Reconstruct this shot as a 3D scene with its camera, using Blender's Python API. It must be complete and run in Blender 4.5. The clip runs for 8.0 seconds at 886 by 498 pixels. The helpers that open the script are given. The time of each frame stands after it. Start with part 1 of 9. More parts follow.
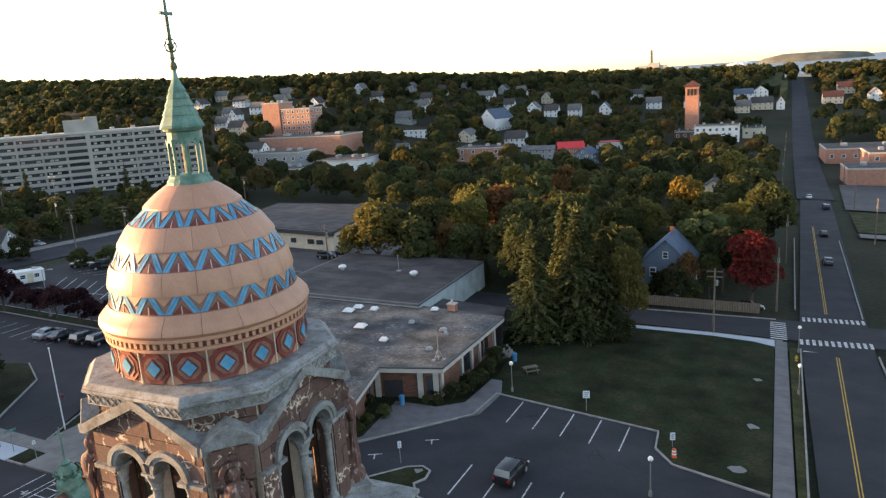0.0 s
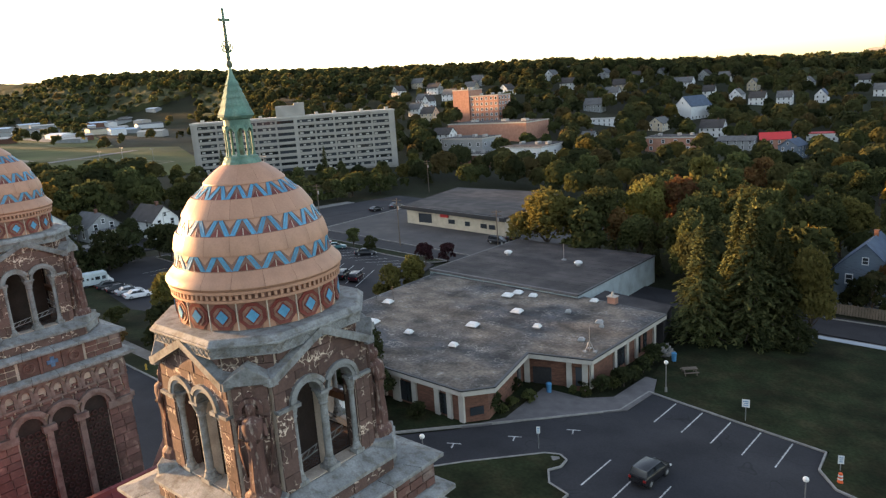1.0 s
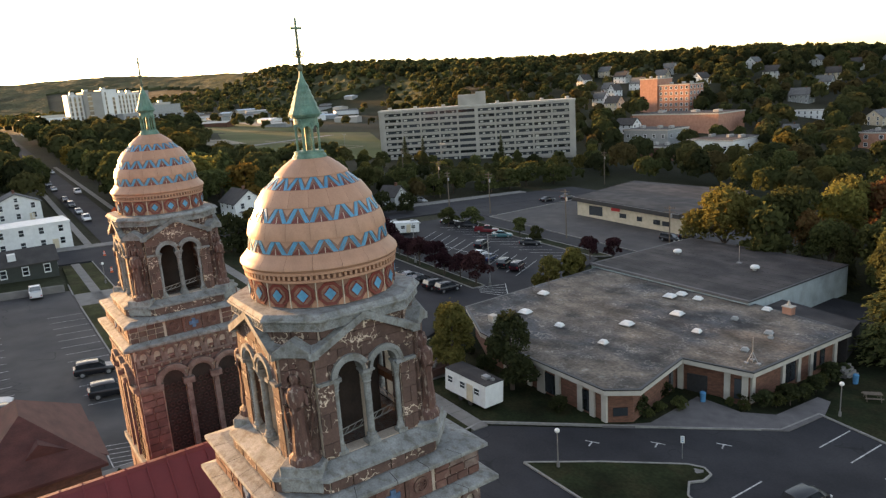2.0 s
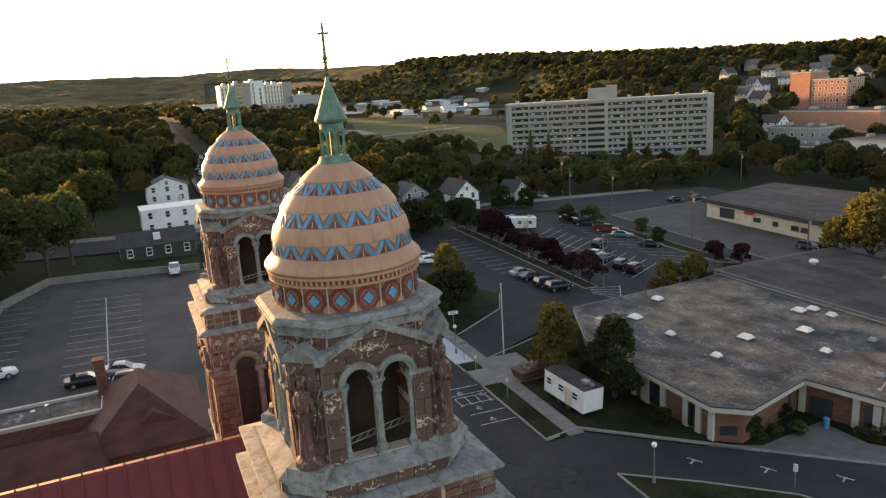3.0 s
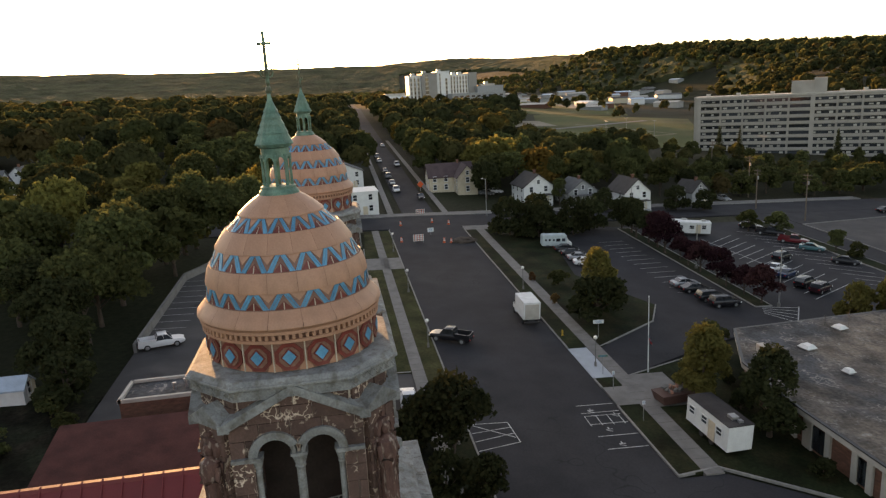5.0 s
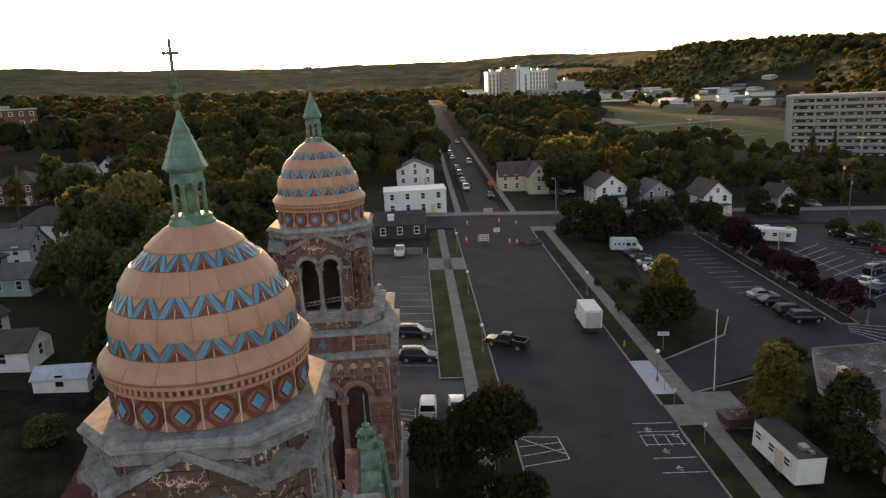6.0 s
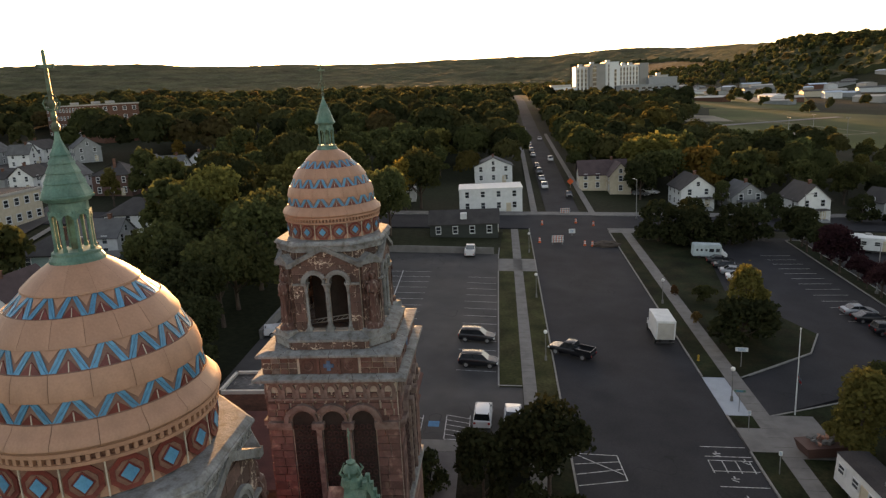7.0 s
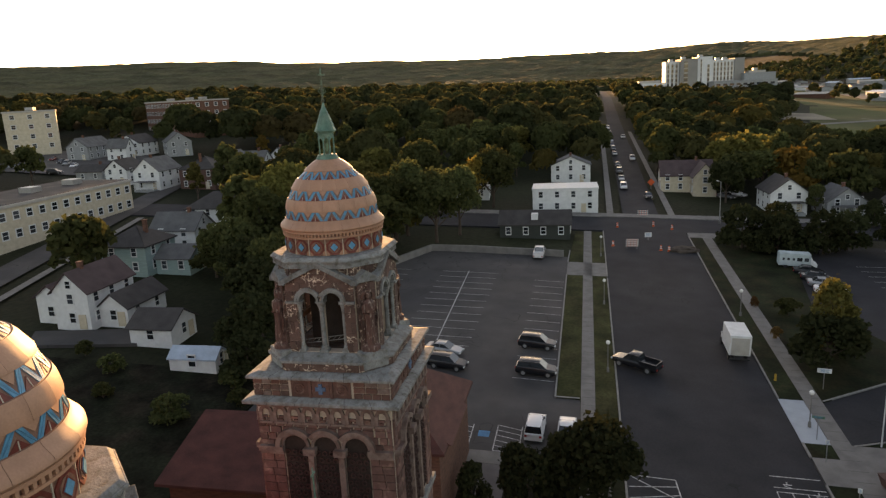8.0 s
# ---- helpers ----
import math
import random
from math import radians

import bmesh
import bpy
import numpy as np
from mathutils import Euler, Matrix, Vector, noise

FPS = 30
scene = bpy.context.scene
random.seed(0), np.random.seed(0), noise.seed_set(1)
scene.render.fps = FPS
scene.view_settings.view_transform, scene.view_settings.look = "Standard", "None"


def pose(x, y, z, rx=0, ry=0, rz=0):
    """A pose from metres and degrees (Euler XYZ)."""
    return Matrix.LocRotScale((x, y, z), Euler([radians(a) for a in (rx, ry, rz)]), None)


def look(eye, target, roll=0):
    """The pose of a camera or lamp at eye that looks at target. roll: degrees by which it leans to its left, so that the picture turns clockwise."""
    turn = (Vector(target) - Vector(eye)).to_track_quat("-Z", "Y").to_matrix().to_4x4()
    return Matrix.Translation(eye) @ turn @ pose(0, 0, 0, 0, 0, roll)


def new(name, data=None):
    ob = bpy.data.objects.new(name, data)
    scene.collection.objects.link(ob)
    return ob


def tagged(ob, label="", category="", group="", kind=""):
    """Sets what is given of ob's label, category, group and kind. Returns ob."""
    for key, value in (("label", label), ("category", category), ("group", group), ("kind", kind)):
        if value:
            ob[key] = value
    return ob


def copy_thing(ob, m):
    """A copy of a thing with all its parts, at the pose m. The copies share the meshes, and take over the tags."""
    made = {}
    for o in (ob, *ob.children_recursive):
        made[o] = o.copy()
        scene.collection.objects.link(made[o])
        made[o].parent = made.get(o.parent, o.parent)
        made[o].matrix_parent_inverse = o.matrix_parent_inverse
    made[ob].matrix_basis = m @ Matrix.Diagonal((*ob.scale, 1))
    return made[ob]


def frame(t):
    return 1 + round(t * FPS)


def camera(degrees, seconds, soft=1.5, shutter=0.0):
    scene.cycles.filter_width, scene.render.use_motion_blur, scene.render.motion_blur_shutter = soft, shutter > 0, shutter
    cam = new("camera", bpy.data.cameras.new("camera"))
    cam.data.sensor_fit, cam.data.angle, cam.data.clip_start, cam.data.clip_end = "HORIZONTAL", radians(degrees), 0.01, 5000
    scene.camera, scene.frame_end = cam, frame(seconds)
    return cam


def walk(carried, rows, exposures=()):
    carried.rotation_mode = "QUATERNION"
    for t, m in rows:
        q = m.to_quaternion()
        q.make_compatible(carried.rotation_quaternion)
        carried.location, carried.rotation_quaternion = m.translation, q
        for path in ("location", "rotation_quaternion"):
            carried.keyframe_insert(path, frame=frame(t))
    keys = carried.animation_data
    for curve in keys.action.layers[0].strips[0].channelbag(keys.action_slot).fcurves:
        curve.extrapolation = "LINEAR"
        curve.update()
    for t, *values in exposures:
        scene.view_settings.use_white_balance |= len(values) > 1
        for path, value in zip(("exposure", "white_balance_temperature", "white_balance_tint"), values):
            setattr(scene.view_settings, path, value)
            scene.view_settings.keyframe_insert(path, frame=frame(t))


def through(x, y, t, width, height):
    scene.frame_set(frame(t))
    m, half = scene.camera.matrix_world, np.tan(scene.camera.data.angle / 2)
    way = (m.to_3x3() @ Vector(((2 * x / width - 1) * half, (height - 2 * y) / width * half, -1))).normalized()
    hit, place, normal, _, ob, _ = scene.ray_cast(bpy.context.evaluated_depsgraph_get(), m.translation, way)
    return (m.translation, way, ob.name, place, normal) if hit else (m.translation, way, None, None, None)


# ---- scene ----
cam = camera(65.1, 8.0, 1.3)
# seconds, place, yaw, pitch, lean
PATH = [
    (0.0, 9.050, -9.148, 33.889, 25.077, -13.081, -3.750),
    (0.5, 10.721, -8.763, 33.775, 32.865, -13.146, -3.813),
    (1.0, 12.408, -8.307, 33.793, 40.662, -13.097, -3.970),
    (1.5, 13.764, -7.576, 33.824, 48.355, -13.014, -4.009),
    (2.0, 14.747, -6.578, 33.880, 55.687, -12.995, -3.915),
    (3.5, 15.479, -2.920, 34.086, 70.365, -12.844, -3.486),
    (4.0, 15.146, -1.575, 34.147, 74.182, -12.775, -3.525),
    (4.5, 14.588, -0.270, 34.238, 77.965, -12.819, -3.337),
    (6.0, 11.915, 3.846, 34.557, 87.952, -12.851, -2.939),
    (6.5, 10.820, 5.144, 34.674, 91.462, -12.891, -2.856),
    (7.0, 9.671, 6.371, 34.774, 95.092, -12.905, -2.847),
    (7.5, 8.531, 7.591, 34.869, 98.556, -12.889, -2.965),
    (8.0, 7.226, 8.832, 34.980, 102.075, -12.900, -2.859),
]


def carry(x, y, z, yaw, pitch, lean):
    a, b = radians(yaw), radians(pitch)
    way = Vector((-math.sin(a) * math.cos(b), math.cos(a) * math.cos(b), math.sin(b)))
    return look((x, y, z), Vector((x, y, z)) + 10 * way, lean)


EXPOSURES = [(0.0, 2.65, 6900, 16), (2.0, 2.55, 7900, 18), (3.5, 2.3, 8300, 19), (4.5, 2.2, 8500, 20), (8.0, 1.95, 8700, 21)]
walk(cam, [(t, carry(*row)) for t, *row in PATH], EXPOSURES)

# ---- sky and sun ----
SUN_AZ, SUN_EL = 104.0, 4.9          # degrees left of +y, above the level
sun_way = Vector((-math.sin(radians(SUN_AZ)) * math.cos(radians(SUN_EL)),
                  math.cos(radians(SUN_AZ)) * math.cos(radians(SUN_EL)), math.sin(radians(SUN_EL))))
world = bpy.data.worlds.new("evening_sky")
scene.world = world
world.use_nodes = True
wn = world.node_tree
wn.nodes.clear()
sky = wn.nodes.new("ShaderNodeTexSky")
sky.sky_type = "NISHITA"
sky.sun_disc = False
sky.sun_elevation = radians(SUN_EL)
sky.sun_rotation = radians(-SUN_AZ)
sky.air_density, sky.dust_density, sky.ozone_density = 0.8, 0.8, 1.5
back = wn.nodes.new("ShaderNodeBackground")
back.inputs["Strength"].default_value = 0.15
wout = wn.nodes.new("ShaderNodeOutputWorld")
haze = wn.nodes.new("ShaderNodeHueSaturation")      # a milky evening sky, paler than a clear one
haze.inputs["Saturation"].default_value = 0.78
wn.links.new(sky.outputs[0], haze.inputs["Color"])
wn.links.new(haze.outputs[0], back.inputs[0])
wn.links.new(back.outputs[0], wout.inputs[0])

sun_data = bpy.data.lights.new("sun", "SUN")
sun_data.energy = 3.1
sun_data.angle = radians(1.5)
sun_data.color = (1.0, 0.6, 0.27)
sun = new("sun", sun_data)
sun.matrix_world = look(sun_way * 300, (0, 0, 0))

# ---- materials ----
def lin(r, g, b):
    return tuple(((c / 255 + 0.055) / 1.055) ** 2.4 if c > 10 else c / 3294 for c in (r, g, b))


def mat(name, col, rough=0.8, metal=0.0, vary=0.25, scale=3.0, fine=40.0, bump=0.2, second=None, second_scale=1.0,
        second_amount=0.5, per_object=0.0, per_island=0.0, spec=0.4, stretch=None, bump_dist=0.02, edge=(0.45, 0.62), scrawl=None):
    """A procedural surface: colour broken up at two scales, patches of a second colour, a grain that is also relief."""
    m = bpy.data.materials.new(name)
    m.use_nodes = True
    t = m.node_tree
    n, l = t.nodes, t.links
    n.clear()
    out = n.new("ShaderNodeOutputMaterial")
    p = n.new("ShaderNodeBsdfPrincipled")
    l.new(p.outputs[0], out.inputs[0])
    p.inputs["Roughness"].default_value = rough
    p.inputs["Metallic"].default_value = metal
    p.inputs["Specular IOR Level"].default_value = spec
    co = n.new("ShaderNodeTexCoord")
    src = co.outputs["Object"]
    if stretch:
        mp = n.new("ShaderNodeMapping")
        mp.inputs["Scale"].default_value = stretch
        l.new(src, mp.inputs[0])
        src = mp.outputs[0]

    def nz(s, detail=3.0):
        k = n.new("ShaderNodeTexNoise")
        k.inputs["Scale"].default_value = s
        k.inputs["Detail"].default_value = detail
        l.new(src, k.inputs["Vector"])
        return k.outputs["Fac"]

    def mixc(fac, a, b, mode="MIX"):
        k = n.new("ShaderNodeMix")
        k.data_type, k.blend_type = "RGBA", mode
        for sock, v in ((k.inputs[0], fac), (k.inputs[6], a), (k.inputs[7], b)):
            if isinstance(v, (int, float)):
                sock.default_value = v
            elif isinstance(v, tuple):
                sock.default_value = (*v[:3], 1)
            else:
                l.new(v, sock)
        return k.outputs[2]

    def span(v, a, b, lo, hi):
        k = n.new("ShaderNodeMapRange")
        k.inputs[1].default_value, k.inputs[2].default_value = a, b
        k.inputs[3].default_value, k.inputs[4].default_value = lo, hi
        l.new(v, k.inputs[0])
        return k.outputs[0]

    big, small = nz(scale), nz(fine, 4.0)
    c = tuple(col)
    if second:
        c = mixc(span(nz(second_scale, 5.0), edge[0], edge[1], 0.0, second_amount), c, tuple(second))
    if scrawl:                                              # pale curling scars where the face has spalled
        curl = nz(scrawl[1], 2.0)
        line = span(curl, 0.5, 0.5 + scrawl[2], 1.0, 0.0)
        low = span(curl, 0.5 - scrawl[2], 0.5, 0.0, 1.0)
        both = n.new("ShaderNodeMath")
        both.operation = "MULTIPLY"
        l.new(line, both.inputs[0])
        l.new(low, both.inputs[1])
        here = n.new("ShaderNodeMath")
        here.operation = "MULTIPLY"
        l.new(both.outputs[0], here.inputs[0])
        l.new(span(nz(scrawl[1] * 0.43, 1.0), 0.52, 0.58, 0.0, 1.0), here.inputs[1])
        c = mixc(here.outputs[0], c, tuple(scrawl[0]))
    k1 = span(big, 0.3, 0.7, 1 - vary, 1 + vary)
    k2 = span(small, 0.3, 0.7, 1 - vary * 0.6, 1 + vary * 0.6)
    mul = n.new("ShaderNodeMath")
    mul.operation = "MULTIPLY"
    l.new(k1, mul.inputs[0])
    l.new(k2, mul.inputs[1])
    fac = mul.outputs[0]
    for amount, node, sock in ((per_object, "ShaderNodeObjectInfo", "Random"), (per_island, "ShaderNodeNewGeometry", "Random Per Island")):
        if amount:
            o = n.new(node)
            k = n.new("ShaderNodeMath")
            k.operation = "MULTIPLY"
            l.new(fac, k.inputs[0])
            l.new(span(o.outputs[sock], 0, 1, 1 - amount, 1 + amount), k.inputs[1])
            fac = k.outputs[0]
    comb = n.new("ShaderNodeCombineColor")
    for i in range(3):
        l.new(fac, comb.inputs[i])
    c = mixc(1.0, c, comb.outputs[0], "MULTIPLY")
    l.new(c, p.inputs["Base Color"])
    if bump:
        b = n.new("ShaderNodeBump")
        b.inputs["Strength"].default_value = bump
        b.inputs["Distance"].default_value = bump_dist
        l.new(small, b.inputs["Height"])
        l.new(b.outputs[0], p.inputs["Normal"])
    return m


def leaf_mat(name, col, col2, through=0.3):
    """Leaves: two greens mixed leaf by leaf, a share of the light passing through."""
    m = bpy.data.materials.new(name)
    m.use_nodes = True
    t = m.node_tree
    n, l = t.nodes, t.links
    n.clear()
    out = n.new("ShaderNodeOutputMaterial")
    geo = n.new("ShaderNodeNewGeometry")
    obj = n.new("ShaderNodeObjectInfo")
    mix = n.new("ShaderNodeMix")
    mix.data_type = "RGBA"
    mix.inputs[6].default_value = (*col, 1)
    mix.inputs[7].default_value = (*col2, 1)
    l.new(geo.outputs["Random Per Island"], mix.inputs[0])
    hsv = n.new("ShaderNodeHueSaturation")
    rng = n.new("ShaderNodeMapRange")
    rng.inputs[3].default_value, rng.inputs[4].default_value = 0.7, 1.3
    l.new(obj.outputs["Random"], rng.inputs[0])
    l.new(rng.outputs[0], hsv.inputs["Value"])
    hue = n.new("ShaderNodeMapRange")
    hue.inputs[3].default_value, hue.inputs[4].default_value = 0.485, 0.51
    l.new(obj.outputs["Random"], hue.inputs[0])
    l.new(hue.outputs[0], hsv.inputs["Hue"])
    l.new(mix.outputs[2], hsv.inputs["Color"])
    d = n.new("ShaderNodeBsdfDiffuse")
    tr = n.new("ShaderNodeBsdfTranslucent")
    ms = n.new("ShaderNodeMixShader")
    ms.inputs[0].default_value = through
    l.new(hsv.outputs[0], d.inputs[0])
    l.new(hsv.outputs[0], tr.inputs[0])
    l.new(d.outputs[0], ms.inputs[1])
    l.new(tr.outputs[0], ms.inputs[2])
    l.new(ms.outputs[0], out.inputs[0])
    return m


def glass_mat(name, col=(0.03, 0.035, 0.04), rough=0.08):
    return mat(name, col, rough=rough, vary=0.15, scale=0.4, bump=0, spec=0.9, per_object=0.5)


M = {}
M["grass"] = mat("lawn_grass", (0.0155, 0.0205, 0.009), 0.95, vary=0.5, scale=0.25, fine=3, bump=0.6, second=(0.025, 0.023, 0.011), second_scale=0.35, second_amount=0.8, bump_dist=0.05, spec=0.08)
# overgrown ground, its colour lowered to hold the shade of trees around
M["garden"] = mat("shade_toned_overgrown_garden", (0.0125, 0.0145, 0.0085), 0.95, vary=0.6, scale=0.4, fine=3, bump=0.7, second=(0.02, 0.016, 0.011), second_scale=0.25, second_amount=0.8, bump_dist=0.08, spec=0.05)
# drier grass, also lightened in colour for strips that get more light
M["lit_dry_grass"] = mat("lit_dry_verge_grass", (0.034, 0.037, 0.014), 0.95, vary=0.45, scale=0.3, fine=3, bump=0.6, second=(0.05, 0.046, 0.02), second_scale=0.2, second_amount=0.7, bump_dist=0.05, spec=0.08)
M["ground"] = mat("town_ground", (0.022, 0.025, 0.013), 0.95, vary=0.4, scale=0.02, fine=1.2, bump=0.5, second=(0.042, 0.038, 0.026), second_scale=0.008, second_amount=0.7, bump_dist=0.2, spec=0.08)
M["asphalt"] = mat("asphalt", (0.0265, 0.0265, 0.03), 0.92, spec=0.2, vary=0.2, scale=0.25, fine=5, bump=0.25, second=(0.038, 0.037, 0.039), second_scale=0.07, second_amount=0.6, scrawl=((0.02, 0.02, 0.021), 0.16, 0.006))
M["asphalt_old"] = mat("worn_asphalt", (0.046, 0.043, 0.043), 0.9, vary=0.18, scale=0.3, fine=20, bump=0.3, second=(0.075, 0.068, 0.062), second_scale=0.12, second_amount=0.6, scrawl=((0.022, 0.021, 0.021), 0.2, 0.008))
M["concrete"] = mat("concrete", (0.165, 0.156, 0.145), 0.9, vary=0.15, scale=0.8, fine=15, bump=0.25, second=(0.12, 0.112, 0.104), second_scale=0.5)
M["old_concrete"] = mat("old_concrete", (0.12, 0.11, 0.11), 0.9, vary=0.15, scale=0.8, fine=15, bump=0.25, second=(0.085, 0.08, 0.08), second_scale=0.5)
M["new_concrete"] = mat("new_concrete", (0.34, 0.37, 0.4), 0.85, vary=0.08, scale=0.8, fine=15, bump=0.15)
M["kerb"] = mat("kerb_stone", (0.22, 0.21, 0.195), 0.9, vary=0.2, scale=1.5, fine=15, bump=0.25)
M["line"] = mat("road_paint", (0.46, 0.455, 0.44), 0.8, vary=0.2, scale=2.0, fine=12, bump=0.1, second=(0.16, 0.155, 0.15), second_scale=3.0, second_amount=0.8)
M["yellow"] = mat("yellow_paint", (0.4, 0.24, 0.03), 0.8, vary=0.2, scale=2, fine=12, bump=0.1)
M["bluepaint"] = mat("blue_paint", (0.04, 0.18, 0.33), 0.8, vary=0.2, scale=2, fine=12, bump=0.1)
M["terra"] = mat("orange_terracotta", (0.405, 0.212, 0.133), 0.55, vary=0.12, scale=2.2, fine=30, bump=0.06, second=(0.33, 0.16, 0.1), second_scale=1.6, second_amount=0.4, per_object=0.04, spec=0.5)
M["terra_red"] = mat("red_terracotta", (0.15, 0.032, 0.024), 0.45, vary=0.2, scale=5, fine=40, bump=0.08, per_object=0.15)
M["terra_dark"] = mat("dark_terracotta", (0.2, 0.1, 0.07), 0.5, vary=0.2, scale=5, fine=40, bump=0.1)
M["joint_grey"] = mat("dark_joint", (0.07, 0.066, 0.06), 0.95, vary=0.2, bump=0.1)
M["terra_blue"] = mat("blue_glazed_terracotta", (0.06, 0.235, 0.37), 0.4, vary=0.18, scale=4, fine=40, bump=0.06, per_object=0.15, second=(0.1, 0.3, 0.43), second_scale=3)
M["grout"] = mat("pale_grout", (0.45, 0.38, 0.3), 0.9, vary=0.2, scale=6, fine=50, bump=0.2)
M["brown_stone"] = mat("red_brown_sandstone", (0.082, 0.047, 0.038), 0.85, vary=0.25, scale=2.5, fine=22, bump=0.5, second=(0.36, 0.28, 0.22), second_scale=4.2, second_amount=0.85, per_object=0.25, per_island=0.25, edge=(0.63, 0.66), scrawl=((0.5, 0.4, 0.31), 5.2, 0.035))
M["red_stone"] = mat("red_sandstone", (0.14, 0.072, 0.06), 0.88, vary=0.25, scale=2.5, fine=22, bump=0.5, second=(0.3, 0.18, 0.14), second_scale=2.4, second_amount=0.7, per_object=0.25, per_island=0.3, edge=(0.55, 0.66))
M["frieze_stone"] = mat("brown_red_ashlar", (0.12, 0.058, 0.046), 0.85, vary=0.22, scale=2.5, fine=22, bump=0.5, second=(0.2, 0.13, 0.1), second_scale=3.5, second_amount=0.6, per_object=0.25, edge=(0.55, 0.66))
M["lattice"] = mat("dark_pierced_stone", (0.05, 0.024, 0.02), 0.9, vary=0.3, scale=3, fine=20, bump=0.3)
M["arch_stone"] = mat("rosy_grey_stone", (0.19, 0.135, 0.115), 0.86, vary=0.25, scale=2.5, fine=22, bump=0.4, second=(0.1, 0.055, 0.045), second_scale=3.0, second_amount=0.7)
M["dull_blue"] = mat("faded_blue_terracotta", (0.07, 0.13, 0.22), 0.6, vary=0.3, scale=6, fine=30, bump=0.1)
M["mortar"] = mat("pale_mortar", (0.44, 0.36, 0.29), 0.95, vary=0.2, scale=3, fine=30, bump=0.4)
M["pale_stone"] = mat("grey_buff_stone", (0.205, 0.21, 0.205), 0.84, vary=0.3, scale=2.0, fine=25, bump=0.5, second=(0.115, 0.1, 0.082), second_scale=6.0, second_amount=0.7, per_object=0.12, edge=(0.48, 0.66))
M["copper"] = mat("green_copper", (0.08, 0.17, 0.13), 0.6, metal=0.1, vary=0.25, scale=4, fine=30, bump=0.15, second=(0.15, 0.24, 0.18), second_scale=3.5, second_amount=0.8)
M["copper_dark"] = mat("brown_green_copper", (0.09, 0.1, 0.06), 0.55, metal=0.2, vary=0.3, scale=6, fine=30, bump=0.15, second=(0.1, 0.19, 0.13), second_scale=3, second_amount=0.8)
# near-black colour paints the shade inside openings; also used for ledge joints
M["dark"] = mat("shade_and_joint_dark", (0.03, 0.02, 0.016), 0.95, vary=0.3, scale=2, fine=15, bump=0.2)
M["statue"] = mat("dark_brown_statue_stone", (0.1, 0.05, 0.04), 0.8, vary=0.3, scale=5, fine=30, bump=0.5, second=(0.34, 0.27, 0.22), second_scale=6, second_amount=0.7, edge=(0.56, 0.66), stretch=(2, 2, 0.6))
M["timber"] = mat("orange_brown_timber", (0.16, 0.06, 0.028), 0.7, vary=0.3, scale=3, fine=20, bump=0.3, stretch=(4, 4, 0.5))
M["red_roof"] = mat("red_metal_roof", (0.15, 0.022, 0.024), 0.62, vary=0.12, scale=0.8, fine=20, bump=0.05)
M["shingle_red"] = mat("red_brown_shingles", (0.085, 0.032, 0.026), 0.9, vary=0.25, scale=0.6, fine=9, bump=0.5, stretch=(1, 1, 3))
M["gravel_roof"] = mat("gravel_roof", (0.044, 0.046, 0.05), 0.95, vary=0.62, scale=0.3, fine=2.8, bump=1.0, second=(0.122, 0.098, 0.078), second_scale=0.11, second_amount=1.0, edge=(0.42, 0.58), bump_dist=0.1, scrawl=((0.17, 0.155, 0.14), 1.3, 0.05))
M["dark_roof"] = mat("dark_roofing", (0.026, 0.023, 0.024), 0.9, vary=0.4, scale=0.3, fine=8, bump=0.3, second=(0.05, 0.043, 0.041), second_scale=0.15, second_amount=0.8)
M["pale_blue"] = mat("pale_blue_paint", (0.4, 0.47, 0.48), 0.7, vary=0.14, scale=0.5, fine=6, bump=0.15, second=(0.3, 0.33, 0.33), second_scale=0.4, second_amount=0.5)
M["fascia"] = mat("off_white_fascia", (0.38, 0.355, 0.315), 0.7, vary=0.1, scale=1, fine=15, bump=0.1)
M["brick"] = mat("brown_brick", (0.13, 0.06, 0.04), 0.9, vary=0.3, scale=1.5, fine=12, bump=0.4, stretch=(1, 1, 3))
M["pink_brick"] = mat("pink_brick", (0.36, 0.18, 0.125), 0.9, vary=0.15, scale=0.8, fine=10, bump=0.2)
M["white"] = mat("white_paint", (0.6, 0.61, 0.6), 0.6, vary=0.08, scale=1.2, fine=12, bump=0.08)
M["cream"] = mat("cream_paint", (0.5, 0.43, 0.32), 0.7, vary=0.12, scale=1, fine=12, bump=0.1)
M["grey"] = mat("grey_paint", (0.25, 0.26, 0.26), 0.7, vary=0.12, scale=1, fine=12, bump=0.1)
M["blind"] = mat("window_blind_cloth", (0.3, 0.29, 0.26), 0.8, vary=0.15, scale=1, fine=12, bump=0.05, per_object=0.35)
M["teal"] = mat("pale_teal_siding", (0.26, 0.36, 0.34), 0.7, vary=0.1, scale=1, fine=12, bump=0.15, stretch=(1, 1, 6))
M["dark_red_wall"] = mat("dark_red_siding", (0.1, 0.05, 0.04), 0.75, vary=0.15, scale=1, fine=12, bump=0.15, stretch=(1, 1, 6))
M["dark_green_wall"] = mat("dark_green_siding", (0.03, 0.036, 0.03), 0.75, vary=0.15, scale=1, fine=12, bump=0.15, stretch=(1, 1, 6))
M["pale_metal"] = mat("pale_blue_metal", (0.34, 0.42, 0.5), 0.5, vary=0.12, scale=1, fine=12, bump=0.1)
M["blue_wall"] = mat("grey_blue_siding", (0.11, 0.145, 0.185), 0.75, vary=0.12, scale=1, fine=12, bump=0.15, stretch=(1, 1, 6))
M["metal"] = mat("grey_metal", (0.3, 0.3, 0.3), 0.45, metal=0.6, vary=0.1, scale=3, fine=20, bump=0.05)
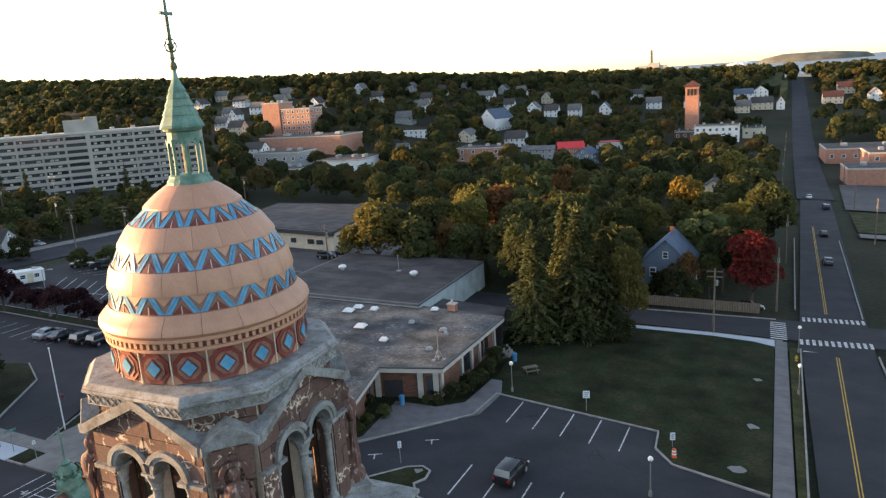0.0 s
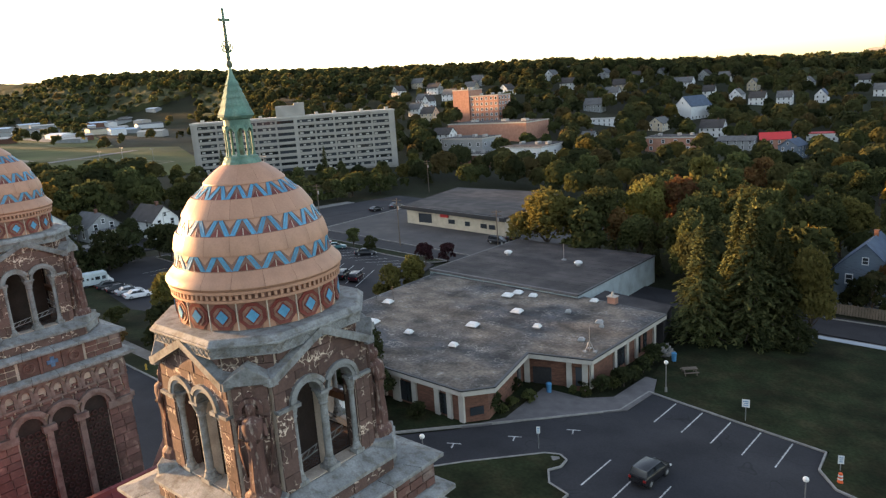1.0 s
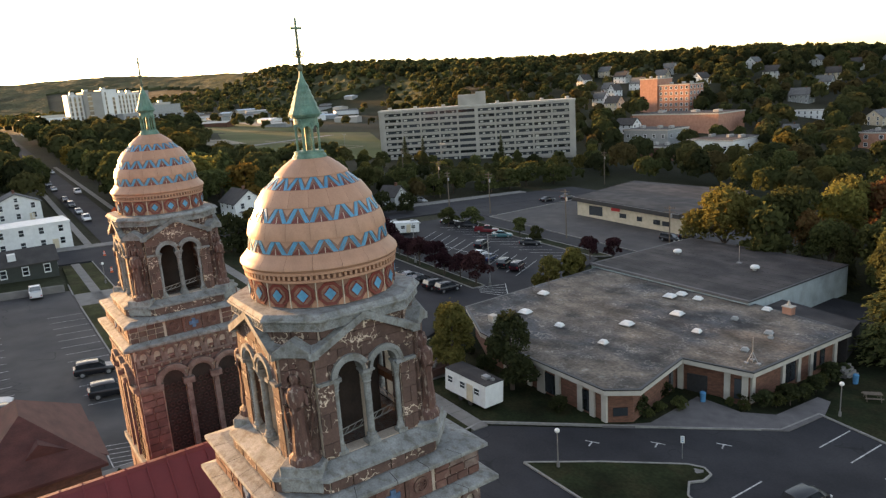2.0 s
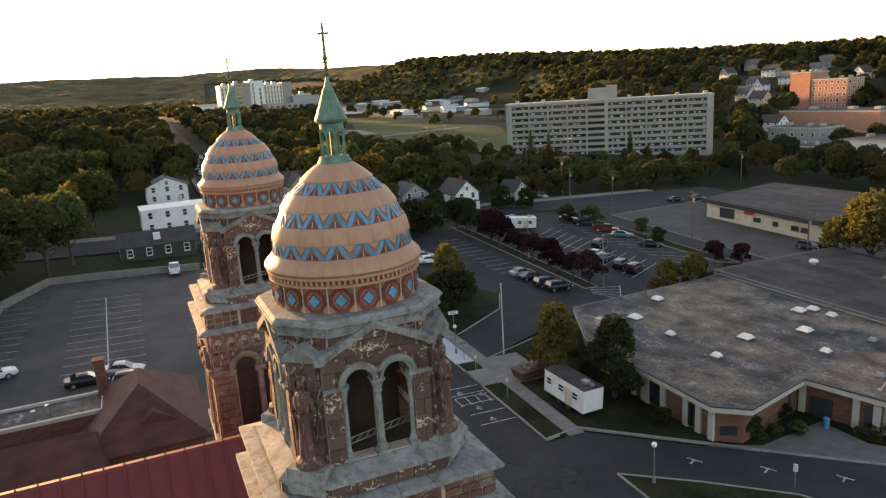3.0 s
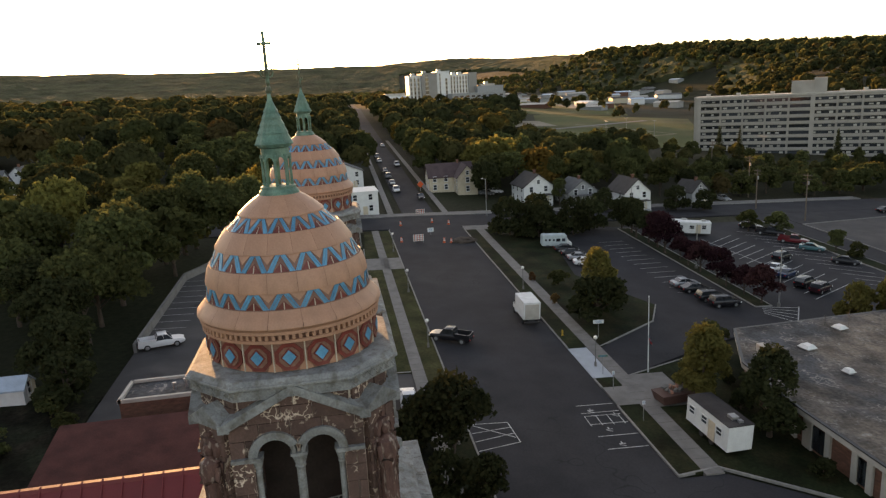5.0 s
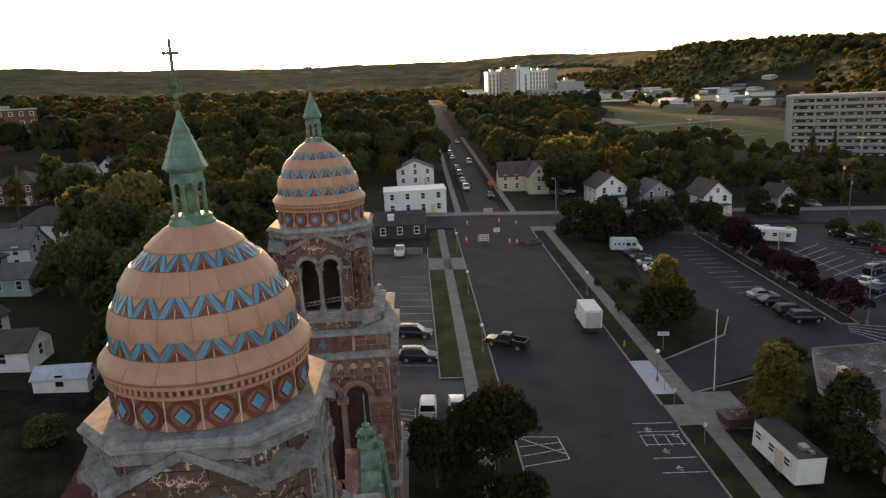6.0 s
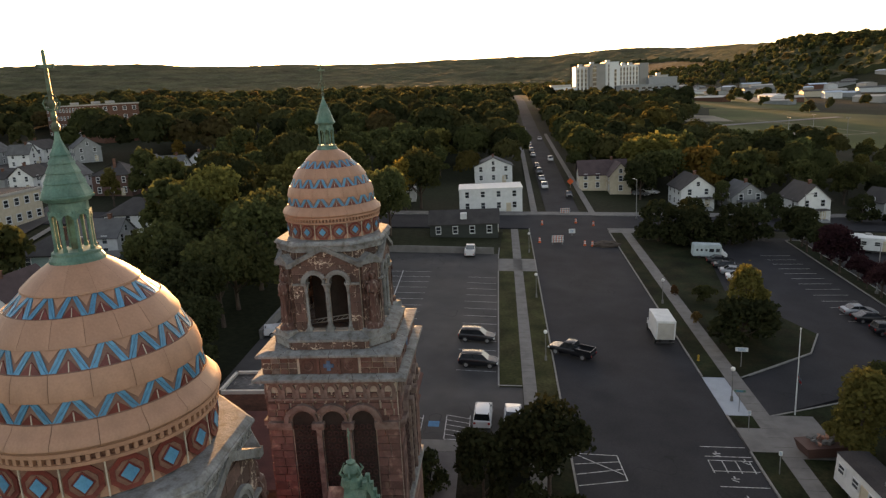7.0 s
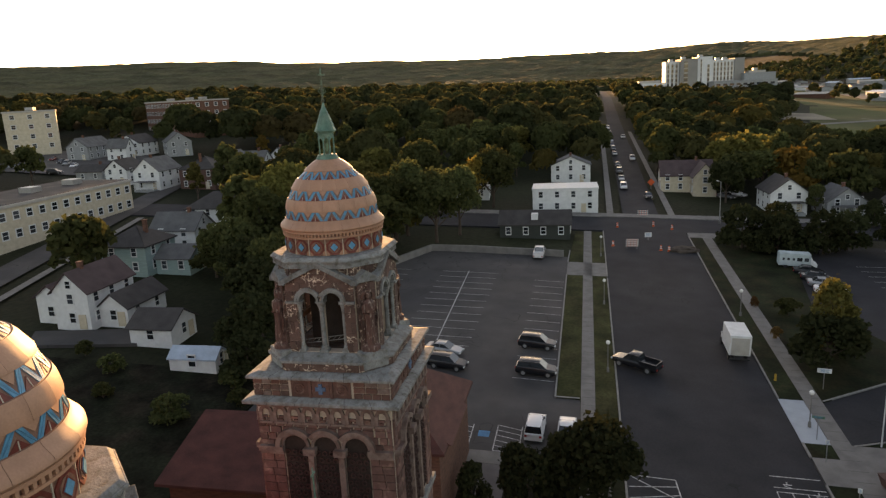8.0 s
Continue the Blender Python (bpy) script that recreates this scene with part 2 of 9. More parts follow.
M["dark_metal"] = mat("dark_metal", (0.04, 0.04, 0.042), 0.5, metal=0.3, vary=0.15, scale=3, fine=20, bump=0.05)
M["wood_pole"] = mat("weathered_pole", (0.13, 0.1, 0.075), 0.9, vary=0.2, scale=2, fine=20, bump=0.3, stretch=(3, 3, 0.5))
M["rubber"] = mat("tyre_rubber", (0.02, 0.02, 0.02), 0.85, vary=0.1, bump=0.1)
M["glass"] = glass_mat("window_glass")
M["lamp_glass"] = mat("milky_lamp_glass", (0.75, 0.73, 0.68), 0.3, vary=0.05, bump=0)
M["bark"] = mat("bark", (0.07, 0.05, 0.038), 0.95, vary=0.3, scale=2, fine=15, bump=0.6, stretch=(2, 2, 0.5))
M["leaf"] = leaf_mat("green_leaves", (0.058, 0.068, 0.029), (0.095, 0.102, 0.038), 0.42)
M["leaf_dark"] = leaf_mat("deep_green_leaves", (0.03, 0.037, 0.018), (0.05, 0.054, 0.024), 0.35)
# yellow-green and gold leaves, with low sunlight on the crowns put into the colour
M["leaf_light"] = leaf_mat("yellow_green_leaves", (0.105, 0.1, 0.032), (0.155, 0.135, 0.042), 0.45)
M["leaf_gold"] = leaf_mat("golden_leaves", (0.16, 0.115, 0.03), (0.22, 0.15, 0.035), 0.42)
M["leaf_orange"] = leaf_mat("orange_leaves", (0.16, 0.08, 0.035), (0.15, 0.1, 0.04), 0.42)
M["leaf_red"] = leaf_mat("red_leaves", (0.1, 0.022, 0.02), (0.16, 0.035, 0.025))
M["leaf_purple"] = leaf_mat("dark_purple_leaves", (0.035, 0.017, 0.02), (0.055, 0.025, 0.026))
M["needle"] = leaf_mat("spruce_needles", (0.045, 0.055, 0.024), (0.09, 0.09, 0.036), 0.15)
M["leaf_far"] = leaf_mat("woodland_leaves", (0.07, 0.078, 0.034), (0.095, 0.1, 0.042), 0.52)

# ---- building tools ----
SX, SY = 0.03919, 0.04241           # the hillside falls to +x and +y


def fall(x, y):
    return -SX * x - SY * y


def obj(name, bm, material, smooth=False):
    me = bpy.data.meshes.new(name)
    if smooth:
        bm.normal_update()
        for e in bm.edges:
            e.smooth = len(e.link_faces) != 2 or e.calc_face_angle(0) < 0.6
    bm.to_mesh(me)
    bm.free()
    if smooth:
        me.polygons.foreach_set("use_smooth", [True] * len(me.polygons))
    for m in material if isinstance(material, (list, tuple)) else (material,):
        me.materials.append(m)
    return new(name, me)


def part(name, bm, material, parent, label="", smooth=False, kind=""):
    ob = obj(name, bm, material, smooth)
    ob.parent = parent
    return tagged(ob, label, kind=kind)


def piece(name, me, parent, m=None):
    """One more object on a mesh that is already there."""
    ob = new(name, me)
    ob.parent = parent
    if m is not None:
        ob.matrix_local = m
    return ob


def thing(name, x, y, z, label, category, group="", rz=0.0, kind=""):
    ob = new(name)
    ob.empty_display_size = 0.2
    ob.matrix_world = pose(x, y, z, 0, 0, rz)
    return tagged(ob, label, category, group, kind)


def on_slope(x, y, z, rz):
    """A pose on the hillside, upright to it."""
    up = Vector((SX, SY, 1)).normalized()
    q = Vector((0, 0, 1)).rotation_difference(up)
    return Matrix.Translation((x, y, z)) @ q.to_matrix().to_4x4() @ pose(0, 0, 0, 0, 0, rz)


def box(bm, cx, cy, cz, sx, sy, sz, rz=0.0, m=None, mi=0):
    t = Matrix.Translation((cx, cy, cz)) @ Matrix.Rotation(radians(rz), 4, "Z") @ Matrix.Diagonal((sx, sy, sz, 1))
    r = bmesh.ops.create_cube(bm, size=1.0, matrix=(m @ t) if m is not None else t)
    if mi:
        for f in {f for v in r["verts"] for f in v.link_faces}:
            f.material_index = mi
    return r["verts"]


def prism(bm, poly, z0, z1, top=None, mi=0):
    """A solid over a plan; z0 and z1 may be functions of x, y; top: another plan for the upper face."""
    f0 = z0 if callable(z0) else (lambda x, y: z0)
    f1 = z1 if callable(z1) else (lambda x, y: z1)
    lo = [bm.verts.new((x, y, f0(x, y))) for x, y in poly]
    hi = [bm.verts.new((x, y, f1(x, y))) for x, y in (top or poly)]
    fs = [bm.faces.new(hi), bm.faces.new(lo[::-1])]
    k = len(poly)
    for i in range(k):
        fs.append(bm.faces.new((lo[i], lo[(i + 1) % k], hi[(i + 1) % k], hi[i])))
    for f in fs:
        f.material_index = mi
    bmesh.ops.recalc_face_normals(bm, faces=fs)
    return lo + hi


def lathe(bm, prof, n=24, a0=0.0, a1=360.0, cx=0.0, cy=0.0, mi=0):
    """Turned form from (radius, height) pairs."""
    full = a1 - a0 >= 359.9
    rings = []
    m = n if full else n + 1
    for r, z in prof:
        if r < 1e-5:
            rings.append([bm.verts.new((cx, cy, z))] * m)
        else:
            rings.append([bm.verts.new((cx + r * math.cos(radians(a0 + (a1 - a0) * i / n)), cy + r * math.sin(radians(a0 + (a1 - a0) * i / n)), z)) for i in range(m)])
    for a, b in zip(rings, rings[1:]):
        for i in range(n):
            j = (i + 1) % m
            vs = []
            for v in (a[i], a[j], b[j], b[i]):
                if v not in vs:
                    vs.append(v)
            if len(vs) > 2:
                bm.faces.new(vs).material_index = mi
    return rings


def tube(bm, pts, r0, r1=None, n=6):
    """A tapering rod along points."""
    pts = [Vector(p) for p in pts]
    r1 = r0 if r1 is None else r1
    rings = []
    for i, p in enumerate(pts):
        d = (pts[min(i + 1, len(pts) - 1)] - pts[max(i - 1, 0)]).normalized()
        a = d.orthogonal().normalized() if abs(d.z) < 0.99 else Vector((1, 0, 0))
        b = d.cross(a)
        r = r0 + (r1 - r0) * i / max(1, len(pts) - 1)
        rings.append([bm.verts.new(p + r * (math.cos(math.tau * k / n) * a + math.sin(math.tau * k / n) * b)) for k in range(n)])
    for a, b in zip(rings, rings[1:]):
        for k in range(n):
            bm.faces.new((a[k], a[(k + 1) % n], b[(k + 1) % n], b[k]))
    bm.faces.new(rings[0][::-1])
    bm.faces.new(rings[-1])


def rect(x0, y0, x1, y1):
    return [(x0, y0), (x1, y0), (x1, y1), (x0, y1)]


def slab(name, poly, h0, h1, material, label, category="", kind="structure", parent=None):
    """A flat piece of the hillside's surface, between two heights over it."""
    bm = bmesh.new()
    prism(bm, poly, lambda x, y: fall(x, y) + h0, lambda x, y: fall(x, y) + h1)
    ob = obj(name, bm, material)
    if parent:
        ob.parent = parent
    return tagged(ob, label, category, kind=kind)


def stripe(bm, x0, y0, x1, y1, w=0.12, h=0.012):
    d = Vector((x1 - x0, y1 - y0)).normalized()
    ox, oy = -d.y * w / 2, d.x * w / 2
    vs = [bm.verts.new((x, y, fall(x, y) + h)) for x, y in ((x0 + ox, y0 + oy), (x0 - ox, y0 - oy), (x1 - ox, y1 - oy), (x1 + ox, y1 + oy))]
    f = bm.faces.new(vs)
    f.normal_update()
    if f.normal.z < 0:
        f.normal_flip()


def kerb_line(bm, pts, w=0.18, h0=-0.1, h1=0.16):
    for (x0, y0), (x1, y1) in zip(pts, pts[1:]):
        d = Vector((x1 - x0, y1 - y0)).normalized()
        ox, oy = -d.y * w / 2, d.x * w / 2
        prism(bm, [(x0 + ox, y0 + oy), (x0 - ox, y0 - oy), (x1 - ox, y1 - oy), (x1 + ox, y1 + oy)],
              lambda x, y: fall(x, y) + h0, lambda x, y: fall(x, y) + h1)

# ---- the lie of the land ----
# bearing left of +y, rise of the wooded skyline in degrees, its distance
SKYLINE = [(-180, 1.5, 1500), (-120, 0.9, 1500), (-60, 0.2, 1300), (-30, 0.0, 1100), (-8, -0.15, 900), (5, 0.2, 900), (14, 0.55, 850),
           (23, 0.9, 800), (31, 1.5, 760), (39, 1.65, 820), (49, 1.9, 950), (58, 2.25, 1050), (63, 2.4, 1150), (68, 2.35, 1300), (76, 2.2, 2200),
           (86, 2.1, 2900), (96, 2.2, 3000), (106, 2.55, 3000), (118, 2.75, 2900), (134, 2.7, 2900), (150, 2.6, 2600), (180, 1.5, 1500)]


def skyline(a):
    for (a0, e0, r0), (a1, e1, r1) in zip(SKYLINE, SKYLINE[1:]):
        if a0 <= a <= a1:
            k = (a - a0) / (a1 - a0)
            return e0 + (e1 - e0) * k, r0 + (r1 - r0) * k
    return 1.5, 1500


def land(x, y):
    """Height of the ground: an even slope near the church, hills all round, the lake beyond them in the north-east."""
    r = math.hypot(x, y)
    if r < 200:
        return fall(x, y)
    a = math.degrees(math.atan2(-x, y))
    e, far = skyline(a)
    top = 34 + far * math.tan(radians(e)) - 14
    k = min(1.0, max(0.0, (r - 260) / (far - 260)))
    k = k * k * (3 - 2 * k)
    z = fall(x * min(1, 500 / r), y * min(1, 500 / r)) if a < 45 else fall(x * min(1, 1500 / r), y * min(1, 1500 / r))
    z = z * (1 - k) + top * k
    if a > 52:                                  # in the west a level valley first, then long wooded ridges
        near = fall(x * min(1, 600 / r), y * min(1, 600 / r)) + (0.018 * max(0, min(r, 930) - 600) if a < 78 else 0)
        start = min(930 if a < 76 else 930 + 170 * min(1, (a - 76) / 8), far - 320)
        j = min(1.0, max(0.0, (r - start) / (far - start)))
        west = near + (34 + far * math.tan(radians(e)) - (9 if a > 80 else 10) - near) * j * j * (3 - 2 * j)
        west += (22 * noise.noise((x * 0.0013, y * 0.0013, 0.5)) + 9 * noise.noise((x * 0.005, y * 0.005, 2.5))) * j * min(1.0, max(0.0, (a - 74) / 8))
        w = min(1.0, (a - 52) / 6)
        z = z * (1 - w) + west * w
    if r > far:
        z -= (r - far) * (0.08 if a < 12 and a > -100 else 0.02)
    return max(z, -34)


def sheet(name, x0, y0, x1, y1, w, h, material, label, step=12.0, w1=None):
    """A strip of road draped over the land."""
    bm = bmesh.new()
    d = Vector((x1 - x0, y1 - y0))
    n = max(2, int(d.length / step))
    u = d.normalized()
    prev = None
    for i in range(n + 1):
        k = i / n
        ww = w + ((w1 or w) - w) * k
        cx, cy = x0 + d.x * k, y0 + d.y * k
        row = []
        for s in (-0.5, 0.5):
            x, y = cx - u.y * ww * s, cy + u.x * ww * s
            row.append(bm.verts.new((x, y, land(cx, cy) + h + (fall(x, y) - fall(cx, cy)))))
        if prev:
            f = bm.faces.new((prev[0], prev[1], row[1], row[0]))
            f.normal_update()
            if f.normal.z < 0:
                f.normal_flip()
        prev = row
    return tagged(obj(name, bm, material), label, kind="structure")


def patch(name, corners, h, material, label, n=10):
    """A four-cornered piece of open ground draped over the land."""
    bm = bmesh.new()
    a, b, c, d = (Vector(p) for p in corners)
    rows = []
    for i in range(n + 1):
        row = []
        for j in range(n + 1):
            u, w = i / n, j / n
            p = (a * (1 - u) + b * u) * (1 - w) + (d * (1 - u) + c * u) * w
            row.append(bm.verts.new((p.x, p.y, land(p.x, p.y) + h)))
        rows.append(row)
    for i in range(n):
        for j in range(n):
            f = bm.faces.new((rows[i][j], rows[i + 1][j], rows[i + 1][j + 1], rows[i][j + 1]))
            f.normal_update()
            if f.normal.z < 0:
                f.normal_flip()
    return tagged(obj(name, bm, material, smooth=True), label, kind="structure")


bm = bmesh.new()
radii = [0, 60, 120, 180] + list(range(200, 620, 14)) + list(range(620, 1060, 30)) + [1100, 1200, 1300, 1400, 1500, 1600, 1700, 1800, 1900, 2000, 2100, 2200, 2350, 2500, 2650, 2800, 2900, 3000, 3200, 3800, 4800]
rows = []
for r in radii:
    rows.append([bm.verts.new((-r * math.sin(radians(a)), r * math.cos(radians(a)), land(-r * math.sin(radians(a)), r * math.cos(radians(a))) - (0.3 if r < 400 else 0.0)))
                 for a in (np.arange(-180, 180, 1.5) if r else [0])])
for r0, r1 in zip(rows, rows[1:]):
    n = len(r1)
    for i in range(n):
        j = (i + 1) % n
        vs = (r0[0], r1[j], r1[i]) if len(r0) == 1 else (r0[i], r0[j], r1[j], r1[i])
        f = bm.faces.new(vs)
        f.normal_update()
        if f.normal.z < 0:
            f.normal_flip()
tagged(obj("ground", bm, M["ground"], smooth=True), "grassy ground of a hillside town, reaching to wooded hills", kind="structure")

M["water"] = mat("lake_water", (0.12, 0.16, 0.19), 0.6, vary=0.1, scale=0.01, fine=0.3, bump=0.1)
bm = bmesh.new()
prism(bm, [(-900, 1500), (2600, 1500), (2600, 4600), (-900, 4600)], -30, lambda x, y: 15 + (y - 1500) * 0.0175)
tagged(obj("lake", bm, M["water"]), "grey-blue lake water beyond the town", kind="structure")

# ---- streets and car parks ----
slab("road_front", rect(-139, 12.1, 60, 28.5), -0.3, 0.0, M["asphalt"], "wide dark asphalt street before the church")
slab("road_east", [(13.6, -120), (22.6, -120), (24.0, 93), (15.0, 93)], -0.3, 0.004, M["asphalt"], "asphalt street with a double yellow line")
slab("road_east_cross", [(-40, 95.2), (70, 98.2), (70, 108.5), (-40, 104.2)], -0.3, -0.004, M["asphalt"], "asphalt side street")
sheet("road_east_far", 19.4, 92, 26.5, 260, 9.2, 0.02, M["asphalt"], "asphalt street falling to a crossing")
sheet("road_east_hill", 26.5, 258, 42, 900, 11.5, 0.25, M["asphalt"], "asphalt street climbing to the wooded crest", step=20)
slab("road_west_cross", rect(-150.5, -130, -138, 160), -0.3, -0.004, M["asphalt"], "asphalt cross street")
sheet("road_west", -149, 20.6, -280, 21.6, 7.8, 0.05, M["asphalt"], "long straight asphalt street between trees")
for nm, y0, y1 in (("pavement_west_south", 13.9, 15.4), ("pavement_west_north", 27.4, 28.0)):
    sheet(nm, -153, y0, -330, y1, 1.5, 0.12, M["concrete"], "pale concrete pavement along the street")
sheet("road_west_far", -278, 21.6, -900, 27.5, 7.0, 0.25, M["asphalt"], "long straight asphalt street between trees", step=20)
slab("lot_north_east", [(-37, 33.0), (-30.5, 41.0), (-24.6, 48.8), (-19.0, 55.6), (-18.5, 62.2), (0.3, 59.5), (0.4, 55.7), (2.4, 53.0), (10.8, 50.6), (13.8, 50.2), (13.8, 28.0), (-37, 28.0)],
     -0.3, -0.002, M["asphalt"], "asphalt car park with white stall lines")
slab("lot_south_west", [(-50.9, -26.1), (-50.9, 8.05), (-62.4, 8.05), (-62.6, 5.45), (-117.0, 5.5), (-117.7, -20.0), (-106, -25.5)], -0.3, -0.003, M["asphalt_old"], "worn asphalt car park beside the church")
slab("lot_north", [(-66, 32.6), (-57.5, 32.6), (-62, 42), (-70, 60), (-68, 70), (-78, 93.8), (-131, 93.9), (-131, 46), (-95, 40), (-74, 44)], -0.3, -0.003, M["asphalt"], "asphalt car park with painted stalls")
slab("store_yard", [(-62, 104), (-125.5, 104.6), (-131, 140), (-131, 150), (-60, 150)], -0.3, -0.006, M["asphalt_old"], "worn asphalt forecourt of a shop")
slab("lane_north", [(-62, 97.4), (-137.9, 97.4), (-137.9, 104.5), (-62, 103.9)], -0.3, -0.009, M["asphalt"], "asphalt lane between car park and shop")
slab("road_west_bay", [(-137.9, 104.6), (-125.6, 104.7), (-131.1, 140), (-131.1, 160), (-137.9, 160)], -0.3, -0.012, M["asphalt"], "asphalt widening of the cross street")

sheet("road_south", -66, -84.5, -215, -119, 6.6, 0.05, M["asphalt_old"], "worn asphalt side street between houses")
sheet("pavement_south_street", -70, -78.2, -135, -93.2, 1.5, 0.14, M["concrete"], "pale concrete pavement along the side street")
slab("drive_south", [(-65.0, -62.5), (-69.5, -65.0), (-73.0, -50.5), (-68.0, -48.5)], -0.3, 0.13, M["asphalt_old"], "worn asphalt drive beside the white house")

# lawns with their kerbs
LAWNS = [
    ("lawn_south_outer", rect(-136, 9.6, -51.5, 11.9), "strip of lawn along the kerb"),
    ("lawn_south_inner", rect(-106, 5.5, -62.5, 8.1), "strip of lawn beside the pavement"),
    ("lawn_church", [(-50.8, 8.1), (14, 8.1), (14, -60), (-62.5, -60), (-62.5, -26.2), (-50.8, -26.2)], "lawn round the church"),
    ("lawn_church_front", rect(-51.5, 9.6, 12.5, 11.9), "strip of lawn along the kerb"),
    ("lawn_corner_south", [(-136, 8.1), (-113.5, 8.1), (-113.5, 5.6), (-121, 5.8), (-136, 6.5)], "small corner lawn"),
    ("lawn_strip_west", rect(-134, 28.6, -66.2, 31.0), "strip of lawn along the kerb"),
    ("lawn_strip_middle", rect(-57.3, 28.6, -54.8, 31.0), "strip of lawn along the kerb"),
    ("lawn_strip_east", rect(-50.5, 28.6, -37.5, 31.0), "strip of lawn along the kerb"),
    ("lawn_north_west", [(-134, 32.8), (-66, 32.8), (-73.6, 43.5), (-80, 47), (-97, 40.5), (-132, 46)], "wide lawn with trees"),
    ("lawn_hall_front", [(-57.5, 32.8), (-38.2, 32.8), (-31.5, 41.0), (-25.0, 48.6), (-24, 57), (-40, 60), (-60, 60), (-61, 42)], "lawn round the low hall"),
    ("lawn_island", [(-29.5, 31.0), (-25.4, 36.8), (-20.5, 42.8), (-19.2, 43.5), (-18.2, 43.0), (-18.0, 41.6), (-18.6, 40.4), (-17.4, 38.6), (-15.2, 38.0), (-15.2, 31.0)], "small lawn island in the car park"),
    ("lawn_east", [(-18.4, 62.4), (0.5, 59.8), (0.6, 55.9), (2.5, 53.2), (10.9, 50.9), (11.7, 94.6), (-40, 92.0), (-36, 80), (-22, 79), (-20, 66)], "large dark lawn east of the hall"),
    ("lawn_east_strip", [(13.0, 50.8), (14.0, 50.8), (14.8, 92.5), (13.5, 92.5)], "narrow strip of lawn along the kerb"),
    ("lawn_east_far", [(24.6, -60), (40, -60), (44, 93), (25.8, 93)], "lawn across the street"),
    ("lawn_lane", [(-130, 94.0), (-79.5, 93.9), (-77.5, 97.2), (-130, 97.2)], "grass strip between car park and lane"),
    ("lawn_purple_row", [(-129, 61.9), (-76.5, 61.3), (-76.5, 63.9), (-129, 64.6)], "grass strip with dark purple trees"),
]
# lawn_church takes the garden colour with tree shade painted in
for nm, poly, lab in LAWNS:
    slab(nm, poly, -0.3, 0.1, M["lit_dry_grass" if nm in ("lawn_south_outer", "lawn_south_inner", "lawn_corner_south", "lawn_east_strip") else "garden" if nm == "lawn_church" else "grass"], lab)
PAVES = [
    ("pavement_north", rect(-134, 31.0, -37.0, 32.8), "concrete"), ("pavement_south", rect(-136.5, 8.1, 12.5, 9.6), "concrete"),
    ("pavement_east", [(11.0, 50.6), (12.8, 50.6), (13.3, 94.8), (11.8, 94.8)], "old_concrete"),
    ("pavement_crossing", rect(-113.5, 5.4, -106, 12.0), "concrete"), ("drive_apron", rect(-66.2, 28.5, -57.3, 31.0), "new_concrete"),
    ("path_hall", rect(-54.8, 28.6, -50.5, 31.0), "concrete"), ("path_hall_two", rect(-57.5, 32.8, -49.5, 37.0), "concrete"),
    ("pavement_side_street", [(-14, 92.9), (3.5, 93.9), (9.0, 93.4), (11.7, 92.2), (11.7, 95.1), (3.5, 95.3), (-14, 94.3)], "new_concrete"),
    ("pavement_hall", [(-30.0, 42.0), (-24.4, 49.4), (-18.4, 56.2), (-18.0, 62.4), (-19.2, 66.0), (-20.6, 66.0), (-21.0, 58.4), (-23.5, 56.0), (-28.5, 55.6), (-27.6, 46.5)], "old_concrete"),
    ("pavement_west_corner", rect(-137.5, 28.6, -134, 46), "concrete"), ("pavement_across", rect(-154, -60, -150.7, 140), "concrete"),
    ("pavement_east_across", [(26.0, -60), (27.6, -60), (29.2, 93), (27.6, 93)], "old_concrete"),
    ("path_church", rect(-48.75, -0.5, -33, 1.8), "old_concrete"), ("pavement_church_side", rect(-50.8, -2.0, -48.8, 8.1), "concrete"),
]
for nm, poly, mk in PAVES:
    slab(nm, poly, -0.3, 0.125 if mk != "new_concrete" or nm == "pavement_side_street" else 0.05, M[mk], "grey jointed concrete pavement" if mk != "new_concrete" else "fresh pale concrete drive")

bm = bmesh.new()
for pts in ([(-137, 12.0), (-106, 12.0)], [(-105, 12.0), (14, 12.0)], [(-135, 28.55), (-66.2, 28.55)], [(-57.3, 28.55), (-54.8, 28.55)], [(-50.5, 28.55), (-37.3, 28.55)],
            [(-62.6, 5.4), (-106, 5.4)], [(-62.6, 5.4), (-62.6, 8)], [(-113.5, 5.4), (-121, 5.6)], [(-37.3, 28.5), (-38.0, 32.7), (-31.2, 41.0), (-24.6, 48.8), (-19.0, 55.8), (-18.5, 62.2), (0.3, 59.6), (0.5, 55.8), (2.4, 53.1), (10.8, 50.8)],
            [(-29.5, 31.0), (-25.4, 36.8), (-20.5, 42.8), (-19.2, 43.5), (-18.2, 43.0), (-18.0, 41.6), (-18.6, 40.4), (-17.4, 38.6), (-15.2, 38.0), (-15.2, 31.0), (-29.5, 31.0)],
            [(13.8, 50.4), (14.95, 92.6)], [(24.3, -60), (24.3, 93)], [(-66.2, 32.9), (-73.6, 43.6), (-80, 47.1)], [(-57.4, 33), (-61, 42)],
            [(-130, 94.0), (-79.5, 93.9), (-77.5, 97.3), (-130, 97.3)], [(-66, 103.9), (-125.5, 104.6), (-131, 140), (-131, 158)], [(-129, 64.6), (-129, 61.9), (-76.5, 61.3), (-76.5, 63.9), (-129, 64.6)],
            [(15, 113), (17.2, 180)], [(24.4, 111), (27, 180)], [(-11, 94.4), (3.5, 95.4), (12.8, 95.2)], [(-12.5, 103.5), (12, 106)],
            [(-150.6, -60), (-150.6, 12)], [(-150.6, 27), (-150.6, 120)], [(-137.6, 28.6), (-137.6, 45)]):
    kerb_line(bm, pts)
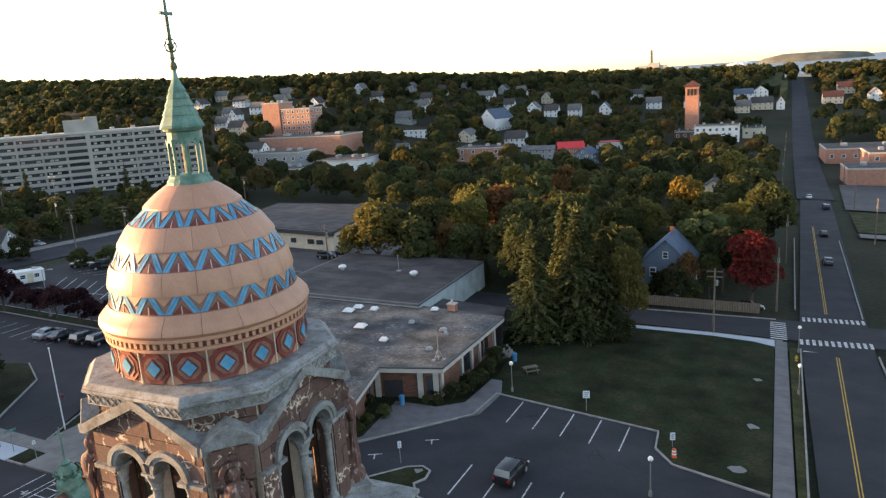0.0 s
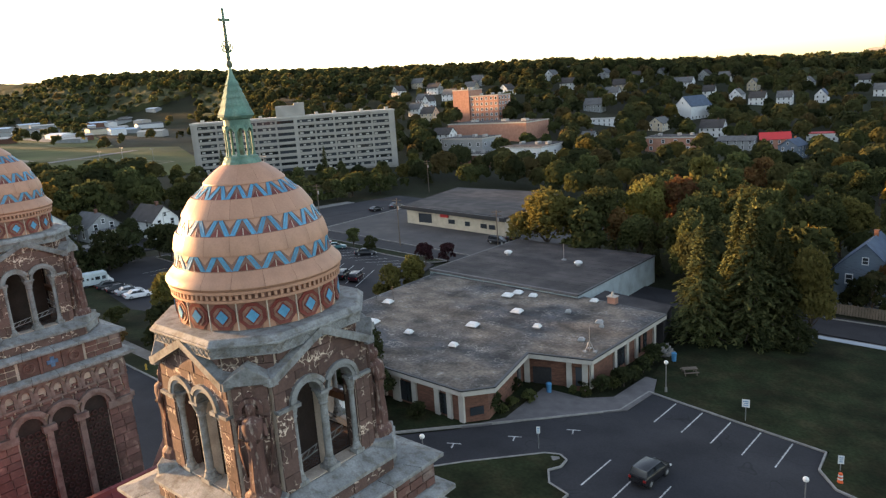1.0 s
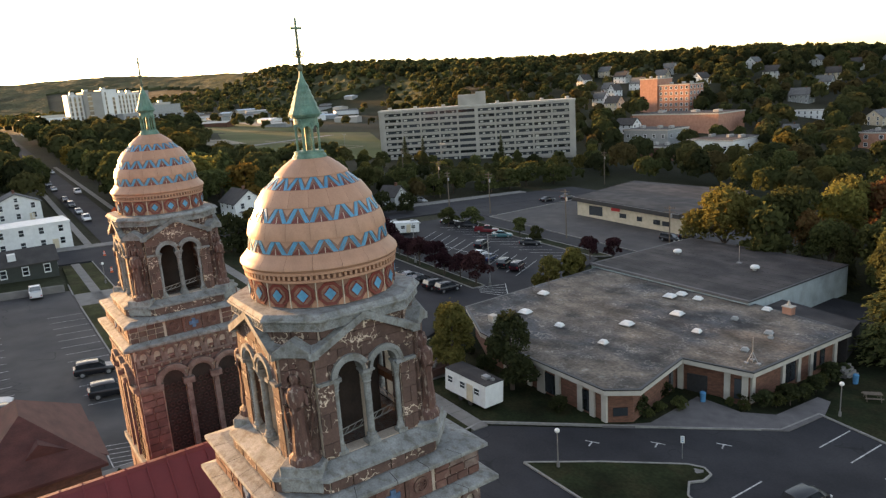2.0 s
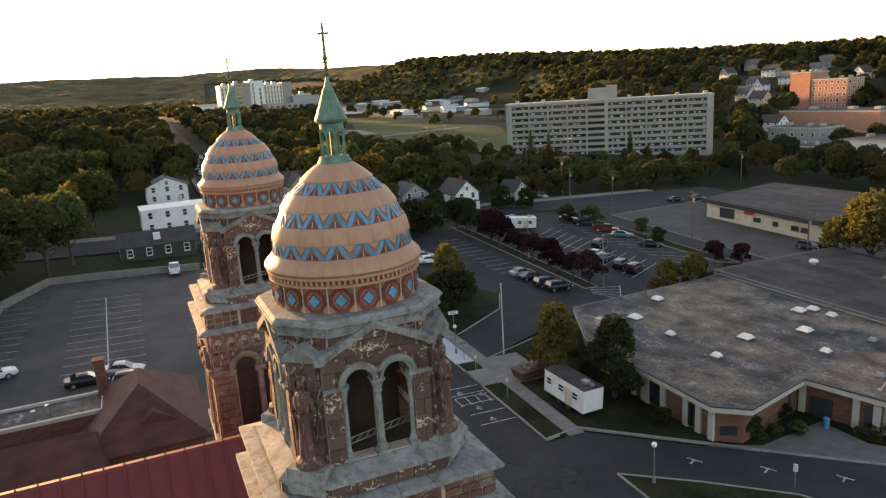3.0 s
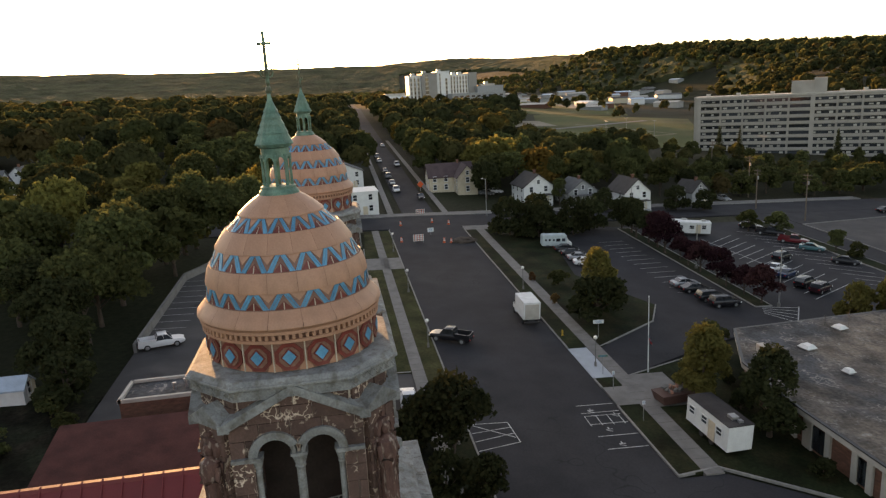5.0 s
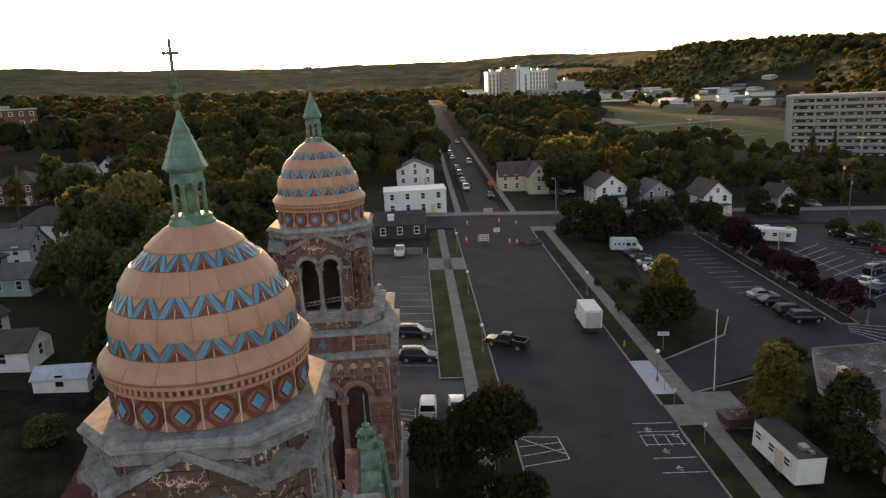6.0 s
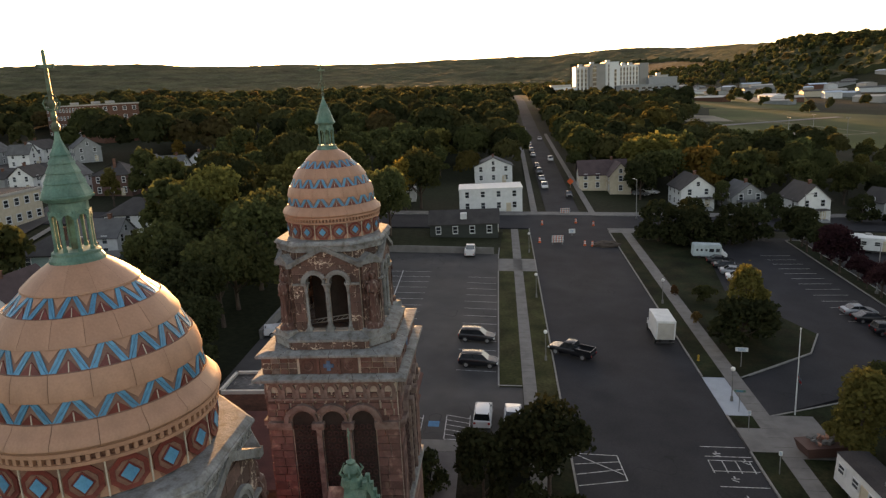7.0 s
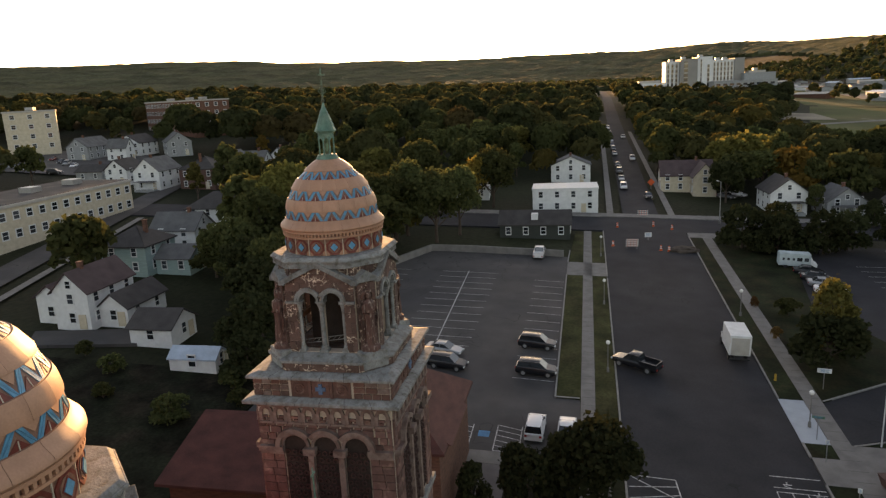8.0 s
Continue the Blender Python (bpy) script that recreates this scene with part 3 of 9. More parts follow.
tagged(obj("kerbs", bm, M["kerb"]), "grey stone kerbs along streets and car parks", kind="structure")

# painted lines
bm = bmesh.new()
for i in range(5):
    x = -15.05 + 3.08 * i
    y = 55.5 - 0.41 * i
    stripe(bm, x, y, x + 0.1, y + 5.7, 0.14)
for i in range(7):
    x = -15.1 + 3.08 * i
    stripe(bm, x, 40.1 - 0.41 * i, x + 0.05, 45.7 - 0.41 * i, 0.14)
for i in range(5):
    stripe(bm, -51.3 + 2.35 * i - (0.7 if i else 0), 24.2, -51.3 + 2.35 * i - (0.7 if i else 0), 28.3, 0.11)
for k in range(4):
    stripe(bm, -49.0 + 0.0, 24.3 + k * 1.2, -47.0, 24.3 + k * 1.2, 0.1)
stripe(bm, -49.0, 24.3, -49.0, 28.2, 0.1)
for (x0, y0), (x1, y1) in (((-49.4, 12.2), (-49.2, 16.2)), ((-49.2, 16.2), (-45.3, 16.5)), ((-45.3, 16.5), (-44.3, 12.2)), ((-48.2, 16.2), (-47.6, 12.2)), ((-47.0, 16.3), (-46.0, 12.2)), ((-49.4, 12.2), (-46.2, 16.3))):
    stripe(bm, x0, y0, x1, y1, 0.11)
for i in range(13):                                  # south-west lot, row by the lawn
    stripe(bm, -66.6 - 3.0 * i, 0.4, -66.3 - 3.0 * i, 5.1, 0.1)
stripe(bm, -74, -10.3, -106, -11.0, 0.16)
for i in range(12):
    stripe(bm, -74.5 - 2.8 * i, -15.4, -74.5 - 2.8 * i, -6.0, 0.1)
for i in range(10):
    stripe(bm, -80 - 2.8 * i, -25.5, -80 - 2.8 * i, -21.0, 0.1)
for x0, x1, y0, y1, n in ((-55.6, -51.0, -4.5, -2.3, 6), (-55.8, -51.1, 0.1, 2.5, 6)):
    for k in range(n):
        stripe(bm, x0 + (x1 - x0) * k / (n - 1), y0, x0 + (x1 - x0) * min(n - 1, k + 0.7) / (n - 1), y1, 0.1)
    stripe(bm, x0, y0, x1, y0, 0.1)
    stripe(bm, x0, y1, x1, y1, 0.1)
for i in range(13):                                  # north lot, outer bay
    stripe(bm, -85 - 2.75 * i, 53.3, -85.3 - 2.75 * i, 58.6, 0.11)
for i in range(13):
    stripe(bm, -78.2 - 2.9 * i, 72.4 + 0.2 * i, -84.2 - 2.9 * i, 83.0, 0.13)
stripe(bm, -81, 77.6, -117, 75.0, 0.13)
for i in range(13):
    stripe(bm, -83.5 - 3.2 * i, 86.2, -79.2 - 3.2 * i, 91.4 + 0.1 * i, 0.12)
for k in range(5):
    stripe(bm, -69.6 - 1.4 * k, 63.3 + 1.0 * k, -74.0 - 0.6 * k, 61.0 + 0.3 * k, 0.16)
stripe(bm, -69.6, 63.3, -75.6, 67.7, 0.16)
for i in range(12):                                  # zebra crossings
    stripe(bm, 15.2 + 0.8 * i, 94.8 + 0.13 * i, 15.2 + 0.8 * i, 97.2 + 0.13 * i, 0.42, 0.045)
    stripe(bm, 16.0 + 0.75 * i, 106.6 + 0.12 * i, 16.0 + 0.75 * i, 108.8 + 0.12 * i, 0.4, 0.05)
for i in range(9):
    stripe(bm, 11.2, 96.4 + 1.0 * i, 13.4, 96.4 + 1.0 * i, 0.45, 0.03)
stripe(bm, 15.2, 92.0, 19.2, 92.6, 0.35)
for i in range(3):                                   # arrows on the hall's drive
    x, y = -28.5 + 3.9 * i, 38.6 + 4.9 * i
    stripe(bm, x - 0.6, y, x + 0.6, y + 0.7, 0.14)
    stripe(bm, x, y + 0.3, x + 0.35, y - 0.5, 0.14)
for x, y in ((-50.2, 25.4), (-46.2, 25.8), (-43.4, 26.0), (-49.0, 27.6)):   # accessible-stall marks
    stripe(bm, x - 0.35, y, x + 0.1, y, 0.12)
    stripe(bm, x + 0.05, y - 0.35, x + 0.05, y + 0.35, 0.12)
    stripe(bm, x + 0.2, y - 0.3, x + 0.5, y + 0.2, 0.1)
tagged(obj("stall_lines", bm, M["line"]), "worn white painted road markings", kind="structure")
bm = bmesh.new()
for o in (-0.14, 0.14):
    stripe(bm, 16.6 + o, -100, 18.0 + o, 53, 0.11)
    stripe(bm, 18.0 + o, 53, 19.3 + o, 91, 0.11)
    stripe(bm, 19.4 + o, 112, 22.4 + o, 200, 0.11, 0.05)
tagged(obj("centre_line", bm, M["yellow"]), "double yellow centre line", kind="structure")
bm = bmesh.new()
stripe(bm, -54.5, -1.1, -53.4, -1.1, 1.1)
tagged(obj("parking_emblem", bm, M["bluepaint"]), "blue painted square of an accessible parking stall", kind="structure")
bm = bmesh.new()
for i in range(56):
    stripe(bm, -133 + 1.7 * i, 31.05, -133 + 1.7 * i, 32.75, 0.05, 0.131)
for i in range(86):
    stripe(bm, -136 + 1.7 * i, 8.15, -136 + 1.7 * i, 9.55, 0.05, 0.131)
for i in range(25):
    y = 52 + 1.7 * i
    x = 11.05 + (y - 50.6) * 0.018
    stripe(bm, x, y, x + 1.75, y, 0.05, 0.131)
tagged(obj("pavement_joints", bm, M["joint_grey"]), "dark joints across the concrete pavements", kind="structure")
bm = bmesh.new()
kerb_line(bm, [(-74.5, -25.7), (-106.0, -25.4), (-117.6, -20.0), (-117.9, -11.7), (-117.0, 4.6)], 0.4, -0.3, 1.2)
tagged(obj("retaining_wall", bm, M["concrete"]), "low pale concrete wall round the car park", "wall", kind="structure")



M["field"] = mat("mown_field", (0.07, 0.082, 0.03), 0.95, vary=0.25, scale=0.03, fine=1.5, bump=0.4, second=(0.12, 0.105, 0.05), second_scale=0.02, second_amount=0.8, spec=0.08, bump_dist=0.1)
M["sand"] = mat("pale_gravel_lot", (0.26, 0.22, 0.17), 0.95, vary=0.2, scale=0.05, fine=1.0, bump=0.2, spec=0.1)
patch("ground_field", [(-278, 90), (-272, 168), (-430, 240), (-500, 158)], 0.15, M["field"], "mown green playing field with worn paths")
patch("ground_field_upper", [(-375, 118), (-415, 196), (-470, 205), (-490, 150)], 0.25, M["field"], "rough grass slope above the playing field")
patch("ground_gravel", [(-392, 110), (-392, 136), (-432, 136), (-440, 112)], 0.35, M["sand"], "pale gravel lot")
patch("ground_works", [(-500, 150), (-470, 215), (-800, 330), (-860, 200)], 0.2, M["field"], "rough grass flat between sheds")
for k, (x, y, w, d) in enumerate(((-560, 205, 70, 24), (-640, 250, 60, 26), (-700, 215, 90, 22), (-600, 160, 50, 20), (-770, 260, 60, 30))):
    patch("ground_yard_%s" % "abcde"[k], [(x, y), (x - 8, y + d), (x - w - 8, y + d * 1.2), (x - w, y + 6)], 0.4, M["sand"], "pale gravel yard between sheds", 4)
sheet("road_field", -360, 108, -420, 205, 5.0, 0.4, M["concrete"], "pale road past the playing field")
for k, (x0, y0, x1, y1) in enumerate(((-300, 112, -330, 180), (-260, 118, -350, 150), (-330, 180, -400, 150))):
    sheet("path_field_%s" % "abc"[k], x0, y0, x1, y1, 1.4, 0.35, M["sand"], "pale worn path across the field")
# ---- the twin bell towers ----
def block_course(bm, u0, u1, v0, v1, depth, frame_m, rnd, size=0.5, gap=0.018, holes=None, mi=0):
    """One course of stones from u0 to u1 on a wall frame (u along, v up, w out)."""
    u = u0
    while u < u1 - 0.05:
        w = min(size * rnd.uniform(0.7, 1.35), u1 - u)
        if u1 - (u + w) < 0.14:
            w = u1 - u
        cu, cv = u + w / 2, (v0 + v1) / 2
        if not (holes and holes(u, u + w, v0, v1)):
            p = rnd.uniform(-0.008, 0.014)
            t = frame_m @ Matrix.Translation((cu, cv, depth / 2 + p / 2)) @ Matrix.Diagonal((w - gap, v1 - v0 - gap, depth + p, 1))
            bmesh.ops.create_cube(bm, size=1.0, matrix=t)
        u += w


def wall_frame(side, dist):
    """u along the face, v up, w out, for the face whose outward way is side quarter turns from +x."""
    a = side * math.pi / 2
    out = Vector((math.cos(a), math.sin(a), 0))
    along = Vector((-math.sin(a), math.cos(a), 0))
    m = Matrix(((along.x, 0, out.x, out.x * dist), (along.y, 0, out.y, out.y * dist), (0, 1, 0, 0), (0, 0, 0, 1)))
    return m


def arch_ring(bm, cu, cv, r0, r1, d0, d1, m, a0=0.0, a1=180.0, n=14):
    """A stone arch ring on a wall frame."""
    prev = None
    first = last = None
    for i in range(n + 1):
        a = radians(a0 + (a1 - a0) * i / n)
        q = [bm.verts.new(m @ Vector((cu + r * math.cos(a), cv + r * math.sin(a), d))) for r, d in ((r0, d0), (r1, d0), (r1, d1), (r0, d1))]
        if prev:
            for k in range(4):
                bm.faces.new((prev[k], prev[(k + 1) % 4], q[(k + 1) % 4], q[k]))
        prev = q
        first = first or q
    bm.faces.new(first[::-1])
    bm.faces.new(prev)


def plan(half, cut):
    """A square plan with cut corners."""
    c = half - cut
    return [(half, -c), (half, c), (c, half), (-c, half), (-half, c), (-half, -c), (-c, -half), (c, -half)]


def wall_with_arches(bm, m, u0, u1, v0, v1, spring, arches, depth, sill):
    """A wall panel with round-headed openings cut right through, on a wall frame (outer face at w = depth)."""
    us = sorted({u0, u1, *[c - r for c, r in arches], *[c + r for c, r in arches]})

    def quad(a, b, c, d, e, f):
        """box from u a..b, v c..d, w e..f"""
        t = m @ Matrix.Translation(((a + b) / 2, (c + d) / 2, (e + f) / 2)) @ Matrix.Diagonal((b - a, d - c, f - e, 1))
        bmesh.ops.create_cube(bm, size=1.0, matrix=t)

    for a, b in zip(us, us[1:]):
        hole = [(c, r) for c, r in arches if a >= c - r - 1e-6 and b <= c + r + 1e-6]
        if not hole:
            quad(a, b, v0, v1, 0, depth)
            continue
        c, r = hole[0]
        if sill > v0:
            quad(a, b, v0, sill, 0, depth)
        n = 12
        for w0, w1 in ((0, depth),):
            rim = [(c + r * math.cos(math.pi * i / n), spring + r * math.sin(math.pi * i / n)) for i in range(n + 1)]
            for (ua, va), (ub, vb) in zip(rim, rim[1:]):
                vs = [bm.verts.new(m @ Vector(p)) for p in ((ua, va, w1), (ua, v1, w1), (ub, v1, w1), (ub, vb, w1), (ua, va, w0), (ua, v1, w0), (ub, v1, w0), (ub, vb, w0))]
                for q in ((0, 1, 2, 3), (7, 6, 5, 4), (0, 3, 7, 4), (1, 5, 6, 2)):
                    bm.faces.new([vs[k] for k in q])


def bell_tower(ox, oy, oz, base_z, label):
    rnd = random.Random(5)
    T = thing("bell_tower", ox, oy, oz, label, "church tower", "twin bell towers", kind="")
    mids = {}

    # spire and cross
    bm = bmesh.new()
    tiers = [33.55, 33.72, 33.87, 34.0, 34.12, 34.23]
    prof = []
    for za, zb in zip(tiers, tiers[1:]):                    # overlapping copper rings
        prof += [(0.35 - 0.375 * (za - 33.55) + 0.014, za), (0.35 - 0.375 * (zb - 33.55) - 0.004, zb)]
    lathe(bm, prof + [(0.085, 34.25), (0.05, 34.34), (0.035, 34.42), (0.035, 34.5), (0.0, 34.5)], 10)
    lathe(bm, [(0.0, 33.5), (0.372, 33.5), (0.378, 33.525), (0.345, 33.56)], 10)
    spire = part("spire", bm, M["copper"], T, "green copper conical spire with stepped seams")
    bm = bmesh.new()
    lathe(bm, [(0.0, 34.44), (0.055, 34.47), (0.065, 34.52), (0.05, 34.57), (0.028, 34.6), (0.045, 34.66), (0.036, 34.7), (0.034, 34.78), (0.056, 34.83), (0.056, 34.86), (0.034, 34.9), (0.027, 35.58), (0.0, 35.61)], 8)
    box(bm, 0, 0, 35.37, 0.045, 0.25, 0.05)
    box(bm, 0, 0.12, 35.37, 0.045, 0.02, 0.06)
    box(bm, 0, -0.12, 35.37, 0.045, 0.02, 0.06)
    for s in (-1, 1):
        tube(bm, [(0, 0, 34.74), (0, s * 0.1, 34.78), (0, s * 0.13, 34.86), (0, s * 0.09, 34.91), (0, s * 0.06, 34.87)], 0.014, n=5)
        tube(bm, [(0, 0, 34.98), (0, s * 0.08, 34.95), (0, s * 0.1, 34.9)], 0.012, n=5)
        tube(bm, [(0, 0, 34.74), (s * 0.1, 0, 34.78), (s * 0.13, 0, 34.86), (s * 0.09, 0, 34.91)], 0.014, n=5)
    part("cross", bm, M["copper_dark"], T, "slim wrought metal cross with scrolls")

    # lantern
    bm = bmesh.new()
    lathe(bm, [(0.0, 33.3), (0.27, 33.3), (0.27, 33.44), (0.32, 33.46), (0.33, 33.5), (0.0, 33.51)], 16)
    part("lantern_head", bm, M["copper"], T)
    bm = bmesh.new()
    lathe(bm, [(0.0, 32.5), (0.4, 32.5), (0.385, 32.6), (0.34, 32.66), (0.34, 32.7), (0.3, 32.72), (0.0, 32.73)], 20)
    part("lantern_base", bm, M["copper"], T)
    bm = bmesh.new()
    lathe(bm, [(0.035, 32.72), (0.035, 32.76), (0.026, 32.78), (0.026, 33.22), (0.036, 33.25), (0.036, 33.32)], 8)
    post = part("lantern_post", bm, M["copper"], T)
    post.matrix_local = Matrix.Translation((0.265, 0, 0))
    for i in range(1, 8):
        a = math.tau * i / 8
        piece("lantern_post", post.data, T, Matrix.Translation((0.265 * math.cos(a), 0.265 * math.sin(a), 0)))
    bm = bmesh.new()
    for i in range(8):
        a = math.tau * (i + 0.5) / 8
        c, s = math.cos(a), math.sin(a)
        m = Matrix(((-s, 0, c, 0.25 * c), (c, 0, s, 0.25 * s), (0, 1, 0, 0), (0, 0, 0, 1)))
        arch_ring(bm, 0, 33.2, 0.07, 0.12, 0.0, 0.025, m, n=8)
    part("lantern_arches", bm, M["copper"], T)
    bm = bmesh.new()
    lathe(bm, [(0.06, 32.72), (0.06, 33.3)], 10)
    part("lantern_core", bm, M["copper_dark"], T)

    # dome: five plain courses of curved panels, three bands of zigzag between them
    courses = [[(0.385, 32.56), (0.5, 32.49), (0.66, 32.37), (0.815, 32.23), (0.82, 32.2)],
               [(1.085, 31.965), (1.16, 31.88), (1.24, 31.76), (1.315, 31.65), (1.325, 31.61)],
               [(1.475, 31.31), (1.525, 31.2), (1.555, 31.08), (1.575, 30.98), (1.575, 30.95)],
               [(1.605, 30.65), (1.64, 30.58), (1.72, 30.5), (1.79, 30.42), (1.8, 30.36), (1.765, 30.31), (1.7, 30.29)]]
    n = 18
    for ci, prof in enumerate(courses):
        k = 12 if ci == 0 else n
        bm = bmesh.new()
        lathe(bm, [(prof[0][0] - 0.03, prof[0][1] - 0.02)] + [(r + 0.012, z) for r, z in prof] + [(prof[-1][0] - 0.03, prof[-1][1])], 5, -180 / k + 0.12, 180 / k - 0.12)
        first = part("dome_panel", bm, M["terra"], T, smooth=True)
        for i in range(1, k):
            piece("dome_panel", first.data, T, Matrix.Rotation(math.tau * i / k, 4, "Z"))
    bm = bmesh.new()                                        # the shell that shows in the joints
    prof = [(0.0, 32.55), (0.37, 32.55), (0.64, 32.36), (0.79, 32.2), (1.06, 31.95), (1.215, 31.76), (1.295, 31.62), (1.45, 31.3), (1.53, 31.08), (1.55, 30.95), (1.585, 30.64), (1.62, 30.56), (1.74, 30.42), (1.69, 30.3), (1.66, 30.0), (1.64, 29.5)]
    lathe(bm, prof, 72)
    part("dome_shell", bm, M["terra_dark"], T, "dark joints of the dome", smooth=True)
    for r0, z0, r1, z1, k in ((1.068, 31.955, 0.8, 32.205, 16), (1.458, 31.305, 1.305, 31.62, 18), (1.592, 30.65, 1.56, 30.955, 18)):
        def on(th, s, d):
            """A point of the band: angle, share of its height, stand-off."""
            r, z = r0 + (r1 - r0) * s + d, z0 + (z1 - z0) * s + d * 0.3
            return (r * math.cos(th), r * math.sin(th), z)

        def strip(bm, pts, d0, d1):
            """A raised flat piece with this outline in (angle, share)."""
            lo = [bm.verts.new(on(a, s, d0)) for a, s in pts]
            hi = [bm.verts.new(on(a, s, d1)) for a, s in pts]
            bm.faces.new(hi)
            for i in range(len(pts)):
                j = (i + 1) % len(pts)
                bm.faces.new((lo[i], lo[j], hi[j], hi[i]))
        h = math.pi / k
        w = h * 0.38
        bm = bmesh.new()
        for sgn in (-1, 1):
            for lo, hi in ((-1.0, -0.3), (-0.2, 0.2), (0.3, 1.0)):
                a = [(sgn * (h + w * lo) if True else 0, 0.04), (sgn * (h + w * hi), 0.04), (sgn * (w * hi), 0.96), (sgn * (w * lo), 0.96)]
                a = [(max(-h, min(h, q)) if sgn * q > h else (max(0.0, q) if sgn > 0 else min(0.0, q)), s) for q, s in a]
                strip(bm, a, -0.01, 0.008)
        bmesh.ops.recalc_face_normals(bm, faces=bm.faces[:])
        z1st = part("zigzag_tile", bm, M["terra_blue"], T, "blue glazed zigzag tile")
        bm = bmesh.new()
        strip(bm, [(-h + w * 1.12, 0.03), (h - w * 1.12, 0.03), (0.0, 0.54)], -0.01, 0.004)
        bmesh.ops.recalc_face_normals(bm, faces=bm.faces[:])
        t1st = part("triangle_tile", bm, M["terra_red"], T, "dark red triangular tile")
        bm = bmesh.new()
        strip(bm, [(w * 1.12, 0.97), (2 * h - w * 1.12, 0.97), (h, 0.46)], -0.01, 0.004)
        bmesh.ops.recalc_face_normals(bm, faces=bm.faces[:])
        o1st = part("upper_tile", bm, M["terra"], T)
        bm = bmesh.new()
        strip(bm, [(-0.005, 0.03), (0.005, 0.03), (0.005, 0.45), (-0.005, 0.45)], 0.0, 0.008)
        bmesh.ops.recalc_face_normals(bm, faces=bm.faces[:])
        j1st = part("tile_joint", bm, M["grout"], T)
        for i in range(1, k):
            m = Matrix.Rotation(math.tau * i / k, 4, "Z")
            piece("zigzag_tile", z1st.data, T, m)
            piece("triangle_tile", t1st.data, T, m)
            piece("upper_tile", o1st.data, T, m)
            piece("tile_joint", j1st.data, T, m)

    # drum: dentils and octagon tiles
    bm = bmesh.new()
    lathe(bm, [(1.69, 30.31), (1.775, 30.3), (1.775, 30.24), (1.72, 30.23)], 72)
    lathe(bm, [(1.7, 30.13), (1.745, 30.12), (1.745, 30.07), (1.675, 30.05)], 72)
    part("drum_moulding", bm, M["terra"], T, smooth=True)
    bm = bmesh.new()
    box(bm, 1.715, 0, 30.18, 0.07, 0.055, 0.09)
    d1 = part("dentil", bm, M["terra"], T)
    for i in range(1, 90):
        piece("dentil", d1.data, T, Matrix.Rotation(math.tau * i / 90, 4, "Z"))

    def flat(pts, r, d, name, m, lab):
        bm = bmesh.new()
        lo = [bm.verts.new(((r) * math.cos(u / r), r * math.sin(u / r), v)) for u, v in pts]
        hi = [bm.verts.new(((r + d) * math.cos(u / r), (r + d) * math.sin(u / r), v)) for u, v in pts]
        bm.faces.new(hi)
        for i in range(len(pts)):
            j = (i + 1) % len(pts)
            bm.faces.new((lo[i], lo[j], hi[j], hi[i]))
        bmesh.ops.recalc_face_normals(bm, faces=bm.faces[:])
        one = part(name, bm, m, T, lab)
        for i in range(1, 18):
            piece(name, one.data, T, Matrix.Rotation(math.tau * i / 18, 4, "Z"))
    zc, R = 29.785, 1.655
    octo = [(0.255 * math.cos(radians(22.5 + 45 * i)) / math.cos(radians(22.5)), zc + 0.255 * math.sin(radians(22.5 + 45 * i)) / math.cos(radians(22.5))) for i in range(8)]
    octi = [((u) * 0.72, zc + (v - zc) * 0.72) for u, v in octo]
    flat([(-0.283, 29.5), (0.283, 29.5), (0.283, 30.06), (-0.283, 30.06)], R - 0.012, 0.014, "drum_tile", M["terra"], "orange drum tile")
    flat(octo, R, 0.03, "octagon_tile", M["terra_red"], "dark red octagonal tile")
    flat(octi, R + 0.02, 0.018, "octagon_core", M["terra_dark"], "")
    flat([(-0.125, zc), (0, zc - 0.14), (0.125, zc), (0, zc + 0.14)], R + 0.03, 0.028, "diamond_tile", M["terra_blue"], "blue glazed diamond tile")
    flat([(-0.125 * 1.3, zc), (0, zc - 0.14 * 1.3), (0.125 * 1.3, zc), (0, zc + 0.14 * 1.3)], R + 0.024, 0.022, "diamond_frame", M["terra_red"], "")
    bm = bmesh.new()
    for i in range(18):
        a = math.tau * (i + 0.5) / 18
        box(bm, 1.665 * math.cos(a), 1.665 * math.sin(a), 29.78, 0.025, 0.022, 0.56, math.degrees(a))
    part("drum_jointing", bm, M["grout"], T, kind="stuff")

    # cornice under the drum
    def ring(name, half, cut, z0, z1, m, half1=None, cut1=None, lab=""):
        bm = bmesh.new()
        prism(bm, plan(half, cut), z0, z1, plan(half1 or half, cut1 or cut))
        bmesh.ops.bevel(bm, geom=bm.edges[:], offset=0.012, segments=1, affect="EDGES")
        return part(name, bm, m, T, lab)
    ring("cornice", 1.98, 0.92, 29.40, 29.49, M["pale_stone"], 1.9, 0.88, "weathered grey stone cornice")
    ring("cornice_lip", 2.0, 0.93, 29.34, 29.4, M["pale_stone"])
    ring("cornice_frieze", 1.93, 0.9, 29.13, 29.34, M["pale_stone"])
    bm = bmesh.new()                                        # carved lattice on the frieze
    pl = plan(1.935, 0.902)
    for (x0, y0), (x1, y1) in zip(pl, pl[1:] + pl[:1]):
        d = Vector((x1 - x0, y1 - y0, 0))
        k = max(3, round(d.length / 0.17))
        for i in range(k):
            for up in (0, 1):
                p = Vector((x0, y0, 29.15 + 0.17 * up)) + d * (i / k)
                q = Vector((x0, y0, 29.32 - 0.17 * up)) + d * ((i + 1) / k)
                tube(bm, [p, q], 0.013, n=4)
        tube(bm, [(x0, y0, 29.145), (x1, y1, 29.145)], 0.016, n=4)
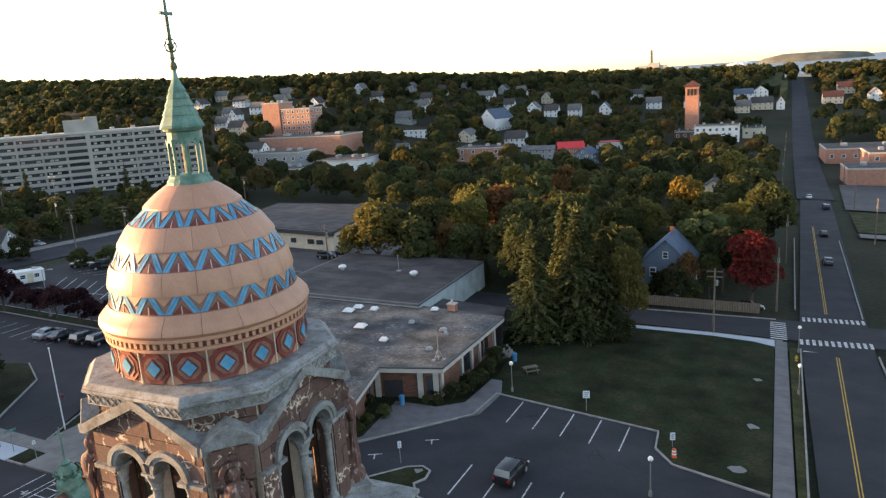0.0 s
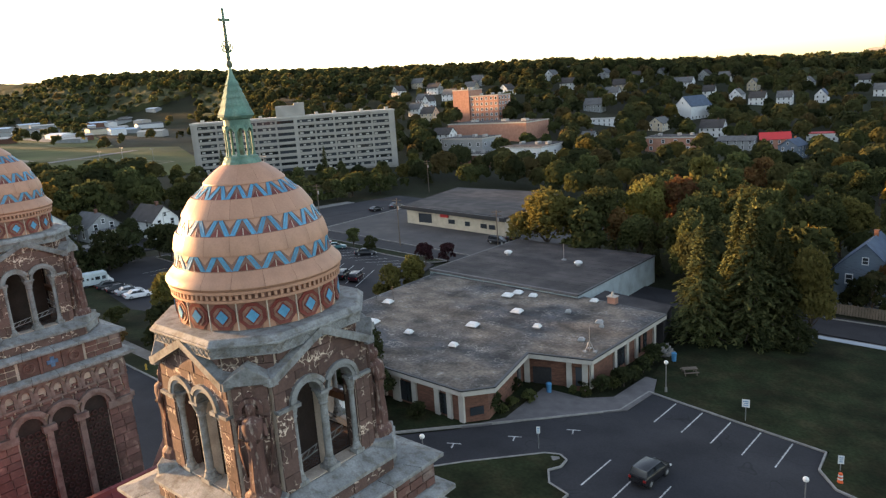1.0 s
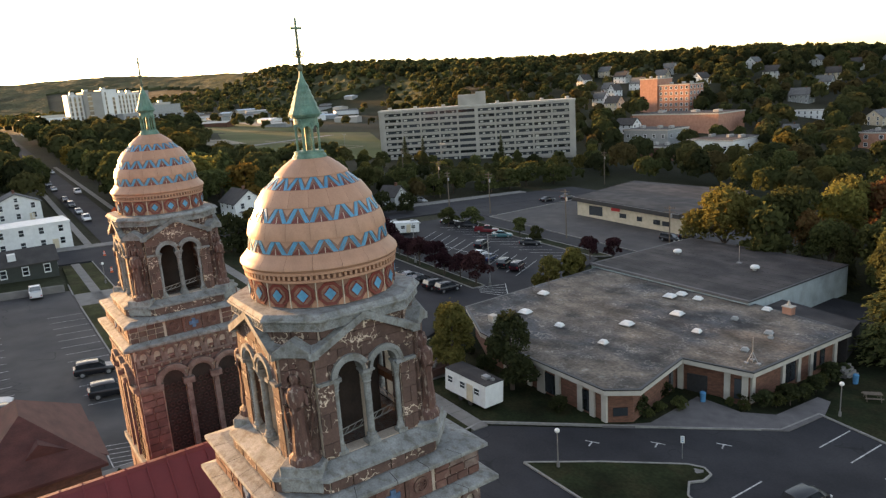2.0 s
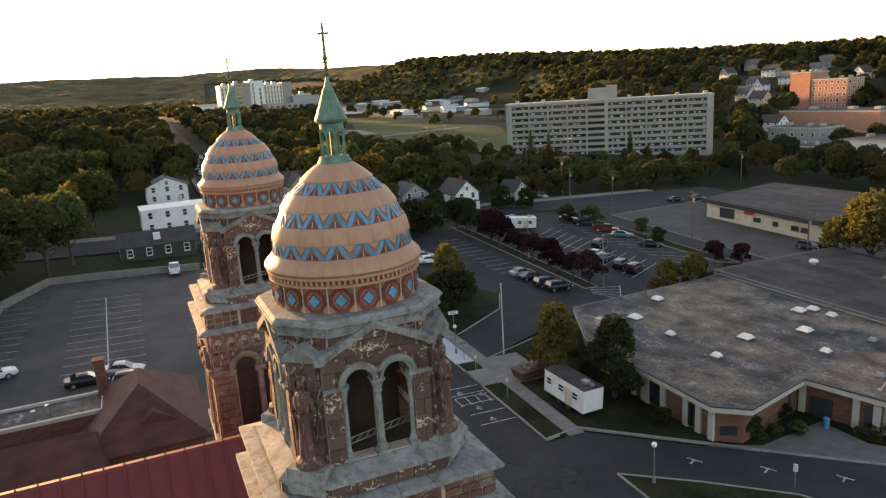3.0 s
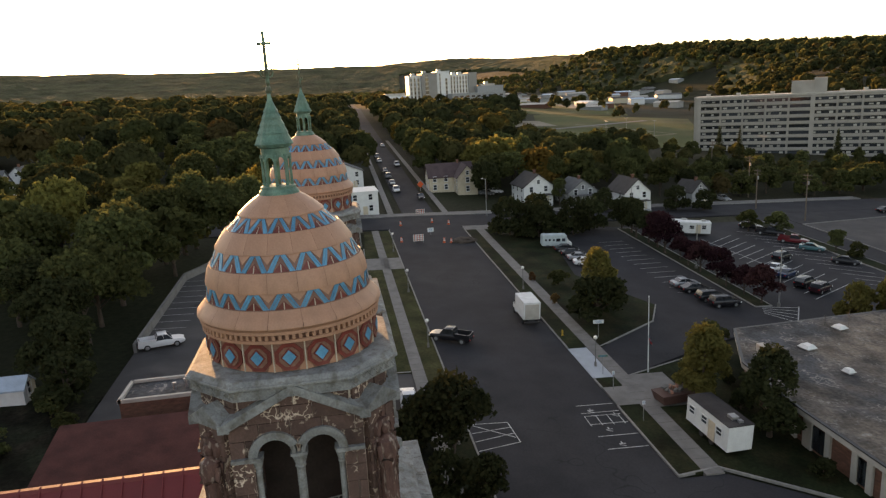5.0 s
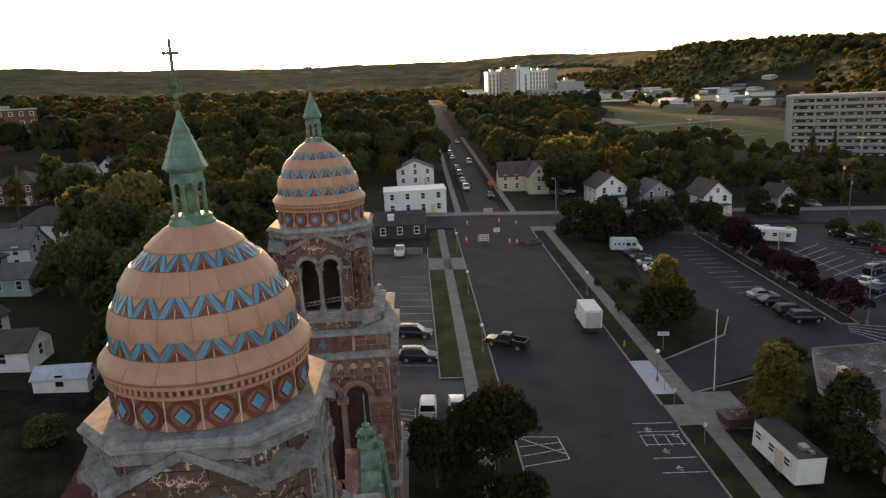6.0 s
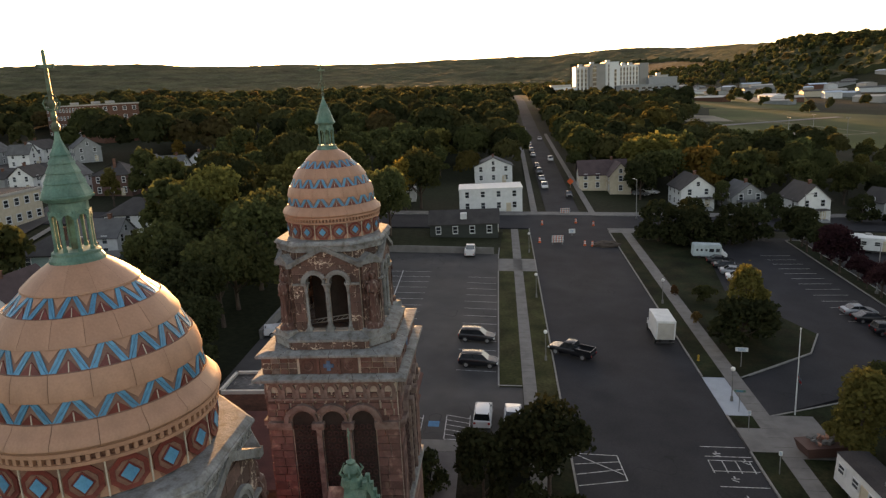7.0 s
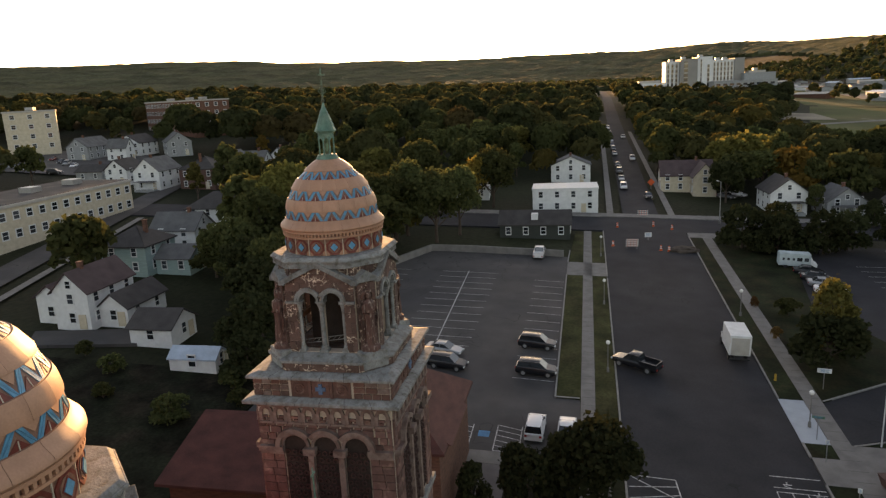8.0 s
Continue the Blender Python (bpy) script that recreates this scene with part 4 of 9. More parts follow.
    part("frieze_lattice", bm, M["pale_stone"], T, "carved lattice band")
    # stone body behind gables
    bm = bmesh.new()
    prism(bm, plan(1.72, 0.7), 28.5, 29.13)
    part("attic_core", bm, M["mortar"], T)
    bm = bmesh.new()
    for side in range(4):
        m = wall_frame(side, 1.72)
        for v0, v1 in ((28.72, 28.92), (28.92, 29.12)):
            block_course(bm, -1.0, 1.0, v0, v1, 0.05, m, rnd, 0.45)
        a = side * math.pi / 2 + math.pi / 4
        out, al = Vector((math.cos(a), math.sin(a), 0)), Vector((-math.sin(a), math.cos(a), 0))
        dist = (1.72 + 1.02) / math.sqrt(2)
        m = Matrix(((al.x, 0, out.x, out.x * dist), (al.y, 0, out.y, out.y * dist), (0, 1, 0, 0), (0, 0, 0, 1)))
        for v0, v1 in ((28.52, 28.72), (28.72, 28.92), (28.92, 29.12)):
            block_course(bm, -0.49, 0.49, v0, v1, 0.05, m, rnd, 0.4)
    part("attic_masonry", bm, M["brown_stone"], T, kind="stuff")

    # four belfry faces
    arches = ((-0.43, 0.405), (0.43, 0.405))
    spring, sill = 27.98, 26.18
    bm = bmesh.new()
    for side in range(4):
        wall_with_arches(bm, wall_frame(side, 1.45), -1.22, 1.22, 26.1, 28.6, spring, arches, 0.36, sill)
        m = wall_frame(side, 1.45)
        vs = [bm.verts.new(m @ Vector(p)) for p in ((-1.22, 28.6, 0.36), (1.22, 28.6, 0.36), (1.22, 28.72, 0.36), (0, 29.24, 0.36), (-1.22, 28.72, 0.36))]
        bm.faces.new(vs)
    part("belfry_wall", bm, M["mortar"], T, "pale mortar between the stones")
    # thin added layer whose near-black colour paints the chamber's inner shade
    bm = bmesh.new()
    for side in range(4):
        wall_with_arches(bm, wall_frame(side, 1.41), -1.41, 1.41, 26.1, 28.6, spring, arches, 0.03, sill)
    part("chamber_lining", bm, M["dark"], T, "near-black layer painting the bell chamber's inner shade")

    def lower(u, v0):
        """Where a stone may begin above v0: over the arch rings."""
        low = v0
        for c, r in arches:
            q = 0.43 ** 2 - (u - c) ** 2
            if q > 0 and v0 > spring - 0.3:
                low = max(low, spring + math.sqrt(q))
        return low

    def stone(m, a, b, v0, v1):
        """An ashlar block, cut to the arches below and the gable above it."""
        us = [a + 0.006 + (b - a - 0.012) * k / 8 for k in range(9)]
        run = []
        for u in us + [None]:
            if u is not None:
                top = min(v1, 29.3 - 0.49 * abs(u) - 0.12) - 0.006
                lo = lower(u, v0) + 0.006
            if u is not None and top - lo > 0.03:
                run.append((u, lo, top))
                continue
            if len(run) > 1:
                bm = bmesh.new()
                d = 0.03 + rnd.uniform(-0.008, 0.012)
                ring = [(u, lo) for u, lo, _ in run] + [(u, hi) for u, _, hi in run[::-1]]
                f = [bm.verts.new(m @ Vector((u, v, d))) for u, v in ring]
                g = [bm.verts.new(m @ Vector((u, v, -0.02))) for u, v in ring]
                bm.faces.new(f)
                for k in range(len(f)):
                    bm.faces.new((f[k], g[k], g[(k + 1) % len(f)], f[(k + 1) % len(f)]))
                bmesh.ops.recalc_face_normals(bm, faces=bm.faces[:])
                part("stone", bm, M["brown_stone"], T)
            run = []
    for side in range(4):
        m = wall_frame(side, 1.81)
        v = 26.18
        for row, hgt in enumerate((0.36, 0.33, 0.37, 0.35, 0.39, 0.33, 0.31, 0.3, 0.3)):
            for seg in ((-1.22, -0.835), (0.835, 1.22)) if v < 27.9 else ((-1.22, 1.22),):
                u = seg[0] - (0.22 if row % 2 and v > 27.9 else 0.0)
                while u < seg[1] - 0.04:
                    w = 0.52 * rnd.uniform(0.85, 1.2) if v > 27.9 else (0.4 if row % 2 else 0.22)
                    if seg[1] - (u + w) < 0.14:
                        w = seg[1] - u
                    stone(m, max(seg[0], u), u + w, v, v + hgt)
                    u += w
            v += hgt

    def once(name, bm, material, label="", smooth=False):
        """The same part on all four faces."""
        one = part(name, bm, material, T, label, smooth)
        for s in (1, 2, 3):
            piece(name, one.data, T, Matrix.Rotation(s * math.pi / 2, 4, "Z"))
        return one
    m0 = wall_frame(0, 1.81)
    bm = bmesh.new()
    for c, r in arches:
        arch_ring(bm, c, spring, 0.31, 0.385, -0.3, 0.07, m0)
        arch_ring(bm, c, spring, 0.385, 0.475, -0.02, 0.1, m0, *((0, 180) if c > 5 else ((26, 180) if c < 0 else (0, 154))))
    once("arch_ring", bm, M["pale_stone"], "weathered grey stone double arch", )
    for sg in (-1, 1):                                      # stone reveals behind the jamb columns
        bm = bmesh.new()
        box(bm, 1.63, sg * 0.835, 27.08, 0.34, 0.03, 1.8)
        once("jamb_reveal", bm, M["brown_stone"])
    for u in (-0.79, 0.79):
        bm = bmesh.new()
        box(bm, 1.84, u, spring - 0.03, 0.2, 0.2, 0.08)
        box(bm, 1.84, u * 1.28, spring - 0.035, 0.16, 0.42, 0.07)
        once("impost", bm, M["pale_stone"])
    for u, sc in ((0.0, 1.0), (-0.77, 0.75), (0.77, 0.75)):
        bm = bmesh.new()
        r = 0.085 * sc
        lathe(bm, [(0.0, 26.18), (r * 1.7, 26.18), (r * 1.75, 26.3), (r * 1.3, 26.36), (r * 1.35, 26.4), (r, 26.43), (r * 0.95, 27.62), (r * 1.25, 27.66), (r * 1.05, 27.69), (r * 1.7, 27.86), (r * 1.9, 27.9), (r * 1.9, 27.96), (0, 27.96)], 12, cx=1.74, cy=u)
        box(bm, 1.74, u, 27.95, r * 3.6, r * 3.6, 0.05)
        box(bm, 1.74, u, 26.22, r * 3.6, r * 3.6, 0.1)
        once("column" if u == 0 else "jamb_column", bm, M["pale_stone"], "slender grey stone column", smooth=False)
    bm = bmesh.new()                                        # gable coping
    for s in (-1, 1):
        a, b = (0.0, 29.38), (s * 1.3, 28.74)
        d = Vector((b[0] - a[0], b[1] - a[1])).normalized()
        nrm = Vector((-d.y, d.x)) * (1 if s > 0 else -1)
        prof = [(a[0], a[1]), (b[0], b[1]), (b[0] - s * 0.02, b[1] - 0.17), (a[0], a[1] - 0.17)]
        lo = [bm.verts.new((1.6, u, v)) for u, v in prof]
        hi = [bm.verts.new((1.98, u, v - 0.02)) for u, v in prof]
        bm.faces.new(hi)
        bm.faces.new(lo[::-1])
        for i in range(4):
            bm.faces.new((lo[i], lo[(i + 1) % 4], hi[(i + 1) % 4], hi[i]))
    box(bm, 1.86, -1.27, 28.64, 0.22, 0.2, 0.16)
    box(bm, 1.86, 1.27, 28.64, 0.22, 0.2, 0.16)
    bmesh.ops.recalc_face_normals(bm, faces=bm.faces[:])
    once("gable_coping", bm, M["pale_stone"], "sloping grey stone gable coping")

    # corner piers with niche figures
    r45 = Matrix.Rotation(math.pi / 4, 4, "Z")
    bm = bmesh.new()
    t = r45
    box(bm, 1.9, 0, 27.4, 0.62, 0.62, 2.6, m=t)
    once("pier", bm, M["brown_stone"], "red-brown stone corner pier")
    for k in range(9):
        w = (0.2, 0.14)[k % 2]
        for s in (-1, 1):
            bm = bmesh.new()
            box(bm, 2.2, s * (0.33 - w / 2), 26.35 + 0.26 * k, 0.05, w, 0.24, m=t)
            box(bm, 1.9, s * 0.315, 26.35 + 0.26 * k, 0.5, 0.04, 0.24, m=t)
            once("pier_stone", bm, M["brown_stone"])
    bm = bmesh.new()
    for u in (-0.4, 0.4):
        for cx in (1.75,):
            lathe(bm, [(0.05, 26.2), (0.05, 28.5)], 8, cx=cx * math.cos(math.pi / 4) - u * math.sin(math.pi / 4), cy=cx * math.sin(math.pi / 4) + u * math.cos(math.pi / 4))
    once("pier_shaft", bm, M["statue"])
    bm = bmesh.new()                                        # small gabled cap
    vs = [(1.5, -0.44, 28.62), (2.32, -0.44, 28.62), (2.32, 0.44, 28.62), (1.5, 0.44, 28.62),
          (1.5, -0.44, 28.72), (2.32, -0.44, 28.72), (2.32, 0.44, 28.72), (1.5, 0.44, 28.72), (1.45, 0, 29.02), (2.32, 0, 29.0)]
    vv = [bm.verts.new(t @ Vector(p)) for p in vs]
    for f in ((0, 1, 5, 4), (1, 2, 6, 9, 5), (2, 3, 7, 6), (3, 0, 4, 8, 7), (4, 5, 9, 8), (6, 7, 8, 9), (3, 2, 1, 0)):
        bm.faces.new([vv[i] for i in f])
    bmesh.ops.recalc_face_normals(bm, faces=bm.faces[:])
    bmesh.ops.bevel(bm, geom=bm.edges[:], offset=0.012, segments=1, affect="EDGES")
    once("pier_cap", bm, M["pale_stone"], "small gabled grey stone cap")
    bm = bmesh.new()                                        # canopy behind the figure's head
    m45 = r45 @ Matrix(((0, 0, 1, 2.18), (1, 0, 0, 0), (0, 1, 0, 0), (0, 0, 0, 1)))
    arch_ring(bm, 0, 28.12, 0.16, 0.24, 0.0, 0.14, m45, -20, 200)
    arch_ring(bm, 0, 28.42, 0.0, 0.05, 0.0, 0.1, m45, 0, 359)
    once("niche_hood", bm, M["statue"], "carved niche hood")
    bm = bmesh.new()                                        # robed figure
    cx = 2.3
    prof = [(0.0, 26.5), (0.19, 26.5), (0.185, 26.7), (0.155, 27.1), (0.15, 27.35), (0.19, 27.55), (0.215, 27.78), (0.19, 27.92), (0.09, 28.0), (0.065, 28.04), (0.095, 28.1), (0.105, 28.17), (0.08, 28.25), (0.0, 28.28)]
    rg = lathe(bm, prof, 16, cx=cx * math.cos(math.pi / 4), cy=cx * math.sin(math.pi / 4))
    for (r, z), row in zip(prof, rg):
        if 0.1 < r and z < 27.4:
            for i, v in enumerate(row):
                k = 1 + 0.09 * (1 if i % 2 else -1)
                v.co.x = cx * math.cos(math.pi / 4) + (v.co.x - cx * math.cos(math.pi / 4)) * k
                v.co.y = cx * math.sin(math.pi / 4) + (v.co.y - cx * math.sin(math.pi / 4)) * k
    for s in (-1, 1):
        tube(bm, [t @ Vector((cx, s * 0.2, 27.85)), t @ Vector((cx + 0.06, s * 0.24, 27.6)), t @ Vector((cx + 0.19, s * 0.06, 27.55))], 0.06, 0.045, 8)
        tube(bm, [t @ Vector((cx - 0.06, s * 0.14, 27.95)), t @ Vector((cx - 0.04, s * 0.3, 27.95)), t @ Vector((cx - 0.02, s * 0.3, 27.3)), t @ Vector((cx - 0.02, s * 0.22, 26.75))], 0.05, 0.025, 6)
    once("carved_figure", bm, M["statue"], "dark weathered carved stone figure", smooth=True)
    bm = bmesh.new()
    lathe(bm, [(0.0, 26.2), (0.36, 26.2), (0.34, 26.38), (0.26, 26.44), (0.24, 26.5), (0.0, 26.5)], 12, cx=2.22 * math.cos(math.pi / 4), cy=2.22 * math.sin(math.pi / 4))
    once("figure_base", bm, M["statue"])
    bm = bmesh.new()
    box(bm, 2.15, 0, 25.95, 0.86, 0.95, 0.6, m=t)
    bmesh.ops.bevel(bm, geom=bm.edges[:], offset=0.03, segments=1, affect="EDGES")
    once("pier_foot", bm, M["pale_stone"], "weathered stone foot of the pier")

    # bell chamber
    bm = bmesh.new()
    prism(bm, plan(1.82, 0.7), 26.0, 26.16)
    part("chamber_floor", bm, M["timber"], T, "orange-brown boarded floor")
    # ceiling in the same near-black, shade put into its colour
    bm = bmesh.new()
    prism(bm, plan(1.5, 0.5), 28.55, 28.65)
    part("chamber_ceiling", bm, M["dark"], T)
    bm = bmesh.new()
    for s in (-0.95, 0.95):
        box(bm, s, 0, 28.42, 0.16, 2.8, 0.2)
        box(bm, 0, s, 27.3, 2.7, 0.14, 0.16)
    part("bell_frame", bm, M["timber"], T, "timber bell frame")
    bm = bmesh.new()                                        # a light truss lying across the openings
    for side in range(4):
        m = Matrix.Rotation(side * math.pi / 2, 4, "Z")
        for dz in (0.0, 0.14):
            tube(bm, [m @ Vector((1.3, -0.85, 26.28 + dz)), m @ Vector((1.25, 0.85, 26.5 + dz))], 0.014, n=5)
        for k in range(9):
            u = -0.85 + 0.19 * k
            z = 26.28 + 0.22 * (u + 0.85) / 1.7
            tube(bm, [m @ Vector((1.29, u, z)), m @ Vector((1.28, u + 0.15, z + 0.15))], 0.009, n=4)
    part("truss_rail", bm, M["metal"], T, "light grey metal truss rail")
    # added solid block in near-black, standing in for the belfry's inner shade
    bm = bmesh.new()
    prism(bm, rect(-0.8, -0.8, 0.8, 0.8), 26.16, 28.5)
    part("boarded_core", bm, M["dark"], T, "near-black block added to darken the belfry inside")
    def slab_joints(half, z0, z1, half1, step):
        """Open joints between the slabs of a ledge: across its front and its sloping top."""
        bm = bmesh.new()
        for side in range(4):
            m = Matrix.Rotation(side * math.pi / 2, 4, "Z")
            n = max(2, int(2 * half / step))
            for k in range(1, n):
                u = -half + 2 * half * k / n + rnd.uniform(-0.1, 0.1)
                u1 = u * half1 / half
                e = 0.004
                rows = [[bm.verts.new(m @ Vector(p)) for p in ((x, y - 0.007, z), (x, y + 0.007, z))] for x, y, z in ((half + e, u, z0), (half + e, u, z1 + 0.002), (half1, u1, z1 + (0.08 if half1 < half else 0) + e))]
                for a, b in zip(rows, rows[1:]):
                    bm.faces.new((a[0], a[1], b[1], b[0]))
        bmesh.ops.solidify(bm, geom=bm.faces[:], thickness=0.004)
        part("slab_joint", bm, M["dark"], T, "dark open joints between ledge slabs", kind="stuff")
    # terrace and lower stages
    bm = bmesh.new()
    prism(bm, plan(2.3, 0.9), 25.92, 26.0)
    prism(bm, plan(2.3, 0.9), 26.0, 26.16, plan(1.86, 0.75))
    part("terrace", bm, M["pale_stone"], T, "sloping weathered stone terrace")
    bm = bmesh.new()
    prism(bm, plan(2.2, 0.87), 25.6, 25.92)
    part("terrace_core", bm, M["mortar"], T)
    pl = plan(2.2, 0.87)
    bm = bmesh.new()
    for (x0, y0), (x1, y1) in zip(pl, pl[1:] + pl[:1]):
        d = Vector((x1 - x0, y1 - y0, 0))
        u = d.normalized()
        out = Vector((u.y, -u.x, 0))
        m = Matrix(((u.x, 0, out.x, x0), (u.y, 0, out.y, y0), (0, 1, 0, 0), (0, 0, 0, 1)))
        block_course(bm, 0, d.length, 25.62, 25.91, 0.045, m, rnd, 0.42, 0.02)
    part("terrace_masonry", bm, M["brown_stone"], T, "brown carved stone band", kind="stuff")

    def square(name, half, z0, z1, m, half1=None, lab="", bev=0.015):
        bm = bmesh.new()
        prism(bm, rect(-half, -half, half, half), z0, z1, rect(-(half1 or half), -(half1 or half), half1 or half, half1 or half))
        bmesh.ops.bevel(bm, geom=bm.edges[:], offset=bev, segments=1, affect="EDGES")
        return part(name, bm, m, T, lab)
    square("upper_ledge", 2.62, 25.44, 25.54, M["pale_stone"], lab="projecting grey stone ledge")
    square("upper_ledge_slope", 2.62, 25.54, 25.62, M["pale_stone"], 2.3)
    square("stage_core", 2.42, 24.7, 25.46, M["mortar"])
    square("middle_ledge", 2.78, 24.58, 24.7, M["pale_stone"], lab="projecting grey stone ledge")
    square("middle_ledge_slope", 2.78, 24.7, 24.78, M["pale_stone"], 2.5)
    square("middle_ledge_foot", 2.6, 24.5, 24.58, M["pale_stone"])
    slab_joints(2.62, 25.44, 25.54, 2.3, 0.75)
    slab_joints(2.78, 24.58, 24.7, 2.5, 0.8)
    square("shaft", 2.4, base_z - 0.4, 24.5, M["mortar"], lab="pale mortar of the shaft", bev=0.01)
    for side in range(4):                                   # course of large stones with carved panels
        m = wall_frame(side, 2.42)
        for v0, v1 in ((24.78, 24.99), (24.99, 25.21), (25.21, 25.42)):
            for a, b in ((-2.42, -1.15), (1.15, 2.42)):
                k = rnd.choice((3, 4))
                for i in range(k):
                    bm = bmesh.new()
                    bmesh.ops.create_cube(bm, size=1.0, matrix=m @ Matrix.Translation((a + (b - a) * (i + 0.5) / k, (v0 + v1) / 2, 0.02)) @ Matrix.Diagonal(((b - a) / k - 0.034, v1 - v0 - 0.034, 0.05 + rnd.uniform(-0.01, 0.015), 1)))
                    part("stone", bm, M[rnd.choice(("frieze_stone", "frieze_stone", "brown_stone", "arch_stone"))], T)
    m = wall_frame(0, 2.42)
    for c in (-0.75, 0.0, 0.75):
        bm = bmesh.new()
        bmesh.ops.create_cube(bm, size=1.0, matrix=m @ Matrix.Translation((c, 25.1, 0.015)) @ Matrix.Diagonal((0.62, 0.62, 0.05, 1)))
        once("carved_panel", bm, M["frieze_stone"], "carved red stone panel")
    for c in (-0.38, 0.38):
        bm = bmesh.new()
        bmesh.ops.create_cube(bm, size=1.0, matrix=m @ Matrix.Translation((c, 25.1, 0.03)) @ Matrix.Diagonal((0.1, 0.64, 0.08, 1)))
        once("panel_strip", bm, M["frieze_stone"])
    for c in (-0.75, 0.75):
        bm = bmesh.new()
        arch_ring(bm, c, 25.1, 0.14, 0.2, 0.03, 0.08, m, 0, 359, 16)
        for q in range(4):
            arch_ring(bm, c + 0.07 * math.cos(q * math.pi / 2), 25.1 + 0.07 * math.sin(q * math.pi / 2), 0.03, 0.06, 0.03, 0.07, m, 0, 359, 8)
        once("panel_carving", bm, M["frieze_stone"])
    bm = bmesh.new()
    for w, hh in ((0.36, 0.13), (0.13, 0.36)):
        bmesh.ops.create_cube(bm, size=1.0, matrix=m @ Matrix.Translation((0, 25.1, 0.05)) @ Matrix.Diagonal((w, hh, 0.06 + 0.006 * (w < 0.2), 1)))
    once("blue_cross", bm, M["dull_blue"], "blue glazed cross panel")
    # corbel table: little arches side by side
    m = wall_frame(0, 2.4)
    bm = bmesh.new()
    arch_ring(bm, 0, 24.2, 0.12, 0.24, 0.02, 0.1, m)
    for s in (-1, 1):
        bmesh.ops.create_cube(bm, size=1.0, matrix=m @ Matrix.Translation((s * 0.2, 24.02, 0.06)) @ Matrix.Diagonal((0.13, 0.36, 0.08, 1)))
    for v, hgt in ((24.45, 0.09), (23.82, 0.08)):
        bmesh.ops.create_cube(bm, size=1.0, matrix=m @ Matrix.Translation((0, v, 0.07)) @ Matrix.Diagonal((0.5, hgt, 0.11, 1)))
    little = part("corbel_arch", bm, M["arch_stone"], T, "small corbelled arch")
    shift = m.to_3x3() @ Vector((0.52, 0, 0))
    for side in range(4):
        for i in range(-4, 5):
            q = Matrix.Rotation(side * math.pi / 2, 4, "Z") @ Matrix.Translation(shift * i)
            if side == 0 and i == -4:
                little.matrix_local = q
            else:
                piece("corbel_arch", little.data, T, q)
    # triple louvred openings
    bm = bmesh.new()
    for c in (-1.1, 0.0, 1.1):
        arch_ring(bm, c, 22.95, 0.42, 0.53, 0.02, 0.13, m)
        arch_ring(bm, c, 22.95, 0.53, 0.7, 0.02, 0.24, m, *((38, 142) if c == 0 else ((38, 180) if c < 0 else (0, 142))))
    once("louvre_arch", bm, M["arch_stone"], "worn stone arch over louvred openings")
    bm = bmesh.new()
    for c in (-0.55, 0.55):
        bmesh.ops.create_cube(bm, size=1.0, matrix=m @ Matrix.Translation((c, 22.83, 0.15)) @ Matrix.Diagonal((0.44, 0.24, 0.27, 1)))
        bmesh.ops.create_cube(bm, size=1.0, matrix=m @ Matrix.Translation((c, 21.1, 0.08)) @ Matrix.Diagonal((0.2, 3.4, 0.16, 1)))
    for c in (-1.96, 1.96):
        bmesh.ops.create_cube(bm, size=1.0, matrix=m @ Matrix.Translation((c, 22.86, 0.12)) @ Matrix.Diagonal((0.87, 0.2, 0.21, 1)))
        bmesh.ops.create_cube(bm, size=1.0, matrix=m @ Matrix.Translation((c, 22.7, 0.08)) @ Matrix.Diagonal((0.87, 0.12, 0.13, 1)))
    once("louvre_pier", bm, M["arch_stone"], "red stone pier with moulded cap")
    # flat near-black sheets paint the shade of the openings; the wall is uncut
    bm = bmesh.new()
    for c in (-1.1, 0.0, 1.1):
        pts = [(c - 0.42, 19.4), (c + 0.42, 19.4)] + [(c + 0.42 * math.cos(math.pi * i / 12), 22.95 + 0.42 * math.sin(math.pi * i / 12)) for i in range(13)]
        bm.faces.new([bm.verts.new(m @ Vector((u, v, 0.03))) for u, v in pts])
    once("louvre_back", bm, M["dark"], "near-black sheet painting the shade of a louvred opening")
    for c in (-1.1, 0.0, 1.1):
        bm = bmesh.new()
        for k in range(13):
            for j in (-1, 0, 1):
                arch_ring(bm, c + 0.25 * j + (0.06 if k % 2 else -0.06), 19.6 + 0.26 * k, 0.06, 0.105, 0.04, 0.09, m, 0, 359, 7)
        once("louvre_lattice", bm, M["lattice"], "pierced stone lattice")
    # shaft stones: the upper ones singly, the rest together
    bm = bmesh.new()
    for side in range(4):
        m = wall_frame(side, 2.4)
        v = 19.0

        def cut_course(v0, v1):
            """A course whose stones are cut to the three arches."""
            u = -2.4
            while u < 2.35:
                w = min(0.4 * rnd.uniform(0.75, 1.3), 2.4 - u)
                if 2.4 - (u + w) < 0.14:
                    w = 2.4 - u
                run = []
                d = 0.07 + rnd.uniform(-0.008, 0.014)
                for k in range(8):
                    q = u + 0.012 + (w - 0.024) * k / 7 if k < 7 else None
                    if q is not None:
                        low = max([v0] + [22.95 + math.sqrt(0.36 - (q - c) ** 2) for c in (-1.1, 0.0, 1.1) if abs(q - c) < 0.6]) + 0.012
                    if q is not None and v1 - 0.012 - low > 0.04:
                        run.append((q, low))
                        continue
                    if len(run) > 1:
                        ring = run + [(run[-1][0], v1 - 0.012), (run[0][0], v1 - 0.012)]
                        f = [bm.verts.new(m @ Vector((x, y, d))) for x, y in ring]
